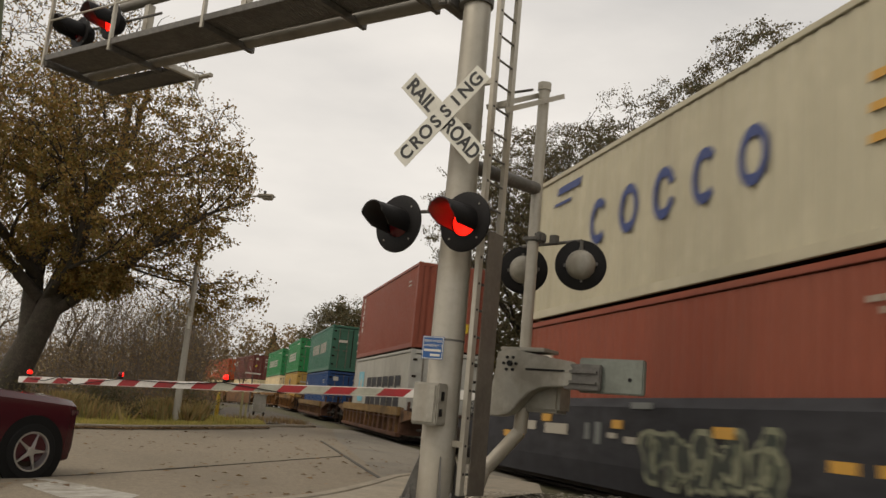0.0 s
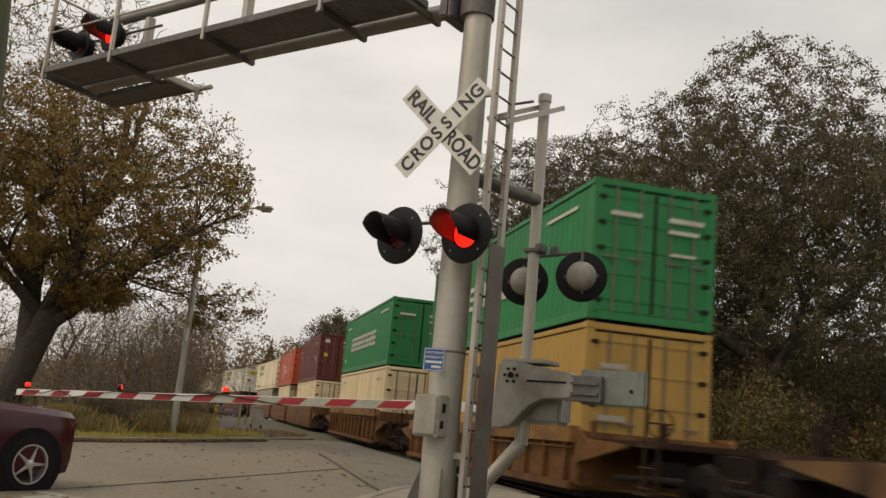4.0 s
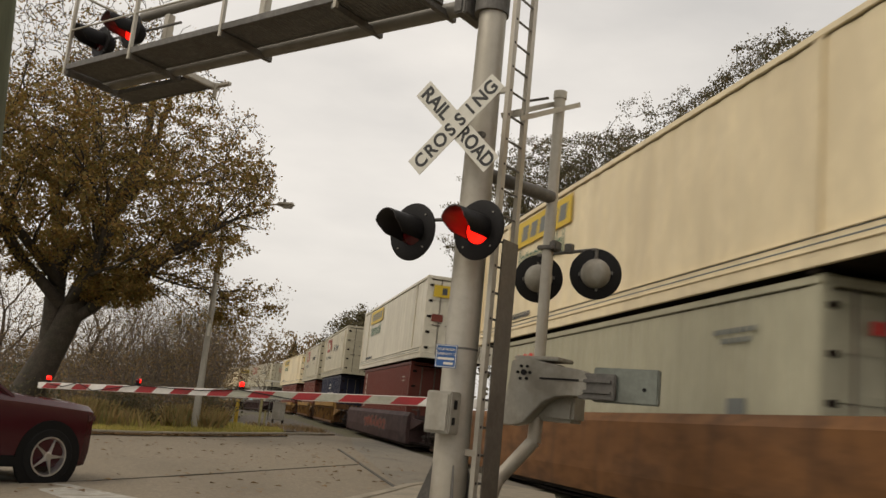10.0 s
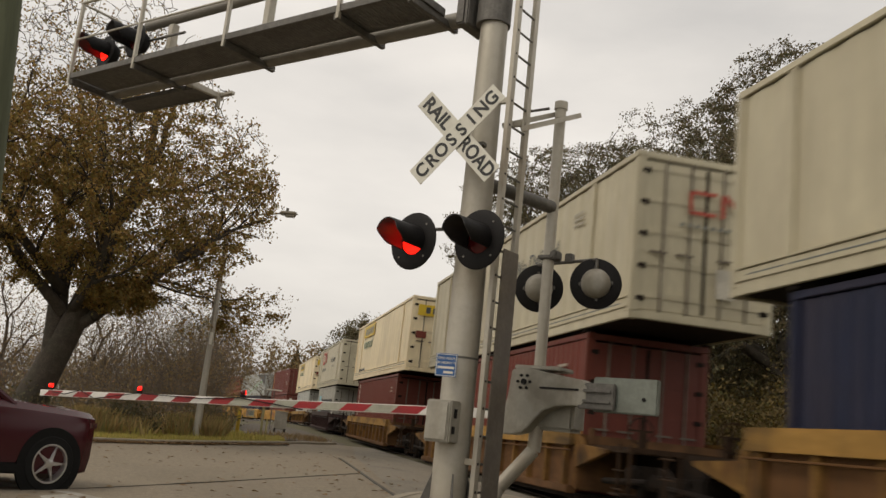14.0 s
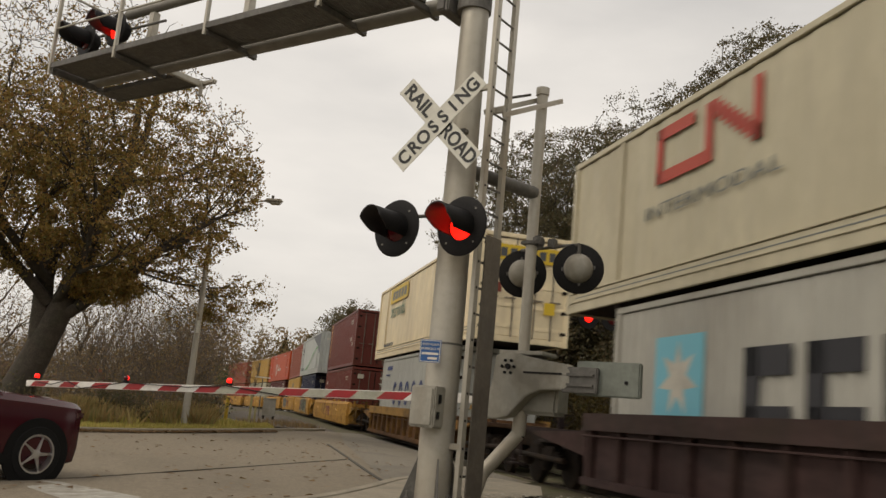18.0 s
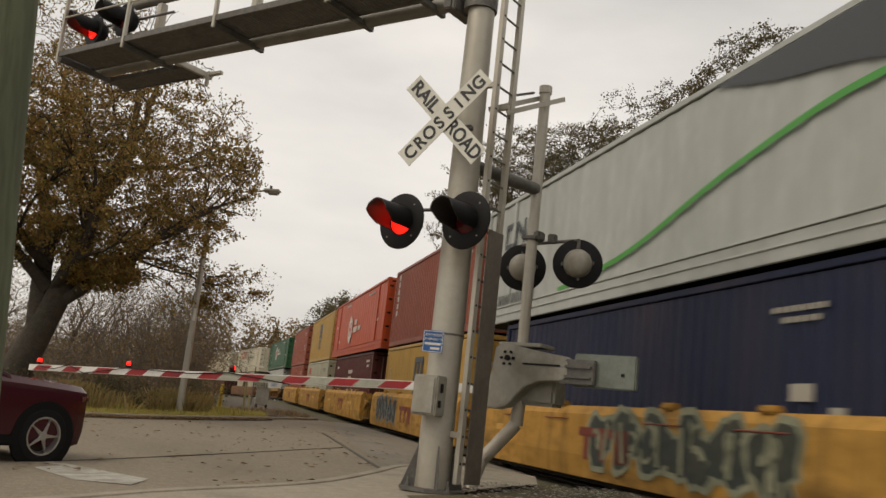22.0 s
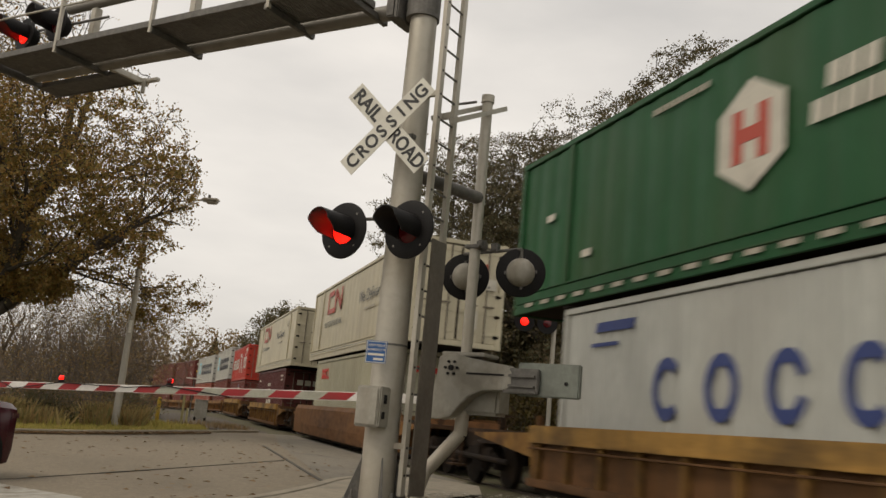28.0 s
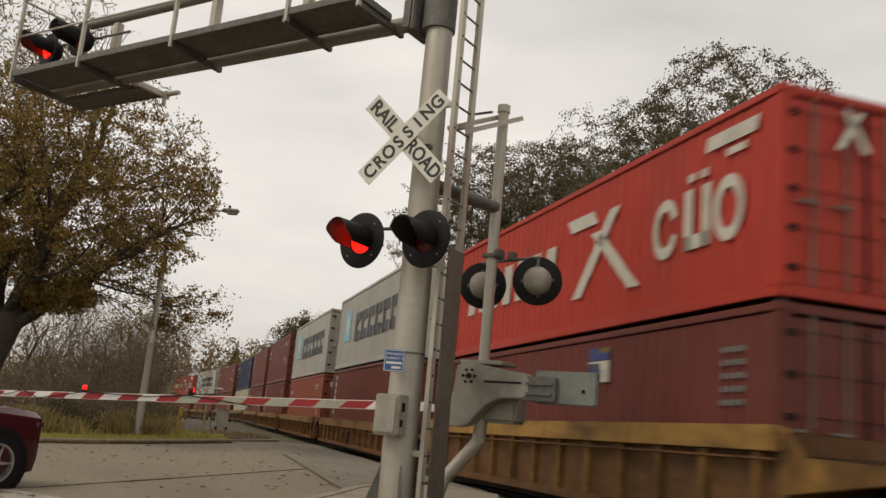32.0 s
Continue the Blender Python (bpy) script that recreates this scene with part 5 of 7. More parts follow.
    # flashing lamps: round background with a hole, housing, long visor, and an added insert that imitates the flashing
    # by turning its lit and its dark lens to the road by turns
    def lamp(at, first, size=0.345):
        disc = part("lamp_background", lathe([(0.172, 0.004), (size - 0.02, 0.012), (size, 0.0), (size, -0.012), (0.172, -0.006), (0.172, 0.004)], 40, "-Y", caps=False), BLACK, root, smooth=35, at=at)
        part("housing", lathe([(0.19, 0.0), (0.19, -0.12), (0.15, -0.20), (0.05, -0.23), (0.0, -0.23)], 24, "-Y"), BLACK, disc, smooth=40)
        FLASHERS.append((part("lens", LAMP_INSERT, None, disc, "red lens with a lit and a dark face, turned to imitate flashing"), first, Vector((0, 0.02, 0))))
        for k in range(4):
            a = math.pi / 4 + math.pi / 2 * k
            part("bolt", tube((0.27 * math.cos(a), -0.006, 0.27 * math.sin(a)), (0.27 * math.cos(a), -0.018, 0.27 * math.sin(a)), 0.012, sides=6), GALV_MID, disc)
        for name, radius, m in (("hood", 0.182, BLACK), ("hood_lining", 0.176, HOOD_LINING)):
            hood = bmesh.new()
            rows = []
            for k in range(33):
                a = radians(-36 + 252 * k / 32)
                reach = 0.30 + 0.17 * min(1.0, max(0.0, (math.sin(a) + 0.60) / 0.75))
                rows.append([hood.verts.new((r * math.cos(a), d, r * math.sin(a) - 0.03 * d)) for r, d in ((radius, 0.0), (radius * 0.90, -reach), (radius * 0.90 - 0.005, -reach), (radius - 0.005, 0.0))])
            for a, b in zip(rows, rows[1:]):
                for i in range(4):
                    j = (i + 1) % 4
                    hood.faces.new((a[i], a[j], b[j], b[i]))
            hood.faces.new(rows[0]), hood.faces.new(rows[-1][::-1])
            bmesh.ops.recalc_face_normals(hood, faces=hood.faces)
            part(name, hood, m, disc, smooth=40)
        return disc

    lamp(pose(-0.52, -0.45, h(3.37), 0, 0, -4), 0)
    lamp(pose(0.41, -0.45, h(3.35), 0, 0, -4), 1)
    part("cross_arm", joined(tube((-0.52, -0.28, h(3.55)), (0.43, -0.28, h(3.52)), 0.022, sides=10), tube((0.0, -0.30, h(3.53)), (0.0, -0.10, h(3.53)), 0.03, sides=10), box(0.10, 0.10, 0.10, (0.0, -0.26, h(3.53)), 0.01)), GALV_DARK, root)
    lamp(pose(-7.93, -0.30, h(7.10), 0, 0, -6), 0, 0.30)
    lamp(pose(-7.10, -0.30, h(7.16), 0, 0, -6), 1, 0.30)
    part("cross_arm", joined(tube((-8.05, -0.14, h(7.22)), (-6.0, -0.14, h(7.18)), 0.022, sides=10), box(0.12, 0.3, 0.14, (-7.5, -0.05, h(7.18)), 0.01), tube((-7.5, -0.02, h(6.9)), (-7.5, -0.02, h(7.6)), 0.03, sides=8)), GALV_DARK, root)

    # rear pole that carries the gate and the lamps for the other direction
    part("gate_pole", joined(tube((0.33, 1.27, h(1.95)), (0.33, 1.27, h(5.56)), 0.072, sides=16), tube((0.33, 1.27, h(5.52)), (0.33, 1.27, h(5.62)), 0.088, sides=16)), GALV, root, smooth=50)
    part("tie_pipe", joined(tube((0.08, 0.1, h(4.18)), (0.33, 1.24, h(4.18)), 0.085, sides=14)), GALV_DARK, root, smooth=50)
    for x, y, z in ((0.235, 0.80, 5.24), (0.425, 0.92, 5.22)):
        part("tie_bracket", place(box(0.016, 1.62, 0.065, (0, 0, 0), 0.004), Matrix.Translation((x, y, h(z))) @ Matrix.Rotation(radians(25.5), 4, "X")), GALV, root)
    part("tie_bolt", tube((0.18, 0.75, h(5.33)), (0.46, 0.75, h(5.33)), 0.018, sides=8), GALV_DARK, root)
    for x, y in ((0.02, 1.62), (0.96, 1.38)):
        disc = part("rear_lamp_background", lathe([(0.0, 0.0), (0.30, 0.010), (0.318, 0.0), (0.318, -0.010), (0.0, -0.006)], 40, "-Y"), BLACK, root, smooth=35, at=pose(x, y, h(3.20), 0, 0, 27))
        part("housing", lathe([(0.185, 0.0), (0.18, 0.06), (0.15, 0.115), (0.09, 0.15), (0.0, 0.162)], 28, "-Y"), CAST, disc, "grey cast lamp housing", smooth=60)
        for k in range(4):
            a = math.pi / 2 * k + 0.1
            part("housing_clip", box(0.03, 0.03, 0.045, (0.195 * math.cos(a), -0.02, 0.195 * math.sin(a)), 0.004), GALV_DARK, disc)
    part("rear_cross_arm", joined(tube((0.02, 1.55, h(3.50)), (0.97, 1.35, h(3.50)), 0.022, sides=10), tube((0.97, 1.35, h(3.50)), (0.97, 1.36, h(3.36)), 0.022, sides=10), box(0.17, 0.17, 0.13, (0.38, 1.30, h(3.55)), 0.02), box(0.10, 0.10, 0.12, (0.55, 1.42, h(3.54)), 0.01), box(0.22, 0.20, 0.05, (0.33, 1.27, h(3.52)), 0.01)), GALV_DARK, root)
    # bent support pipe below the gate machine
    part("support_pipe", joined(tube((0.36, 1.27, h(1.55)), (0.34, 1.27, h(1.10)), 0.085, sides=14), tube((0.34, 1.27, h(1.12)), (-0.02, 1.10, h(0.62)), 0.085, sides=14), tube((-0.02, 1.10, h(0.64)), (-0.03, 0.9, 0.0), 0.085, sides=14)), GALV, root, smooth=50)
    # gate machine
    machine = part("gate_machine", joined(place(slab([(-0.02, 2.06), (0.18, 2.10), (0.62, 2.02), (0.95, 1.98), (1.02, 1.90), (1.02, 1.74), (0.95, 1.68), (0.62, 1.66), (0.44, 1.58), (0.20, 1.32), (0.05, 1.28), (-0.22, 1.28), (-0.26, 1.40), (-0.10, 1.55), (-0.05, 1.75)], -0.10, 0.10, 0.012), Matrix.Translation((0.13, 1.08, -G0)) @ Matrix.Rotation(radians(90), 4, "X")),
                   box(0.60, 0.34, 0.34, (0.58, 1.36, h(1.54)), 0.04), box(0.5, 0.30, 0.22, (0.36, 1.34, h(1.95)), 0.03)), CAST, root, "grey cast gate machine", smooth=30)
    part("machine_lid", box(0.62, 0.40, 0.05, (0.38, 1.30, h(2.11)), 0.012), CAST, machine)
    for k in range(6):
        a = math.pi / 3 * k
        part("bolt", tube((0.30 + 0.085 * math.cos(a), 0.955, h(1.92) + 0.085 * math.sin(a)), (0.30 + 0.085 * math.cos(a), 0.99, h(1.92) + 0.085 * math.sin(a)), 0.018, sides=6), BLACK, machine)
    part("bolt", tube((0.30, 0.95, h(1.92)), (0.30, 0.99, h(1.92)), 0.035, sides=10), BLACK, machine)
    part("slot", box(0.52, 0.012, 0.022, (0.78, 0.977, h(1.86))), BLACK, machine)
    weight = part("counterweight", joined(box(0.46, 0.07, 0.30, (1.26, 1.02, h(1.80)), 0.012), box(0.34, 0.05, 0.03, (1.28, 0.98, h(1.86))), box(0.34, 0.05, 0.03, (1.28, 0.98, h(1.74)))), GALV_DARK, root)
    part("weight_plate", box(0.80, 0.09, 0.40, (1.58, 1.11, h(1.83)), 0.015), mat("green_grey_paint", (0.20, 0.22, 0.19), 0.6, 0, (0.17, 0.185, 0.16), 0.2, 20, 0.4, 3.0), weight, "green-grey painted weight plate")
    part("bolt", tube((1.82, 1.05, h(1.80)), (1.82, 1.07, h(1.80)), 0.022, sides=8), BLACK, weight)
    # striped gate arm with three red lamps
    tilt = math.degrees(math.atan(0.030))
    gate = part("gate_arm", place(joined(box(5.25, 0.05, 0.118, (-2.735, 0, 0), 0.006), box(4.70, 0.03, 0.112, (-7.70, 0, 0.002), 0.005)), Matrix.Translation((0, 0.98, h(1.475 + 0.033))) @ Matrix.Rotation(radians(-tilt), 4, "Y")), WHITE_TAPE, root, "red and white striped gate arm")
    base_m = Matrix.Translation((0, 0.98, h(1.475 + 0.033))) @ Matrix.Rotation(radians(-tilt), 4, "Y")
    for k in range(10):
        for centre, tape in ((9.61 - 0.912 * k, RED_TAPE), (9.61 - 0.912 * k + 0.456, GREY_TAPE)):
            if tape is GREY_TAPE and centre > 5.3:
                continue
            thick, tall = (0.054, 0.100) if centre < 5.36 else (0.034, 0.096)
            bm = box(0.456, thick, tall, (-centre, 0, 0))
            for v in bm.verts:
                v.co.x += 0.075 if v.co.z > 0 else -0.075
            part("stripe", place(bm, base_m), tape, gate)
    for a in (4.6, 7.12, 9.75):
        p = base_m @ Vector((-a, 0, 0.07))
        light = part("gate_lamp", joined(lathe([(0.05, 0.0), (0.05, 0.03), (0.035, 0.04)], 12)), BLACK, gate, at=Matrix.Translation(p))
        if a > 9:
            part("lamp_lens", lathe([(0.036, 0.035), (0.046, 0.05), (0.046, 0.085), (0.036, 0.105), (0.0, 0.112)], 14), RED_LIT, light, "steadily glowing red gate lamp", smooth=50)
        else:
            # added two-faced insert, turned over to stand in for switching on and off
            FLASHERS.append((part("lamp_lens", GATE_INSERT, None, light, "red gate lens with a lit and a dark face, turned to imitate flashing"), 0 if a > 6 else 1, Vector((0, 0, 0))))
    cable = [(-9.6, 0.02), (-9.2, -0.01), (-8.75, 0.07), (-8.3, -0.06), (-7.9, -0.02), (-7.12, 0.06), (-5.5, 0.02), (-4.62, 0.06), (-3.9, -0.01), (-3.3, -0.07)]
    part("cable", joined(*[tube((x0, -0.045, z0), (x1, -0.045, z1), 0.008, sides=6) for (x0, z0), (x1, z1) in zip(cable, cable[1:])]), BLACK, gate, at=base_m)
    # junction box and blue notice on the mast
    cab = part("junction_box", box(0.34, 0.20, 0.46, (0.06, -0.30, h(1.33)), 0.015), CAST, root, "grey steel junction box")
    part("box_door", box(0.29, 0.02, 0.41, (0.055, -0.408, h(1.33)), 0.008), CAST, cab)
    part("latch", box(0.03, 0.03, 0.10, (0.238, -0.32, h(1.42))), BLACK, cab)
    part("latch", box(0.03, 0.03, 0.08, (0.238, -0.34, h(1.24))), BLACK, cab)
    sign_m = pose(0.075, -0.36, h(1.945), 0, 0, 22)
    sign = part("notice", slab([(-0.122, -0.128), (0.122, -0.128), (0.122, 0.128), (-0.122, 0.128)], -0.004, 0.004, 0.003), BLUE_SIGN, root, "blue enamel notice with white lines", at=sign_m @ Matrix.Rotation(radians(90), 4, "X"))
    rim = joined(box(0.228, 0.002, 0.007, (0, -0.006, 0.118)), box(0.228, 0.002, 0.007, (0, -0.006, -0.118)), box(0.007, 0.002, 0.236, (0.111, -0.006, 0)), box(0.007, 0.002, 0.236, (-0.111, -0.006, 0)))
    part("notice_border", rim, WHITE, sign, at=Matrix.Rotation(radians(-90), 4, "X"))
    for k, line in enumerate(("REPORT PROBLEM", "OR EMERGENCY TO")):
        words(line, 0.038, WHITE, "lettering", sign, Matrix.Rotation(radians(-90), 4, "X") @ pose(0, -0.006, 0.074 - 0.05 * k) @ Matrix.Diagonal((0.62, 1, 1, 1)))
    for k, (x, w) in enumerate(((0.0, 0.19), (0.03, 0.11))):
        part("line_bar", box(w, 0.002, 0.026, (x, -0.006, -0.028 - 0.052 * k)), WHITE, sign, at=Matrix.Rotation(radians(-90), 4, "X"))
    return root


crossing_signal()


def far_signal():
    """The signal for the other direction, beyond the track, seen through the gaps in the train."""
    x, y = 10.5, 23.9
    root = thing("crossing_signal", "far crossing signal mast with a red lamp beyond the track", "crossing signal", at=pose(x, y, ground_z(x, y) - 0.05, 0, 0, -10))
    part("mast", lathe([(0.10, 0.0), (0.07, 0.1), (0.07, 5.2), (0.0, 5.22)], 12), GALV, root, at=pose(0.5, 0.12, 0))
    part("cross_arm", tube((-0.5, 0.05, 4.45), (0.6, 0.05, 4.45), 0.025, sides=8), GALV, root)
    for dx, lit in ((-0.42, True), (0.25, False)):
        disc = part("lamp_background", lathe([(0.02, 0.0), (0.29, 0.01), (0.30, 0.0), (0.30, -0.012), (0.02, -0.004)], 28, "-Y"), BLACK, root, at=pose(dx, -0.04, 4.2))
        part("lens", lathe([(0.12, 0.0), (0.11, 0.03), (0.0, 0.05)], 20, "-Y"), RED_LIT if lit else RED_DIM, disc)
    return root


far_signal()


# ---- trees, shrubs, grass ----
def prisms(segments, sides=5):
    """Tapered limbs from rows of (start, end, radius, radius), as one mesh."""
    verts, faces = [], []
    for a, b, r0, r1 in segments:
        d = (b - a).normalized()
        u = d.orthogonal().normalized()
        v = d.cross(u)
        n = len(verts)
        for p, r in ((a, r0), (b, r1)):
            for k in range(sides):
                t = 2 * math.pi * k / sides
                verts.append(p + (u * math.cos(t) + v * math.sin(t)) * r)
        for k in range(sides):
            j = (k + 1) % sides
            faces.append((n + k, n + j, n + sides + j, n + sides + k))
    me = bpy.data.meshes.new("limbs")
    me.from_pydata([tuple(v) for v in verts], [], faces)
    me.shade_smooth()
    return me


def leaf_cloud(points, size, rng, flat=0.5):
    """Small bent leaves at the points, as one mesh."""
    n = len(points)
    verts = np.zeros((n, 4, 3))
    p = np.array([tuple(q) for q in points])
    a = rng.normal(size=(n, 3))
    a /= np.linalg.norm(a, axis=1, keepdims=True)
    b = rng.normal(size=(n, 3))
    b -= (a * b).sum(1, keepdims=True) * a
    b /= np.linalg.norm(b, axis=1, keepdims=True)
    s = size * rng.uniform(0.55, 1.35, (n, 1))
    verts[:, 0], verts[:, 1], verts[:, 2], verts[:, 3] = p - a * s * 0.6, p + b * s * 0.42, p + a * s * 0.6, p - b * s * 0.42
    me = bpy.data.meshes.new("leaves")
    me.from_pydata(verts.reshape(-1, 3).tolist(), [], np.arange(4 * n).reshape(n, 4).tolist())
    return me


def leaf_mat(name, colours, rough=0.7):
    m = bpy.data.materials.new(name)
    m.use_nodes = True
    n, l = m.node_tree.nodes, m.node_tree.links
    b = n["Principled BSDF"]
    b.inputs["Roughness"].default_value = rough
    geo = n.new("ShaderNodeNewGeometry")
    ramp = n.new("ShaderNodeValToRGB")
    ramp.color_ramp.interpolation = "LINEAR"
    while len(ramp.color_ramp.elements) < len(colours):
        ramp.color_ramp.elements.new(0.5)
    for k, c in enumerate(colours):
        ramp.color_ramp.elements[k].position = k / max(1, len(colours) - 1)
        ramp.color_ramp.elements[k].color = (*c, 1)
    l.new(geo.outputs["Random Per Island"], ramp.inputs["Fac"])
    l.new(ramp.outputs["Color"], b.inputs["Base Color"])
    trans = n.new("ShaderNodeBsdfTranslucent")
    mixer = n.new("ShaderNodeMixShader")
    mixer.inputs["Fac"].default_value = 0.25
    l.new(ramp.outputs["Color"], trans.inputs["Color"])
    l.new(b.outputs["BSDF"], mixer.inputs[1])
    l.new(trans.outputs["BSDF"], mixer.inputs[2])
    l.new(mixer.outputs["Shader"], n["Material Output"].inputs["Surface"])
    return m


MAPLE_LEAF = leaf_mat("autumn_maple_leaves", [(0.22, 0.12, 0.036), (0.28, 0.165, 0.04), (0.18, 0.15, 0.04), (0.36, 0.215, 0.05), (0.145, 0.13, 0.035), (0.28, 0.13, 0.036)])
DARK_LEAF = leaf_mat("dull_olive_leaves", [(0.095, 0.095, 0.045), (0.13, 0.108, 0.05), (0.15, 0.105, 0.05), (0.08, 0.086, 0.042), (0.14, 0.10, 0.048)])
SHRUB_LEAF = leaf_mat("yellowing_shrub_leaves", [(0.08, 0.076, 0.022), (0.14, 0.10, 0.022), (0.10, 0.066, 0.022), (0.17, 0.115, 0.025)])
HAZE_LEAF = leaf_mat("grey_green_leaves", [(0.15, 0.14, 0.08), (0.18, 0.15, 0.085), (0.12, 0.12, 0.07)])
PINE_LEAF = leaf_mat("dark_conifer_needles", [(0.018, 0.030, 0.016), (0.028, 0.040, 0.02), (0.02, 0.026, 0.014)])
GRASS = leaf_mat("dry_autumn_grass", [(0.52, 0.41, 0.11), (0.38, 0.36, 0.085), (0.60, 0.46, 0.15), (0.30, 0.31, 0.075)])
WEED = leaf_mat("brown_weeds", [(0.20, 0.13, 0.06), (0.27, 0.175, 0.08), (0.15, 0.10, 0.048), (0.21, 0.165, 0.065)])
GOLD_WEED = leaf_mat("golden_dry_weeds", [(0.42, 0.28, 0.11), (0.30, 0.20, 0.085), (0.24, 0.22, 0.08), (0.50, 0.36, 0.16)])
FALLEN = leaf_mat("fallen_leaves", [(0.16, 0.085, 0.03), (0.22, 0.13, 0.05), (0.11, 0.06, 0.025), (0.26, 0.17, 0.08)])
HAZE_TWIG = mat("grey_brown_brush", (0.122, 0.094, 0.072), 0.95, 0.0, (0.155, 0.12, 0.09), 0.2, 5)


def grow(rng, start, way, length, radius, depth, limbs, tips, spread=0.6, lift=0.15, split=(2, 4), shrink=0.74, wander=0.18, inside=None):
    """Limbs that fork and thin out; the ends are kept for the leaves."""
    p, d, r = Vector(start), Vector(way).normalized(), radius
    steps = 4 if depth > 2 else 3
    for k in range(steps):
        d = (d + Vector(rng.normal(0, wander, 3)) + Vector((0, 0, lift * 0.25))).normalized()
        q = p + d * length / steps
        if inside and not inside(q):
            return
        r2 = r * (0.90 if depth > 1 else 0.75)
        limbs.append((p, q, r, r2))
        p, r = q, r2
        if depth <= 2:
            tips.append(p.copy())
        if depth > 1 and k >= 1 and rng.random() < 0.6:
            side = Vector(rng.normal(0, 1, 3))
            side = (side - d * side.dot(d)).normalized()
            grow(rng, p, d * 0.65 + side * spread * 1.25, length * shrink * 0.72, r * 0.5, depth - 2 if depth > 3 else depth - 1, limbs, tips, spread, lift, split, shrink, wander, inside)
    if depth <= 1:
        return
    n = int(rng.integers(split[0], split[1]))
    for k in range(n):
        side = Vector(rng.normal(0, 1, 3))
        side = (side - d * side.dot(d)).normalized()
        grow(rng, p, d + side * spread * rng.uniform(0.6, 1.2), length * shrink * rng.uniform(0.8, 1.15), r * (0.72 if n < 3 else 0.6), depth - 1, limbs, tips, spread, lift, split, shrink, wander, inside)


def spray(rng, limbs, tips, eggs, count, seed, thick):
    """Fine twigs that fill the crown: each new point hangs on the nearest wood already there. eggs: rows of (centre, radii, share)."""
    pts = []
    for (c, r, share) in eggs:
        p = rng.normal(size=(int(count * share), 3))
        p *= rng.random((len(p), 1)) ** (1 / 2.6) / np.maximum(np.linalg.norm(p, axis=1, keepdims=True), 1e-6)
        wave = np.array([[1 + 0.22 * noise.noise(Vector(q) * 1.9 + Vector((seed, 0, 0)))] for q in p.tolist()])
        pts.append(p * wave * r + c)
    pts = np.concatenate(pts)
    first = np.array([tuple(b) for a, b, _, _ in limbs])
    wood = np.zeros((len(first) + 4 * len(pts), 3))
    wood[: len(first)] = first
    n = len(first)
    gap = np.sqrt(((pts[:, None, :] - first[None, :: max(1, len(first) // 150), :]) ** 2).sum(2).min(1))
    for i in np.argsort(gap):
        p = pts[i]
        q = wood[((wood[:n] - p) ** 2).sum(1).argmin()]
        d = p - q
        far = float(np.linalg.norm(d))
        if far < 0.08 or far > 1.5:
            continue
        mid = q + d * 0.5 + rng.normal(0, 0.10 * far, 3) + (0, 0, 0.06 * far)
        r = thick * (0.7 + 0.9 * min(far, 1.5))
        limbs.append((Vector(q), Vector(mid), r, r * 0.75))
        limbs.append((Vector(mid), Vector(p), r * 0.75, r * 0.4))
        for w in (mid, (mid + p) / 2, p):
            wood[n] = w
            n += 1
            tips.append(Vector(w))


def tree(label, x, y, trunk, limb_rows, leaves, size, material, seed, name="tree", group="", scatter=0.2, twig=BARK, eggs=(), thin=0.0, power=1.5, twigs=0, thick=0.012, clumping=1.6):
    """trunk: rows of (start, end, r0, r1); limb_rows: start, way, length, radius, depth, spread; eggs: centres, radii and shares of the crown's
    masses, the first the main one; thin: how much the leaves thin out towards the top."""
    rng = np.random.default_rng(seed)
    root = thing(name, label, "tree", group, pose(x, y, ground_z(x, y) - 0.1))
    limbs, tips = [], []
    (cx, cy, cz), (rx, ry, rz), _ = eggs[0]

    def inside(q):
        return q.z < cz - rz * 0.6 or any(((q.x - c[0]) / r[0]) ** 2 + ((q.y - c[1]) / r[1]) ** 2 + ((q.z - c[2]) / r[2]) ** 2 < 0.92 for c, r, _ in eggs)

    for start, way, length, radius, depth, spread in limb_rows:
        grow(rng, start, way, length, radius, depth, limbs, tips, spread, inside=inside)
    if twigs:
        spray(rng, limbs, tips, eggs, twigs, seed, thick)
    tr = prisms([(Vector(a), Vector(b), r0, r1) for a, b, r0, r1 in trunk], 12)
    tr.materials.append(twig)
    part("trunk", tr, None, root)
    br = prisms(limbs, 4)
    br.materials.append(twig)
    tagged(part("branchwork", br, None, root), kind="stuff")
    if leaves and tips:
        at = np.array([tuple(q) for q in tips])
        high = np.clip((at[:, 2] - cz) / rz * 0.5 + 0.5, 0, 1)
        clump = np.array([noise.noise(Vector(q) * 0.8 + Vector((seed, 3, 0))) for q in tips])
        weight = np.clip(1 - thin * high**power, 0.03, 1) * np.clip(0.75 + clumping * clump, 0.08, 2)
        pick = rng.choice(len(tips), leaves, p=weight / weight.sum())
        me = leaf_cloud(at[pick] + rng.normal(0, scatter, (leaves, 3)) * (1, 1, 0.6), size, rng)
        me.materials.append(material)
        tagged(part("crown", me, None, root), kind="stuff")
    return root


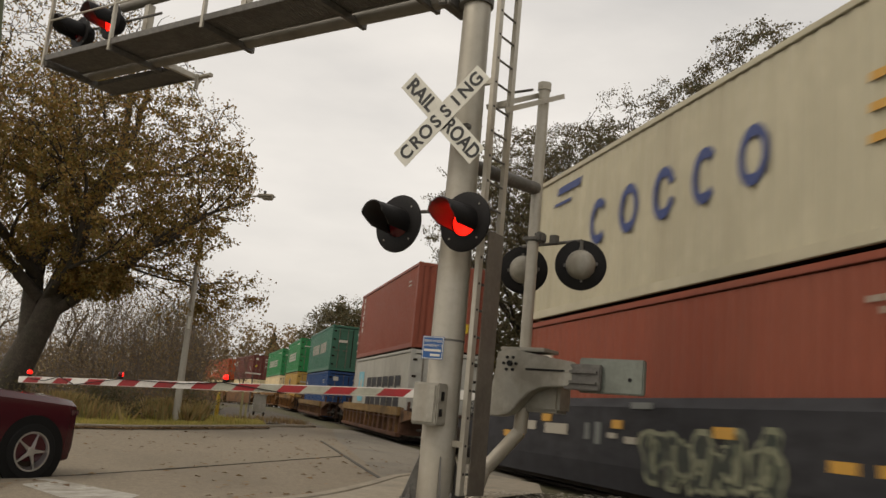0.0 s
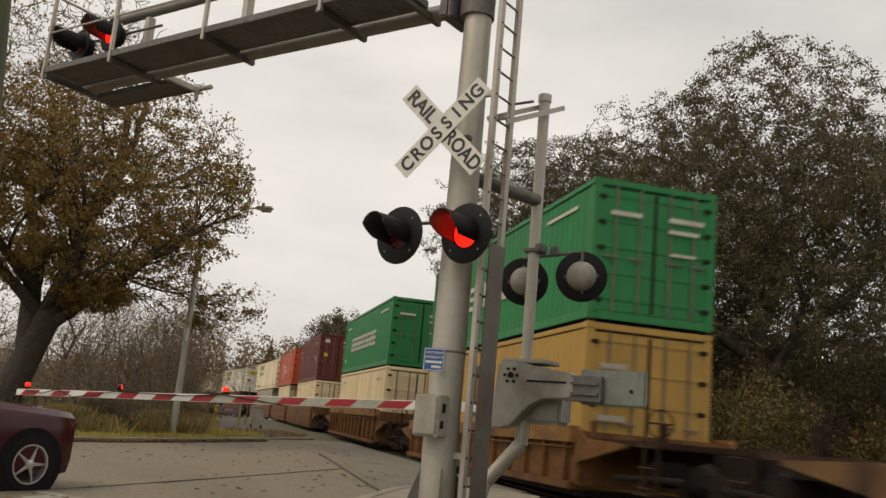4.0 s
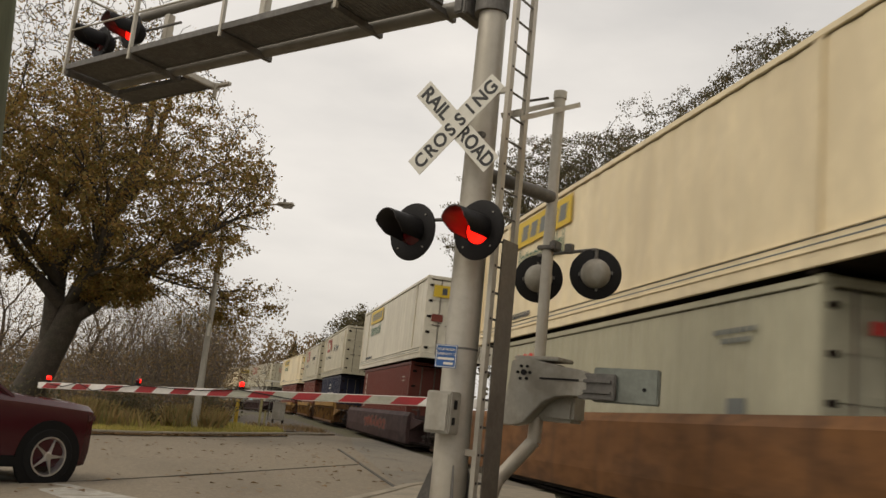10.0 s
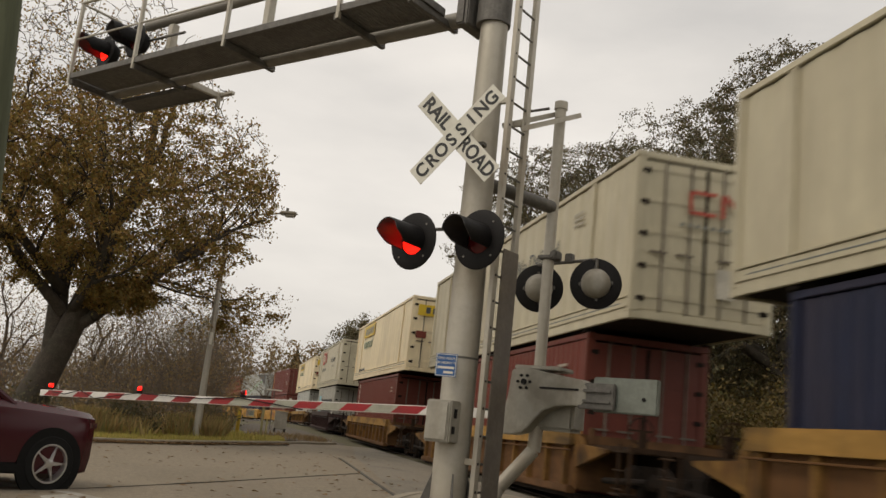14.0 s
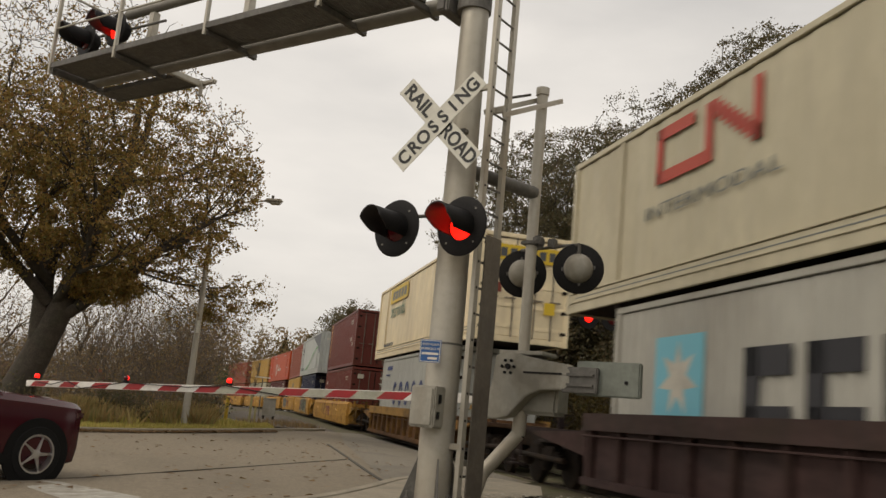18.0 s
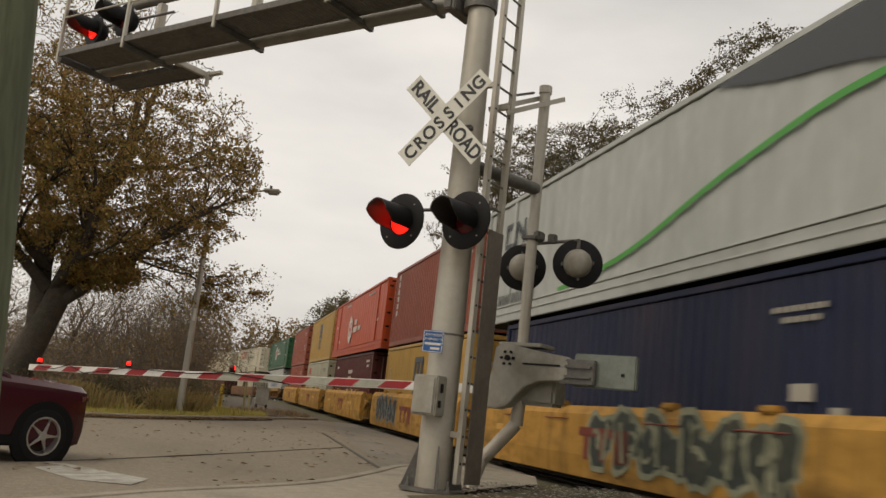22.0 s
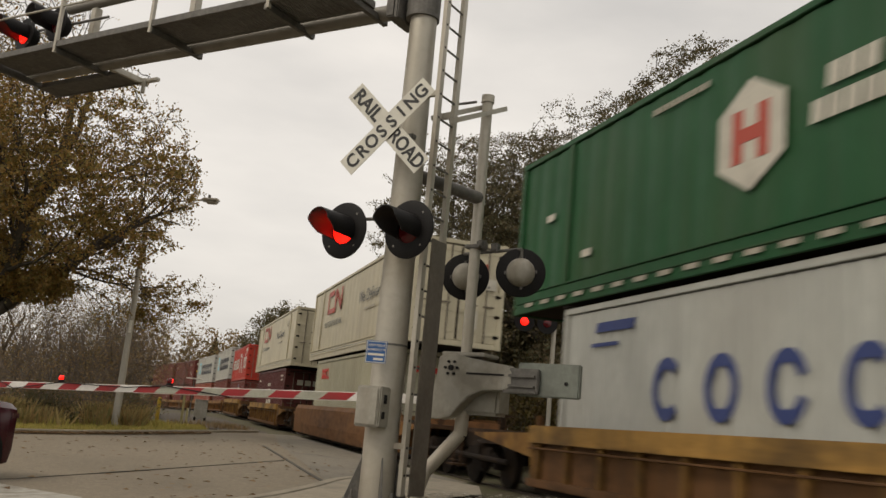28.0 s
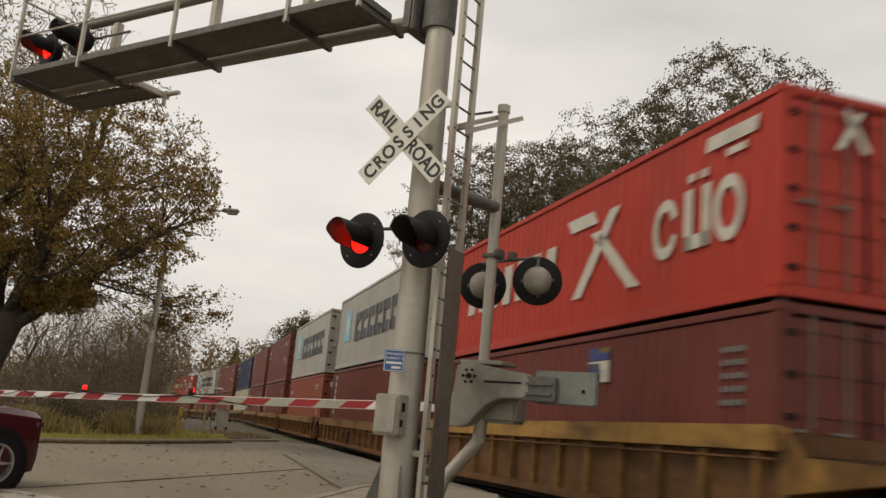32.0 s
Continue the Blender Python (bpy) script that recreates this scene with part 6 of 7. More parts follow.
# the large maple beyond the road, thinning at the top
tree("large maple with thinning brown and gold autumn leaves", -5.35, 30.0,
     [((-0.42, 0, 0), (-0.30, 0, 0.5), 0.66, 0.52), ((-0.30, 0, 0.5), (0.1, 0.1, 1.7), 0.52, 0.45), ((0.1, 0.1, 1.7), (0.62, 0.1, 3.3), 0.45, 0.38), ((0.62, 0.1, 3.3), (0.95, 0.1, 4.6), 0.38, 0.30), ((0.22, 0.1, 2.2), (-0.02, 0.4, 4.6), 0.34, 0.27)],
     [((0.95, 0.1, 4.6), (0.25, -0.1, 1), 4.2, 0.36, 6, 0.55), ((-0.02, 0.4, 4.6), (-0.25, 0.1, 1), 4.0, 0.29, 6, 0.55), ((0.5, 0.1, 3.0), (0.95, -0.2, 0.75), 3.6, 0.24, 5, 0.55),
      ((0.3, 0.1, 3.6), (-1.0, -0.1, 0.55), 3.8, 0.24, 5, 0.55), ((0.55, 0.0, 3.4), (0.9, 0.3, 0.75), 3.2, 0.14, 5, 0.5), ((0.2, 0.2, 4.2), (-0.6, -0.6, 0.7), 3.4, 0.18, 5, 0.55), ((0.5, 0.0, 3.6), (0.5, -0.7, 0.6), 3.2, 0.16, 5, 0.5), ((0.2, 0.2, 4.4), (0.1, 0.9, 0.8), 3.2, 0.16, 5, 0.5)],
     106000, 0.078, MAPLE_LEAF, 11, scatter=0.12, eggs=(((0.7, 0, 7.9), (5.6, 5.4, 4.0), 0.70), ((-0.5, 0, 10.8), (3.9, 4.2, 4.6), 0.26), ((1.9, -0.6, 4.2), (1.1, 0.9, 0.6), 0.04)), thin=0.92, power=1.0, twigs=5600, thick=0.012, clumping=1.3)
# trees behind the train
for x, y, s, seed, n in ((17.4, 26.5, 1.03, 21, 160000), (13.4, 36.0, 0.95, 22, 120000), (15.7, 32.0, 0.98, 27, 80000), (25.5, 28.0, 1.0, 23, 80000), (21.5, 38.0, 1.1, 26, 45000)):
    tree("spreading tree with thin olive-brown autumn leaves", x, y,
         [((0, 0, 0), (0.15, 0, 2.4 * s), 0.42 * s, 0.34 * s), ((0.15, 0, 2.4 * s), (0.0, 0.1, 4.4 * s), 0.34 * s, 0.28 * s)],
         [((0.0, 0.1, 4.4 * s), (0.15, 0, 1), 4.2 * s, 0.26 * s, 6, 0.6), ((0.1, 0, 3.8 * s), (-0.8, -0.1, 0.8), 4.2 * s, 0.20 * s, 6, 0.6), ((0.1, 0, 3.6 * s), (0.85, 0, 0.7), 4.2 * s, 0.20 * s, 6, 0.6), ((0.1, 0, 3.2 * s), (-0.2, -0.9, 0.6), 3.4 * s, 0.16 * s, 5, 0.6), ((0.1, 0, 4.0 * s), (0.1, 0.9, 0.7), 3.4 * s, 0.16 * s, 5, 0.6)],
         n, 0.072, DARK_LEAF, seed, group="trees behind the track", scatter=0.12, eggs=(((0.4 * s, 0, 8.9 * s), (5.7 * s, 5.4 * s, 5.8 * s), 1.0),), thin=0.2, twigs=n // 38, thick=0.012, clumping=0.9)


def thicket(label, x0, x1, y0, y1, count, height, seed, leaves, material, base=None, name="thicket", twig=HAZE_TWIG, leaf=0.12):
    """Many thin stems from the ground, forking, with a few leaves: brush that nobody could count."""
    rng = np.random.default_rng(seed)
    limbs, tips = [], []
    for _ in range(count):
        x, y = rng.uniform(x0, x1), rng.uniform(y0, y1)
        z = ground_z(x, y) - 0.1
        hgt = height * rng.uniform(0.45, 1.1)
        grow(rng, (x, y, z), (rng.normal(0, 0.22), rng.normal(0, 0.22), 1), hgt * 0.42, 0.012 + 0.007 * hgt, 4 if hgt > 2.5 else 3, limbs, tips, 0.55, 0.1, (2, 4), 0.72, 0.14)
    me = prisms(limbs, 3)
    me.materials.append(twig)
    root = tagged(part(name, me, None), label, "brush", kind="stuff")
    if leaves:
        pick = rng.integers(0, len(tips), leaves)
        lm = leaf_cloud([tips[i] + Vector(rng.normal(0, 0.25, 3)) for i in pick], leaf, rng)
        lm.materials.append(material)
        tagged(part("brush_leaves", lm, None, root), kind="stuff")
    return root


thicket("bare grey-brown brush behind the grass verge", -10, -0.8, 37, 48, 150, 3.0, 31, 4500, WEED, leaf=0.07)
thicket("taller bare brush at the wood's edge", -26, -6.0, 46, 64, 110, 3.8, 32, 4000, WEED, leaf=0.08)
thicket("tall brown bushes behind the lamp", -6.0, 0.0, 46, 60, 120, 6.6, 39, 12000, WEED, leaf=0.08)
thicket("low brown weeds and scrub on the verge", -11, -0.2, 33, 38, 120, 1.3, 33, 7000, WEED, leaf=0.08)
thicket("shrubs with yellowing leaves behind the track", 10.8, 30, 22, 30, 80, 3.2, 34, 40000, SHRUB_LEAF, leaf=0.09)
thicket("dense dark undergrowth behind the track", 11.5, 34, 27, 36, 70, 5.0, 35, 30000, DARK_LEAF, leaf=0.12)


for x, y, r, hgt, seed, label in ((-2.75, 30.9, 0.55, 1.5, 91, "dark green shrub on the verge"), (-0.25, 36.3, 0.6, 1.6, 92, "dark green shrub by the street lamp"), (-5.6, 29.6, 0.5, 1.2, 93, "dark green shrub on the verge")):
    thicket(label, x - r, x + r, y - r, y + r, 16, hgt, seed, 2600, DARK_LEAF, name="shrub", leaf=0.07)


def woodland(label, x0, x1, y0, y1, top, count, leaf, material, seed):
    """The closed wall of a wood: clumps of leaves from the ground up to a ragged top."""
    rng = np.random.default_rng(seed)
    pts = []
    while len(pts) < count:
        x, y = rng.uniform(x0, x1), rng.uniform(y0, y1)
        z = top * 1.25 * rng.random()
        if z < top * (1 + 0.7 * noise.noise((x * 0.3, y * 0.3, 1.0))) and noise.noise((x * 0.8, y * 0.8, z * 0.8)) > -0.35:
            pts.append(Vector((x, y, ground_z(x, y) + z)))
    me = leaf_cloud(pts, leaf, rng)
    me.materials.append(material)
    return tagged(part("woodland", me, None), label, "woods", kind="stuff")


woodland("closed dark olive wood behind the trees", 13, 46, 36, 46, 6.5, 60000, 0.26, DARK_LEAF, 38)
woodland("far brown wood beyond the bend of the track", -8, 40, 172, 190, 13.0, 26000, 0.45, WEED, 41)
woodland("shaded undergrowth under the trees behind the track", 14, 44, 30.5, 35, 5.2, 50000, 0.17, DARK_LEAF, 40)
thicket("scrub along the bend of the track", -16.0, 1.2, 66, 105, 170, 6.0, 36, 14000, WEED, leaf=0.16)
thicket("scrub on the outside of the track", 11.5, 17, 40, 150, 80, 5.0, 37, 6000, SHRUB_LEAF, leaf=0.16)
# far trees
for x, y, hgt, seed, n, m_, label in ((-2.2, 61, 7.4, 41, 9000, HAZE_LEAF, "far tree with thin olive leaves"), (-7.5, 54, 9, 42, 1500, SHRUB_LEAF, "bare grey-brown tree far beyond the road"), (-13, 58, 10, 43, 1800, WEED, "bare grey-brown tree far beyond the road"), (-19, 52, 9, 44, 1500, WEED, "bare grey-brown tree far beyond the road"),
                                   (4.8, 120, 8.5, 45, 800, WEED, "bare grey-brown tree far beyond the road"), (-4.0, 105, 8, 46, 1200, WEED, "bare grey-brown tree far beyond the road"), (18.0, 130, 16.3, 47, 9000, DARK_LEAF, "dense dark tree beyond the train"), (27, 140, 16, 48, 5000, DARK_LEAF, "dense dark tree beyond the train"), (13.0, 150, 10, 49, 2500, WEED, "bare grey-brown tree far beyond the road"), (9.5, 165, 9.5, 50, 2500, WEED, "bare grey-brown tree far beyond the road"), (-26, 48, 10, 51, 1500, WEED, "bare grey-brown tree far beyond the road"), (5.5, 190, 11, 52, 2500, WEED, "bare grey-brown tree far beyond the road"), (-6, 150, 10, 55, 2500, WEED, "bare grey-brown tree far beyond the road")):
    s = hgt / 10
    tree(label, x, y, [((0, 0, 0), (0.1 * s, 0, 2.2 * s), 0.24 * s, 0.18 * s)], [((0.1 * s, 0, 2.2 * s), (0.1, 0, 1), 2.7 * s, 0.15 * s, 5, 0.5), ((0.1 * s, 0, 2.0 * s), (-0.6, 0.1, 0.9), 2.5 * s, 0.11 * s, 5, 0.5), ((0.1 * s, 0, 2.0 * s), (0.6, -0.1, 0.9), 2.5 * s, 0.11 * s, 5, 0.5), ((0.1 * s, 0, 1.9 * s), (0, -0.7, 0.9), 2.3 * s, 0.1 * s, 5, 0.5)], n * (5 if m_ is DARK_LEAF else 1), 0.15 * s if m_ is DARK_LEAF else 0.11 * s, m_, seed, group="far trees", scatter=0.25 * s, twig=HAZE_TWIG, eggs=(((0, 0, 5.6 * s), (3.6 * s, 3.6 * s, 4.5 * s), 1.0),), thin=0.3, twigs=1000, thick=0.0065 * s)
# a pine over the bend
rng = np.random.default_rng(60)
pine = thing("pine_tree", "dark pine beyond the bend of the track", "tree", "far trees", pose(12.7, 190, 0))
pt = prisms([(Vector((0, 0, 0)), Vector((0, 0, 15)), 0.3, 0.05)], 8)
pt.materials.append(BARK)
part("trunk", pt, None, pine)
pts = []
for k in range(9000):
    z = rng.uniform(5, 15.6)
    r = (16 - z) * 0.42 * (0.8 + 0.2 * math.sin(z * 5.2)) * math.sqrt(rng.random())
    a = rng.uniform(0, 2 * math.pi)
    pts.append(Vector((r * math.cos(a), r * math.sin(a), z - 0.12 * r)))
pm = leaf_cloud(pts, 0.42, rng)
pm.materials.append(PINE_LEAF)
tagged(part("crown", pm, None, pine), kind="stuff")


def blades(label, outline, count, size, material, seed, name="grass", upright=True):
    """Grass blades or fallen leaves strewn over boxes x0, x1, y0, y1 (weights by area)."""
    rng = np.random.default_rng(seed)
    verts, faces = [], []
    for _ in range(count):
        x0, x1, y0, y1, skew = outline[int(rng.integers(0, len(outline)))]
        u, v = rng.random(), rng.random()
        x, y = x0 + (x1 - x0) * u, y0 + (y1 - y0) * v + skew * u
        z = ground_z(x, y)
        a = rng.uniform(0, 2 * math.pi)
        s = size * rng.uniform(0.5, 1.4)
        n = len(verts)
        if upright:
            w = s * 0.10
            verts += [(x - w * math.cos(a), y - w * math.sin(a), z - 0.05), (x + w * math.cos(a), y + w * math.sin(a), z - 0.05), (x + s * 0.3 * rng.normal(), y + s * 0.3 * rng.normal(), z + s)]
            faces.append((n, n + 1, n + 2))
        else:
            c, d = s * math.cos(a), s * math.sin(a)
            t = rng.uniform(-0.35, 0.35) * s
            verts += [(x - c, y - d, z + 0.022), (x + d * 0.7, y - c * 0.7, z + 0.026 + abs(t)), (x + c, y + d, z + 0.024), (x - d * 0.7, y + c * 0.7, z + 0.026 + abs(t) * 0.3)]
            faces.append((n, n + 1, n + 2, n + 3))
    me = bpy.data.meshes.new("blades")
    me.from_pydata(verts, [], faces)
    me.materials.append(material)
    return tagged(part(name, me, None), label, "grass" if upright else "fallen leaves", kind="stuff")


VERGE = [(-3.2, 2.4, 26.4, 30.2, 7.0), (-12.0, -3.2, 16.2, 21.0, 10.2)]
blades("yellow-green autumn grass along the kerb", VERGE, 40000, 0.13, GRASS, 71)
tuft_rng = random.Random(9)
TUFTS = []
for k in range(70):
    u = tuft_rng.random()
    x, r = -11.5 + 12.8 * u, tuft_rng.uniform(0.15, 0.55)
    y = 19.0 + 13.2 * u + tuft_rng.uniform(0.6, 3.4)
    TUFTS.append((x - r, x + r, y - r, y + r, 0.0))
blades("tufts of long golden grass on the verge", TUFTS, 9000, 0.26, GRASS, 76)
blades("tufts of brown seeding weeds on the verge", TUFTS[::2], 5000, 0.50, GOLD_WEED, 79, "tall_weeds")
MOUNDS = [(x - r, x + r, y - r, y + r, 0.0) for x, y, r in ((-3.45, 30.3, 0.42), (-3.9, 29.7, 0.3), (-1.25, 33.0, 0.4), (-0.75, 34.4, 0.35), (-0.1, 35.3, 0.4), (-6.4, 27.6, 0.5))]
blades("rounded mounds of long golden grass on the verge", MOUNDS, 5200, 0.62, GOLD_WEED, 80, "tall_grass")
blades("sparse weeds on the gravel by the track", [(1.2, 4.6, 36.5, 42, 1.0)], 900, 0.18, WEED, 77)
blades("tall brown weeds behind the grass", [(-4.5, 0.2, 30.5, 36.0, 4.5), (-14.0, -4.5, 21.0, 28.0, 10.0)], 9000, 0.36, GOLD_WEED, 72, "tall_weeds")
blades("brown leaves blown along the far kerb", [(-3.2, 2.4, 24.4, 25.5, 7.0), (-8.0, -3.2, 17.6, 19.4, 6.5)], 5000, 0.085, FALLEN, 73, "fallen_leaves", False)
blades("scattered fallen leaves on the road", [(-4, 4.5, 11, 26, 2.0)], 420, 0.05, FALLEN, 74, "fallen_leaves", False)
blades("fallen leaves on the signal island", [(0.3, 4.6, 8.6, 11.2, 2.4)], 260, 0.045, FALLEN, 75, "fallen_leaves", False)
blades("small pale stones in the dirt beside the signal", [(3.0, 6.0, 9.4, 11.6, 0.8)], 900, 0.03, leaf_mat("pale_stones", [(0.3, 0.27, 0.22), (0.42, 0.39, 0.33), (0.16, 0.14, 0.11)]), 78, "stones", False).location.z = 0.1


# ---- street things ----
def wooden_pole():
    root = thing("utility_pole", "weathered greenish wooden utility pole close to the camera", "pole", at=pose(-1.045, 5.0, ground_z(-1.045, 5.0) - 0.1, 0, -4.9, 0))
    bm = lathe([(0.175, 0.0), (0.17, 2.0), (0.162, 5.0), (0.15, 9.0), (0.0, 9.02)], 40)
    for v in bm.verts:
        k = 1 + 0.02 * noise.noise((v.co.x * 9, v.co.y * 9, v.co.z * 0.8))
        v.co.x *= k
        v.co.y *= k
    part("shaft", bm, POLE_WOOD, root, smooth=60)
    return root


def street_lamp(x, y):
    z = ground_z(x, y)
    root = thing("street_lamp", "grey metal street lamp with a cobra head", "street lamp", at=pose(x, y, z - 0.05))
    H = STREET_LAMP_TOP - z
    part("pole", lathe([(0.13, 0.0), (0.125, 0.4), (0.10, 3.0), (0.075, H - 0.6), (0.05, H - 0.5)], 16), GALV, root, smooth=50)
    part("bracket_arm", joined(tube((0, 0, H - 0.6), (0.45, -0.2, H - 0.12), 0.035, sides=10), tube((0.45, -0.2, H - 0.12), (1.7, -0.75, H + 0.05), 0.032, sides=10)), GALV, root)
    head = part("lamp_head", place(joined(box(0.62, 0.26, 0.13, (0, 0, 0), 0.05), box(0.36, 0.22, 0.08, (0.06, 0, -0.09), 0.03)), Matrix.Translation((1.95, -0.86, H + 0.06)) @ Matrix.Rotation(radians(-24), 4, "Z")), GALV, root)
    part("photo_cell", tube((1.9, -0.84, H + 0.1), (1.9, -0.84, H + 0.24), 0.05, sides=10), GALV_DARK, head)
    part("number_plate", joined(box(0.10, 0.02, 0.42, (0.0, -0.10, 3.4), 0.003)), WHITE, root)
    return root


STREET_LAMP_TOP = 8.15
street_lamp(-0.62, 32.2)
wooden_pole()
b = thing("bollard", "yellow steel bollard beside the track", "bollard", at=pose(0.75, 37.0, ground_z(0.75, 37.0)))
part("post", joined(tube((0, 0, -0.1), (0, 0, 1.02), 0.075, sides=14), lathe([(0.075, 1.02), (0.05, 1.06), (0.0, 1.075)], 14)), YELLOW, b, smooth=50)
b = thing("marker_post", "thin pale marker post with a square reflector", "post", at=pose(1.65, 37.0, ground_z(1.65, 37.0)))
part("post", box(0.09, 0.05, 1.35, (0, 0, 0.62), 0.006), mat("pale_yellow_post", (0.34, 0.30, 0.14), 0.6, 0, None, 0.2, 20), b)
b = thing("marker_post", "short pale marker post", "post", at=pose(1.95, 39.5, ground_z(1.95, 39.5)))
part("post", box(0.08, 0.05, 0.75, (0, 0, 0.32), 0.006), bpy.data.materials["pale_yellow_post"], b)
b = thing("track_marker", "thin post with a white crossbar beside the track", "post", at=pose(2.67, 52.0, ground_z(2.67, 52.0)))
part("post", box(0.06, 0.06, 2.1, (0, 0, 1.0), 0.004), GALV_DARK, b)
part("crossbar", box(0.84, 0.04, 0.07, (0, -0.05, 2.1), 0.006), WHITE, b)
b = thing("equipment_cabinet", "small grey trackside equipment cabinet on legs", "cabinet", at=pose(2.92, 47.0, 0.70))
part("body", box(0.60, 0.5, 0.84, (0, 0, 0.50), 0.02), CAST, b)
part("lid", box(0.66, 0.56, 0.05, (0, 0, 0.945), 0.015), CAST, b)
for sx in (-0.24, 0.24):
    part("leg", box(0.08, 0.5, 0.9, (sx, 0, -0.32)), DARK_IRON, b)
for x, y in ((-3.0, 34.5), (-7.2, 30.0)):
    b = thing("fence_post", "thin weathered steel fence post in the weeds", "post", "fence posts", pose(x, y, ground_z(x, y)))
    part("post", box(0.05, 0.05, 1.9, (0, 0, 0.85), 0.004), GALV_DARK, b)

# parked car at the stop line
def estate_car():
    turn = math.degrees(math.atan2(-0.72, 0.694))  # nose along local +y
    root = thing("car", "dark red sport utility car waiting at the crossing", "car", at=pose(-2.62, 13.98, ground_z(-2.4, 13.9) - 0.01, 0, 0, turn))
    # local: +y forward, +x to the car's right side; front axle at y = 0
    stations = [
        # y, half width, sill z, waist z, top z, roof half width
        (0.76, 0.60, 0.44, 0.88, 0.97, 0.46), (0.745, 0.77, 0.33, 0.955, 1.045, 0.62), (0.67, 0.90, 0.27, 0.98, 1.075, 0.75), (0.54, 0.955, 0.25, 0.99, 1.09, 0.82), (0.34, 0.98, 0.24, 1.0, 1.10, 0.85), (0.0, 0.985, 0.24, 1.02, 1.115, 0.86), (-0.45, 0.99, 0.24, 1.04, 1.145, 0.87), (-0.78, 0.99, 0.24, 1.05, 1.18, 0.86),
    ]
    bm = bmesh.new()
    rows = []
    for y, hw, s, w, t, rw in stations:
        prof = [(-hw * 0.94, s), (-hw, s + 0.18), (-hw, w - 0.10), (-hw * 0.975, w), (-rw, t - 0.02), (-rw * 0.5, t + 0.012), (0, t + 0.015), (rw * 0.5, t + 0.012), (rw, t - 0.02), (hw * 0.975, w), (hw, w - 0.10), (hw, s + 0.18), (hw * 0.94, s)]
        rows.append([bm.verts.new((x, y, z)) for x, z in prof])
    for y, hw, s in ((-2.0, 0.99, 0.24), (-3.3, 0.985, 0.26), (-3.85, 0.93, 0.34), (-3.98, 0.85, 0.42)):
        w, t, rw = (1.05, 1.10, 0.9)
        prof = [(-hw * 0.94, s), (-hw, s + 0.18), (-hw, w - 0.10), (-hw * 0.975, w), (-rw, t - 0.02), (-rw * 0.5, t), (0, t), (rw * 0.5, t), (rw, t - 0.02), (hw * 0.975, w), (hw, w - 0.10), (hw, s + 0.18), (hw * 0.94, s)]
        rows.append([bm.verts.new((x, y, z)) for x, z in prof])
    for a, c in zip(rows, rows[1:]):
        for k in range(12):
            bm.faces.new((a[k], c[k], c[k + 1], a[k + 1]))
        bm.faces.new((a[12], c[12], c[0], a[0]))
    bm.faces.new(rows[0]), bm.faces.new(rows[-1][::-1])
    bmesh.ops.recalc_face_normals(bm, faces=bm.faces)
    bmesh.ops.subdivide_edges(bm, edges=[e for e in bm.edges if e.calc_length() > 0.5], cuts=1)
    body = part("body", bm, CAR_PAINT, root, smooth=28)
    # cabin
    bm = bmesh.new()
    low = [bm.verts.new((sx * 0.88, y, 1.06)) for sx in (-1, 1) for y in (-0.55, -3.9)]
    top = [bm.verts.new((sx * 0.69, y, z)) for sx in (-1, 1) for y, z in ((-1.55, 1.70), (-3.5, 1.73))]
    for f in ((low[0], low[2], top[2], top[0]), (low[1], top[1], top[3], low[3]), (low[0], top[0], top[1], low[1]), (low[2], low[3], top[3], top[2])):
        bm.faces.new(f)
    bmesh.ops.recalc_face_normals(bm, faces=bm.faces)
    part("windows", bm, CAR_GLASS, root, "dark tinted glass")
    part("roof", box(1.42, 2.1, 0.07, (0, -2.5, 1.745), 0.03), CAR_PAINT, root)
    for sx in (-1, 1):
        part("pillar", tube((sx * 0.875, -0.57, 1.08), (sx * 0.70, -1.57, 1.72), 0.045, sides=8), CAR_PAINT, root)
        part("wing_mirror", joined(box(0.24, 0.13, 0.17, (sx * 1.06, -1.08, 1.19), 0.05), box(0.12, 0.05, 0.05, (sx * 0.93, -1.08, 1.12))), CAR_PAINT, root)
        part("headlamp", place(box(0.10, 0.30, 0.15, (0, 0, 0), 0.04), Matrix.Translation((sx * 0.855, 0.63, 0.90)) @ Matrix.Rotation(radians(sx * 34), 4, "Z")), CAR_LAMP, body, "dark reddish headlamp")
        part("wheel_arch", lathe([(0.30, -0.02), (0.47, -0.02), (0.47, 0.022), (0.30, 0.022), (0.30, -0.02)], 36, caps=False), CAR_TRIM, body, at=pose(sx * 0.972, 0, 0.37, 0, 90, 0))
        part("wheel_arch", lathe([(0.30, -0.02), (0.47, -0.02), (0.47, 0.022), (0.30, 0.022), (0.30, -0.02)], 36, caps=False), CAR_TRIM, body, at=pose(sx * 0.972, -2.86, 0.37, 0, 90, 0))
        part("lower_trim", box(0.05, 2.1, 0.14, (sx * 0.975, -1.43, 0.30), 0.02), CAR_TRIM, body)
    part("bumper", joined(box(1.56, 0.26, 0.24, (0, 0.63, 0.38), 0.06), box(1.0, 0.08, 0.26, (0, 0.735, 0.70), 0.03)), CAR_TRIM, body)
    part("bonnet_badge", box(0.34, 0.03, 0.02, (0, 0.62, 1.10), 0.006), ALLOY, body)
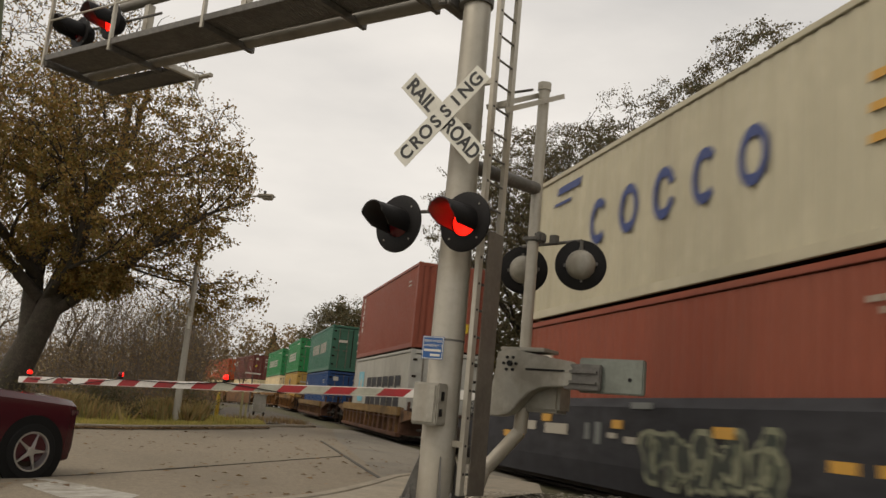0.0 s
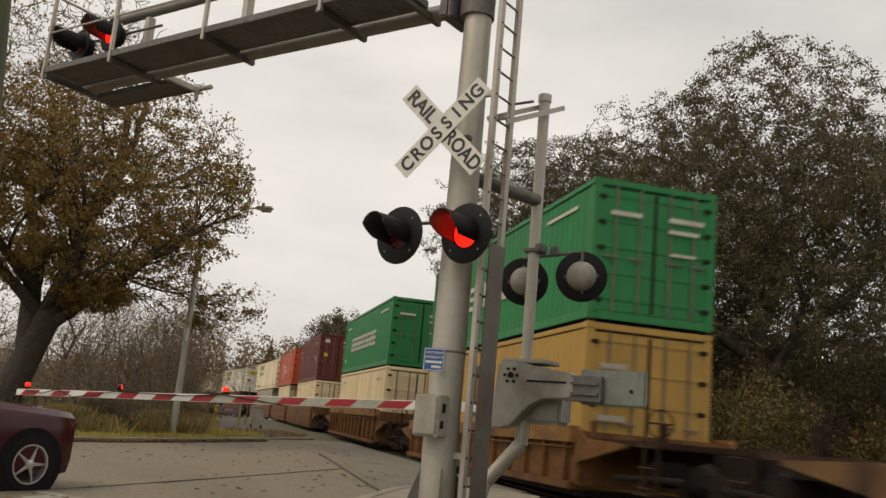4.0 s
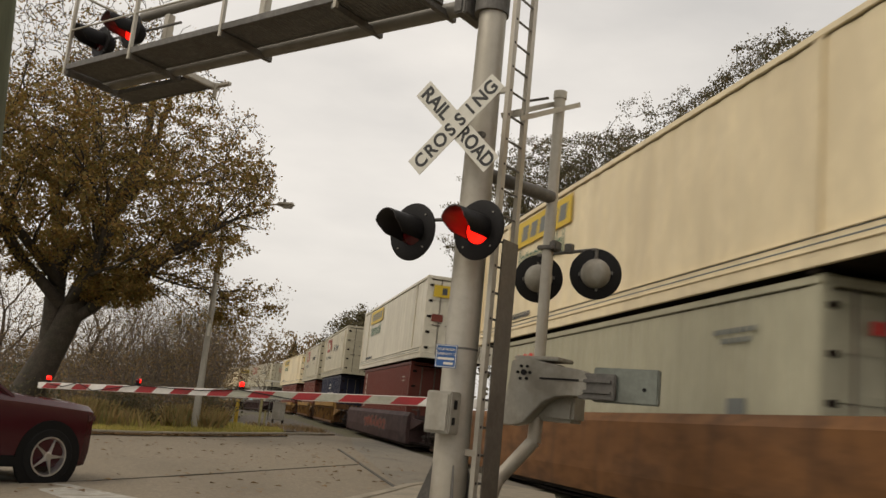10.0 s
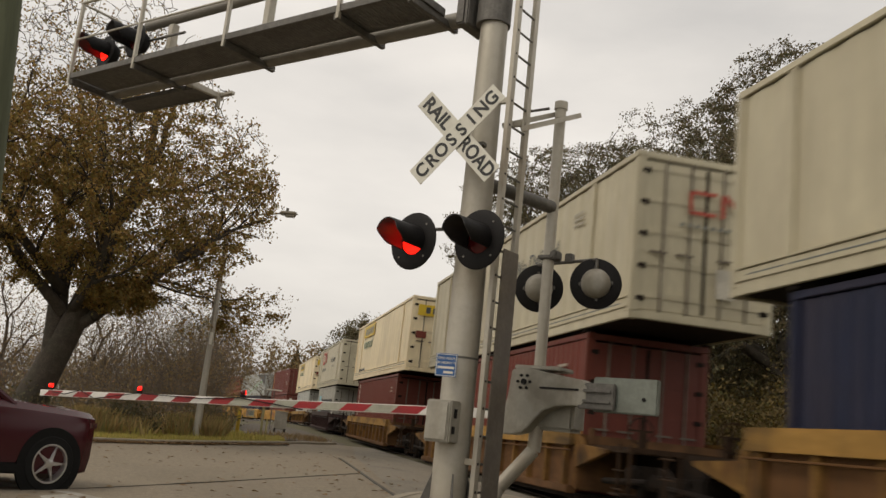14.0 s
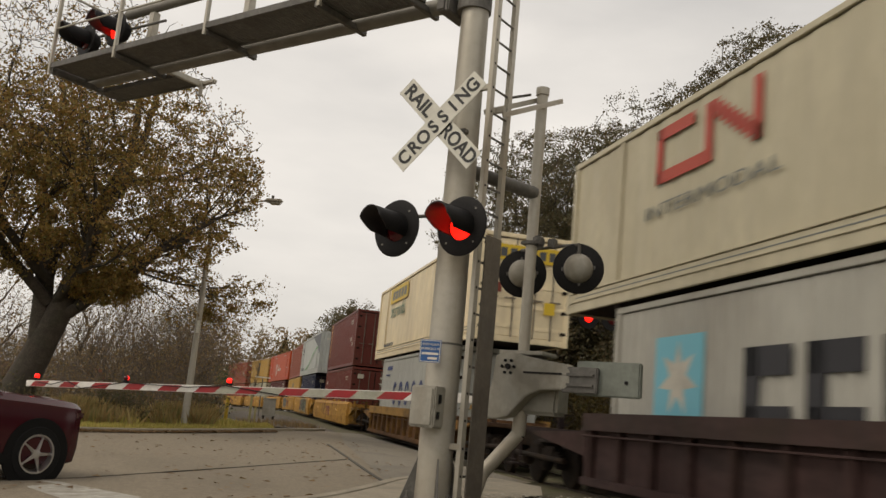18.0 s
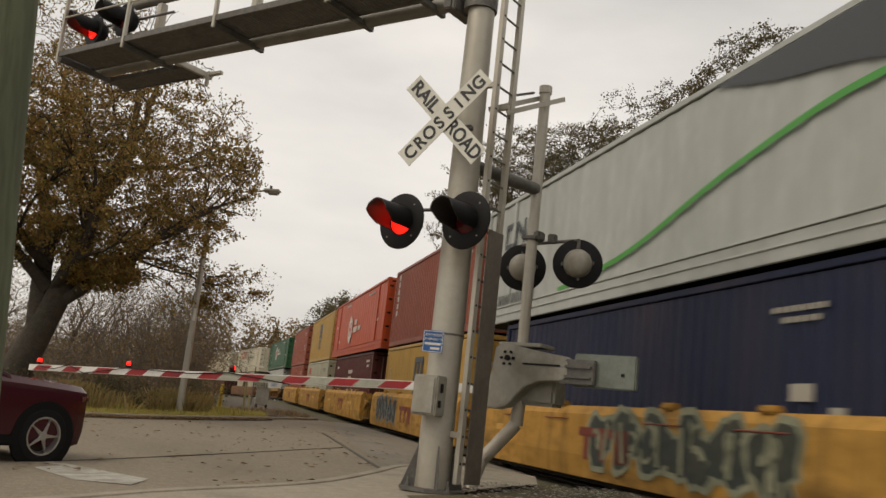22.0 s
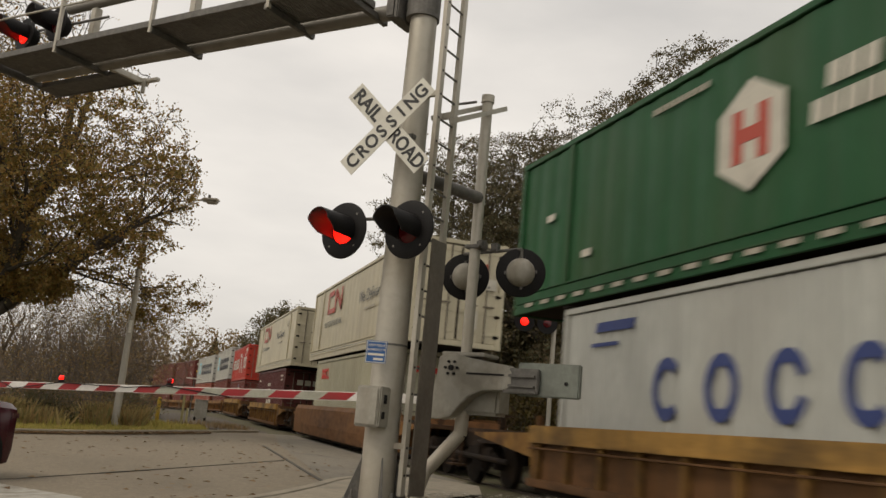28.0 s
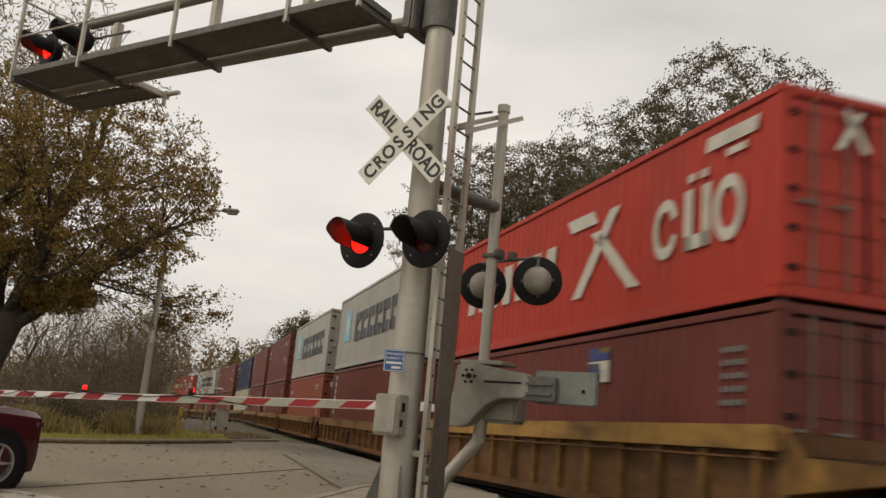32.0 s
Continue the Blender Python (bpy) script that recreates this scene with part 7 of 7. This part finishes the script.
    for sx in (-1, 1):
        for y in (0.0, -2.86):
            wheel = part("wheel", lathe([(0.25, -0.12), (0.345, -0.12), (0.372, -0.09), (0.378, 0.0), (0.372, 0.09), (0.345, 0.12), (0.25, 0.12), (0.24, 0.0), (0.25, -0.12)], 36, caps=False), TYRE, root, "black tyre", smooth=40, at=pose(sx * 0.885, y, 0.372, 0, 90 * sx, 0))
            spokes = [place(box(0.021, 0.205, 0.03, (dx, 0.138, 0.105), 0.006), Matrix.Rotation(2 * math.pi * k / 5, 4, "Z") @ Matrix.Rotation(a, 4, "Z")) for k in range(5) for dx, a in ((0.020, 0.10), (-0.020, -0.10))]
            part("rim", joined(lathe([(0.215, 0.0), (0.256, 0.112), (0.256, 0.128), (0.236, 0.128), (0.205, 0.05), (0.215, 0.0)], 36, caps=False), lathe([(0.06, 0.06), (0.06, 0.115), (0.03, 0.125), (0.0, 0.125)], 16), *spokes), ALLOY, wheel, "bright five-spoke alloy rim", smooth=40)
            part("brake_disc", lathe([(0.0, 0.0), (0.22, 0.0), (0.22, 0.02), (0.0, 0.02)], 24), DARK_IRON, wheel)
    return root


estate_car()
# worn stop line
draped([(-4.9, 15.3), (-4.5, 15.75), (-1.62, 13.25), (-0.40, 11.1), (-0.55, 10.4), (-1.2, 10.9), (-2.2, 13.2)], 0.006, ROAD_PAINT, "road_marking", "worn white stop line on the asphalt", "road marking", 0.6)
# joint between road and crossing surface
part("road_seam", strip(smooth_line([(3.0, 14.1), (3.08, 16.8), (3.2, 20.0), (3.3, 22.6), (3.4, 25.5)]), 0.07, -0.02, 0.016), TAR)
tagged(bpy.data.objects["road_seam"], "dark tar seam between road and crossing", "seam", kind="structure")
part("road_crack", strip(smooth_line([(-4.0, 11.0), (-0.75, 14.6), (0.5, 16.1), (3.1, 19.7)]), 0.035, -0.02, 0.012), TAR)
tagged(bpy.data.objects["road_crack"], "dark filled crack along the road", "crack", kind="structure")
draped([(3.05, 14.45), (6.2, 17.2), (6.25, 38.0), (5.4, 38.0), (4.1, 27.5)], 0.006, APRON, "crossing_surface", "pale concrete crossing surface beside the track", "crossing", 0.8)


# ---- what moves: the train rolls by, towards the camera and past it ----
def run(t):
    """Metres that the train has gone after t seconds."""
    return 14.4 * t + 0.009 * t * t


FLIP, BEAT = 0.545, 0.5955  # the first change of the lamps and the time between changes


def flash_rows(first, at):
    """The added insert, in place of a lamp switching, makes half a turn about its upright axis in a tenth of a second
    at each change.
    """
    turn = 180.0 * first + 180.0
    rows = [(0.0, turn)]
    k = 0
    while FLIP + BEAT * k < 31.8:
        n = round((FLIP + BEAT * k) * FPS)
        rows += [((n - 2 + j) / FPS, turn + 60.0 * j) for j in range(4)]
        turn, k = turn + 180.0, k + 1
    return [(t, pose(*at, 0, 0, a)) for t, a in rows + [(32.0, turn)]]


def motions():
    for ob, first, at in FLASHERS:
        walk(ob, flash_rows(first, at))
    for ob, centre, z in TRAIN:
        walk(ob, [(t, track_pose(centre - run(t), z)) for t in [k * 1.0 for k in range(33)]])


motions()
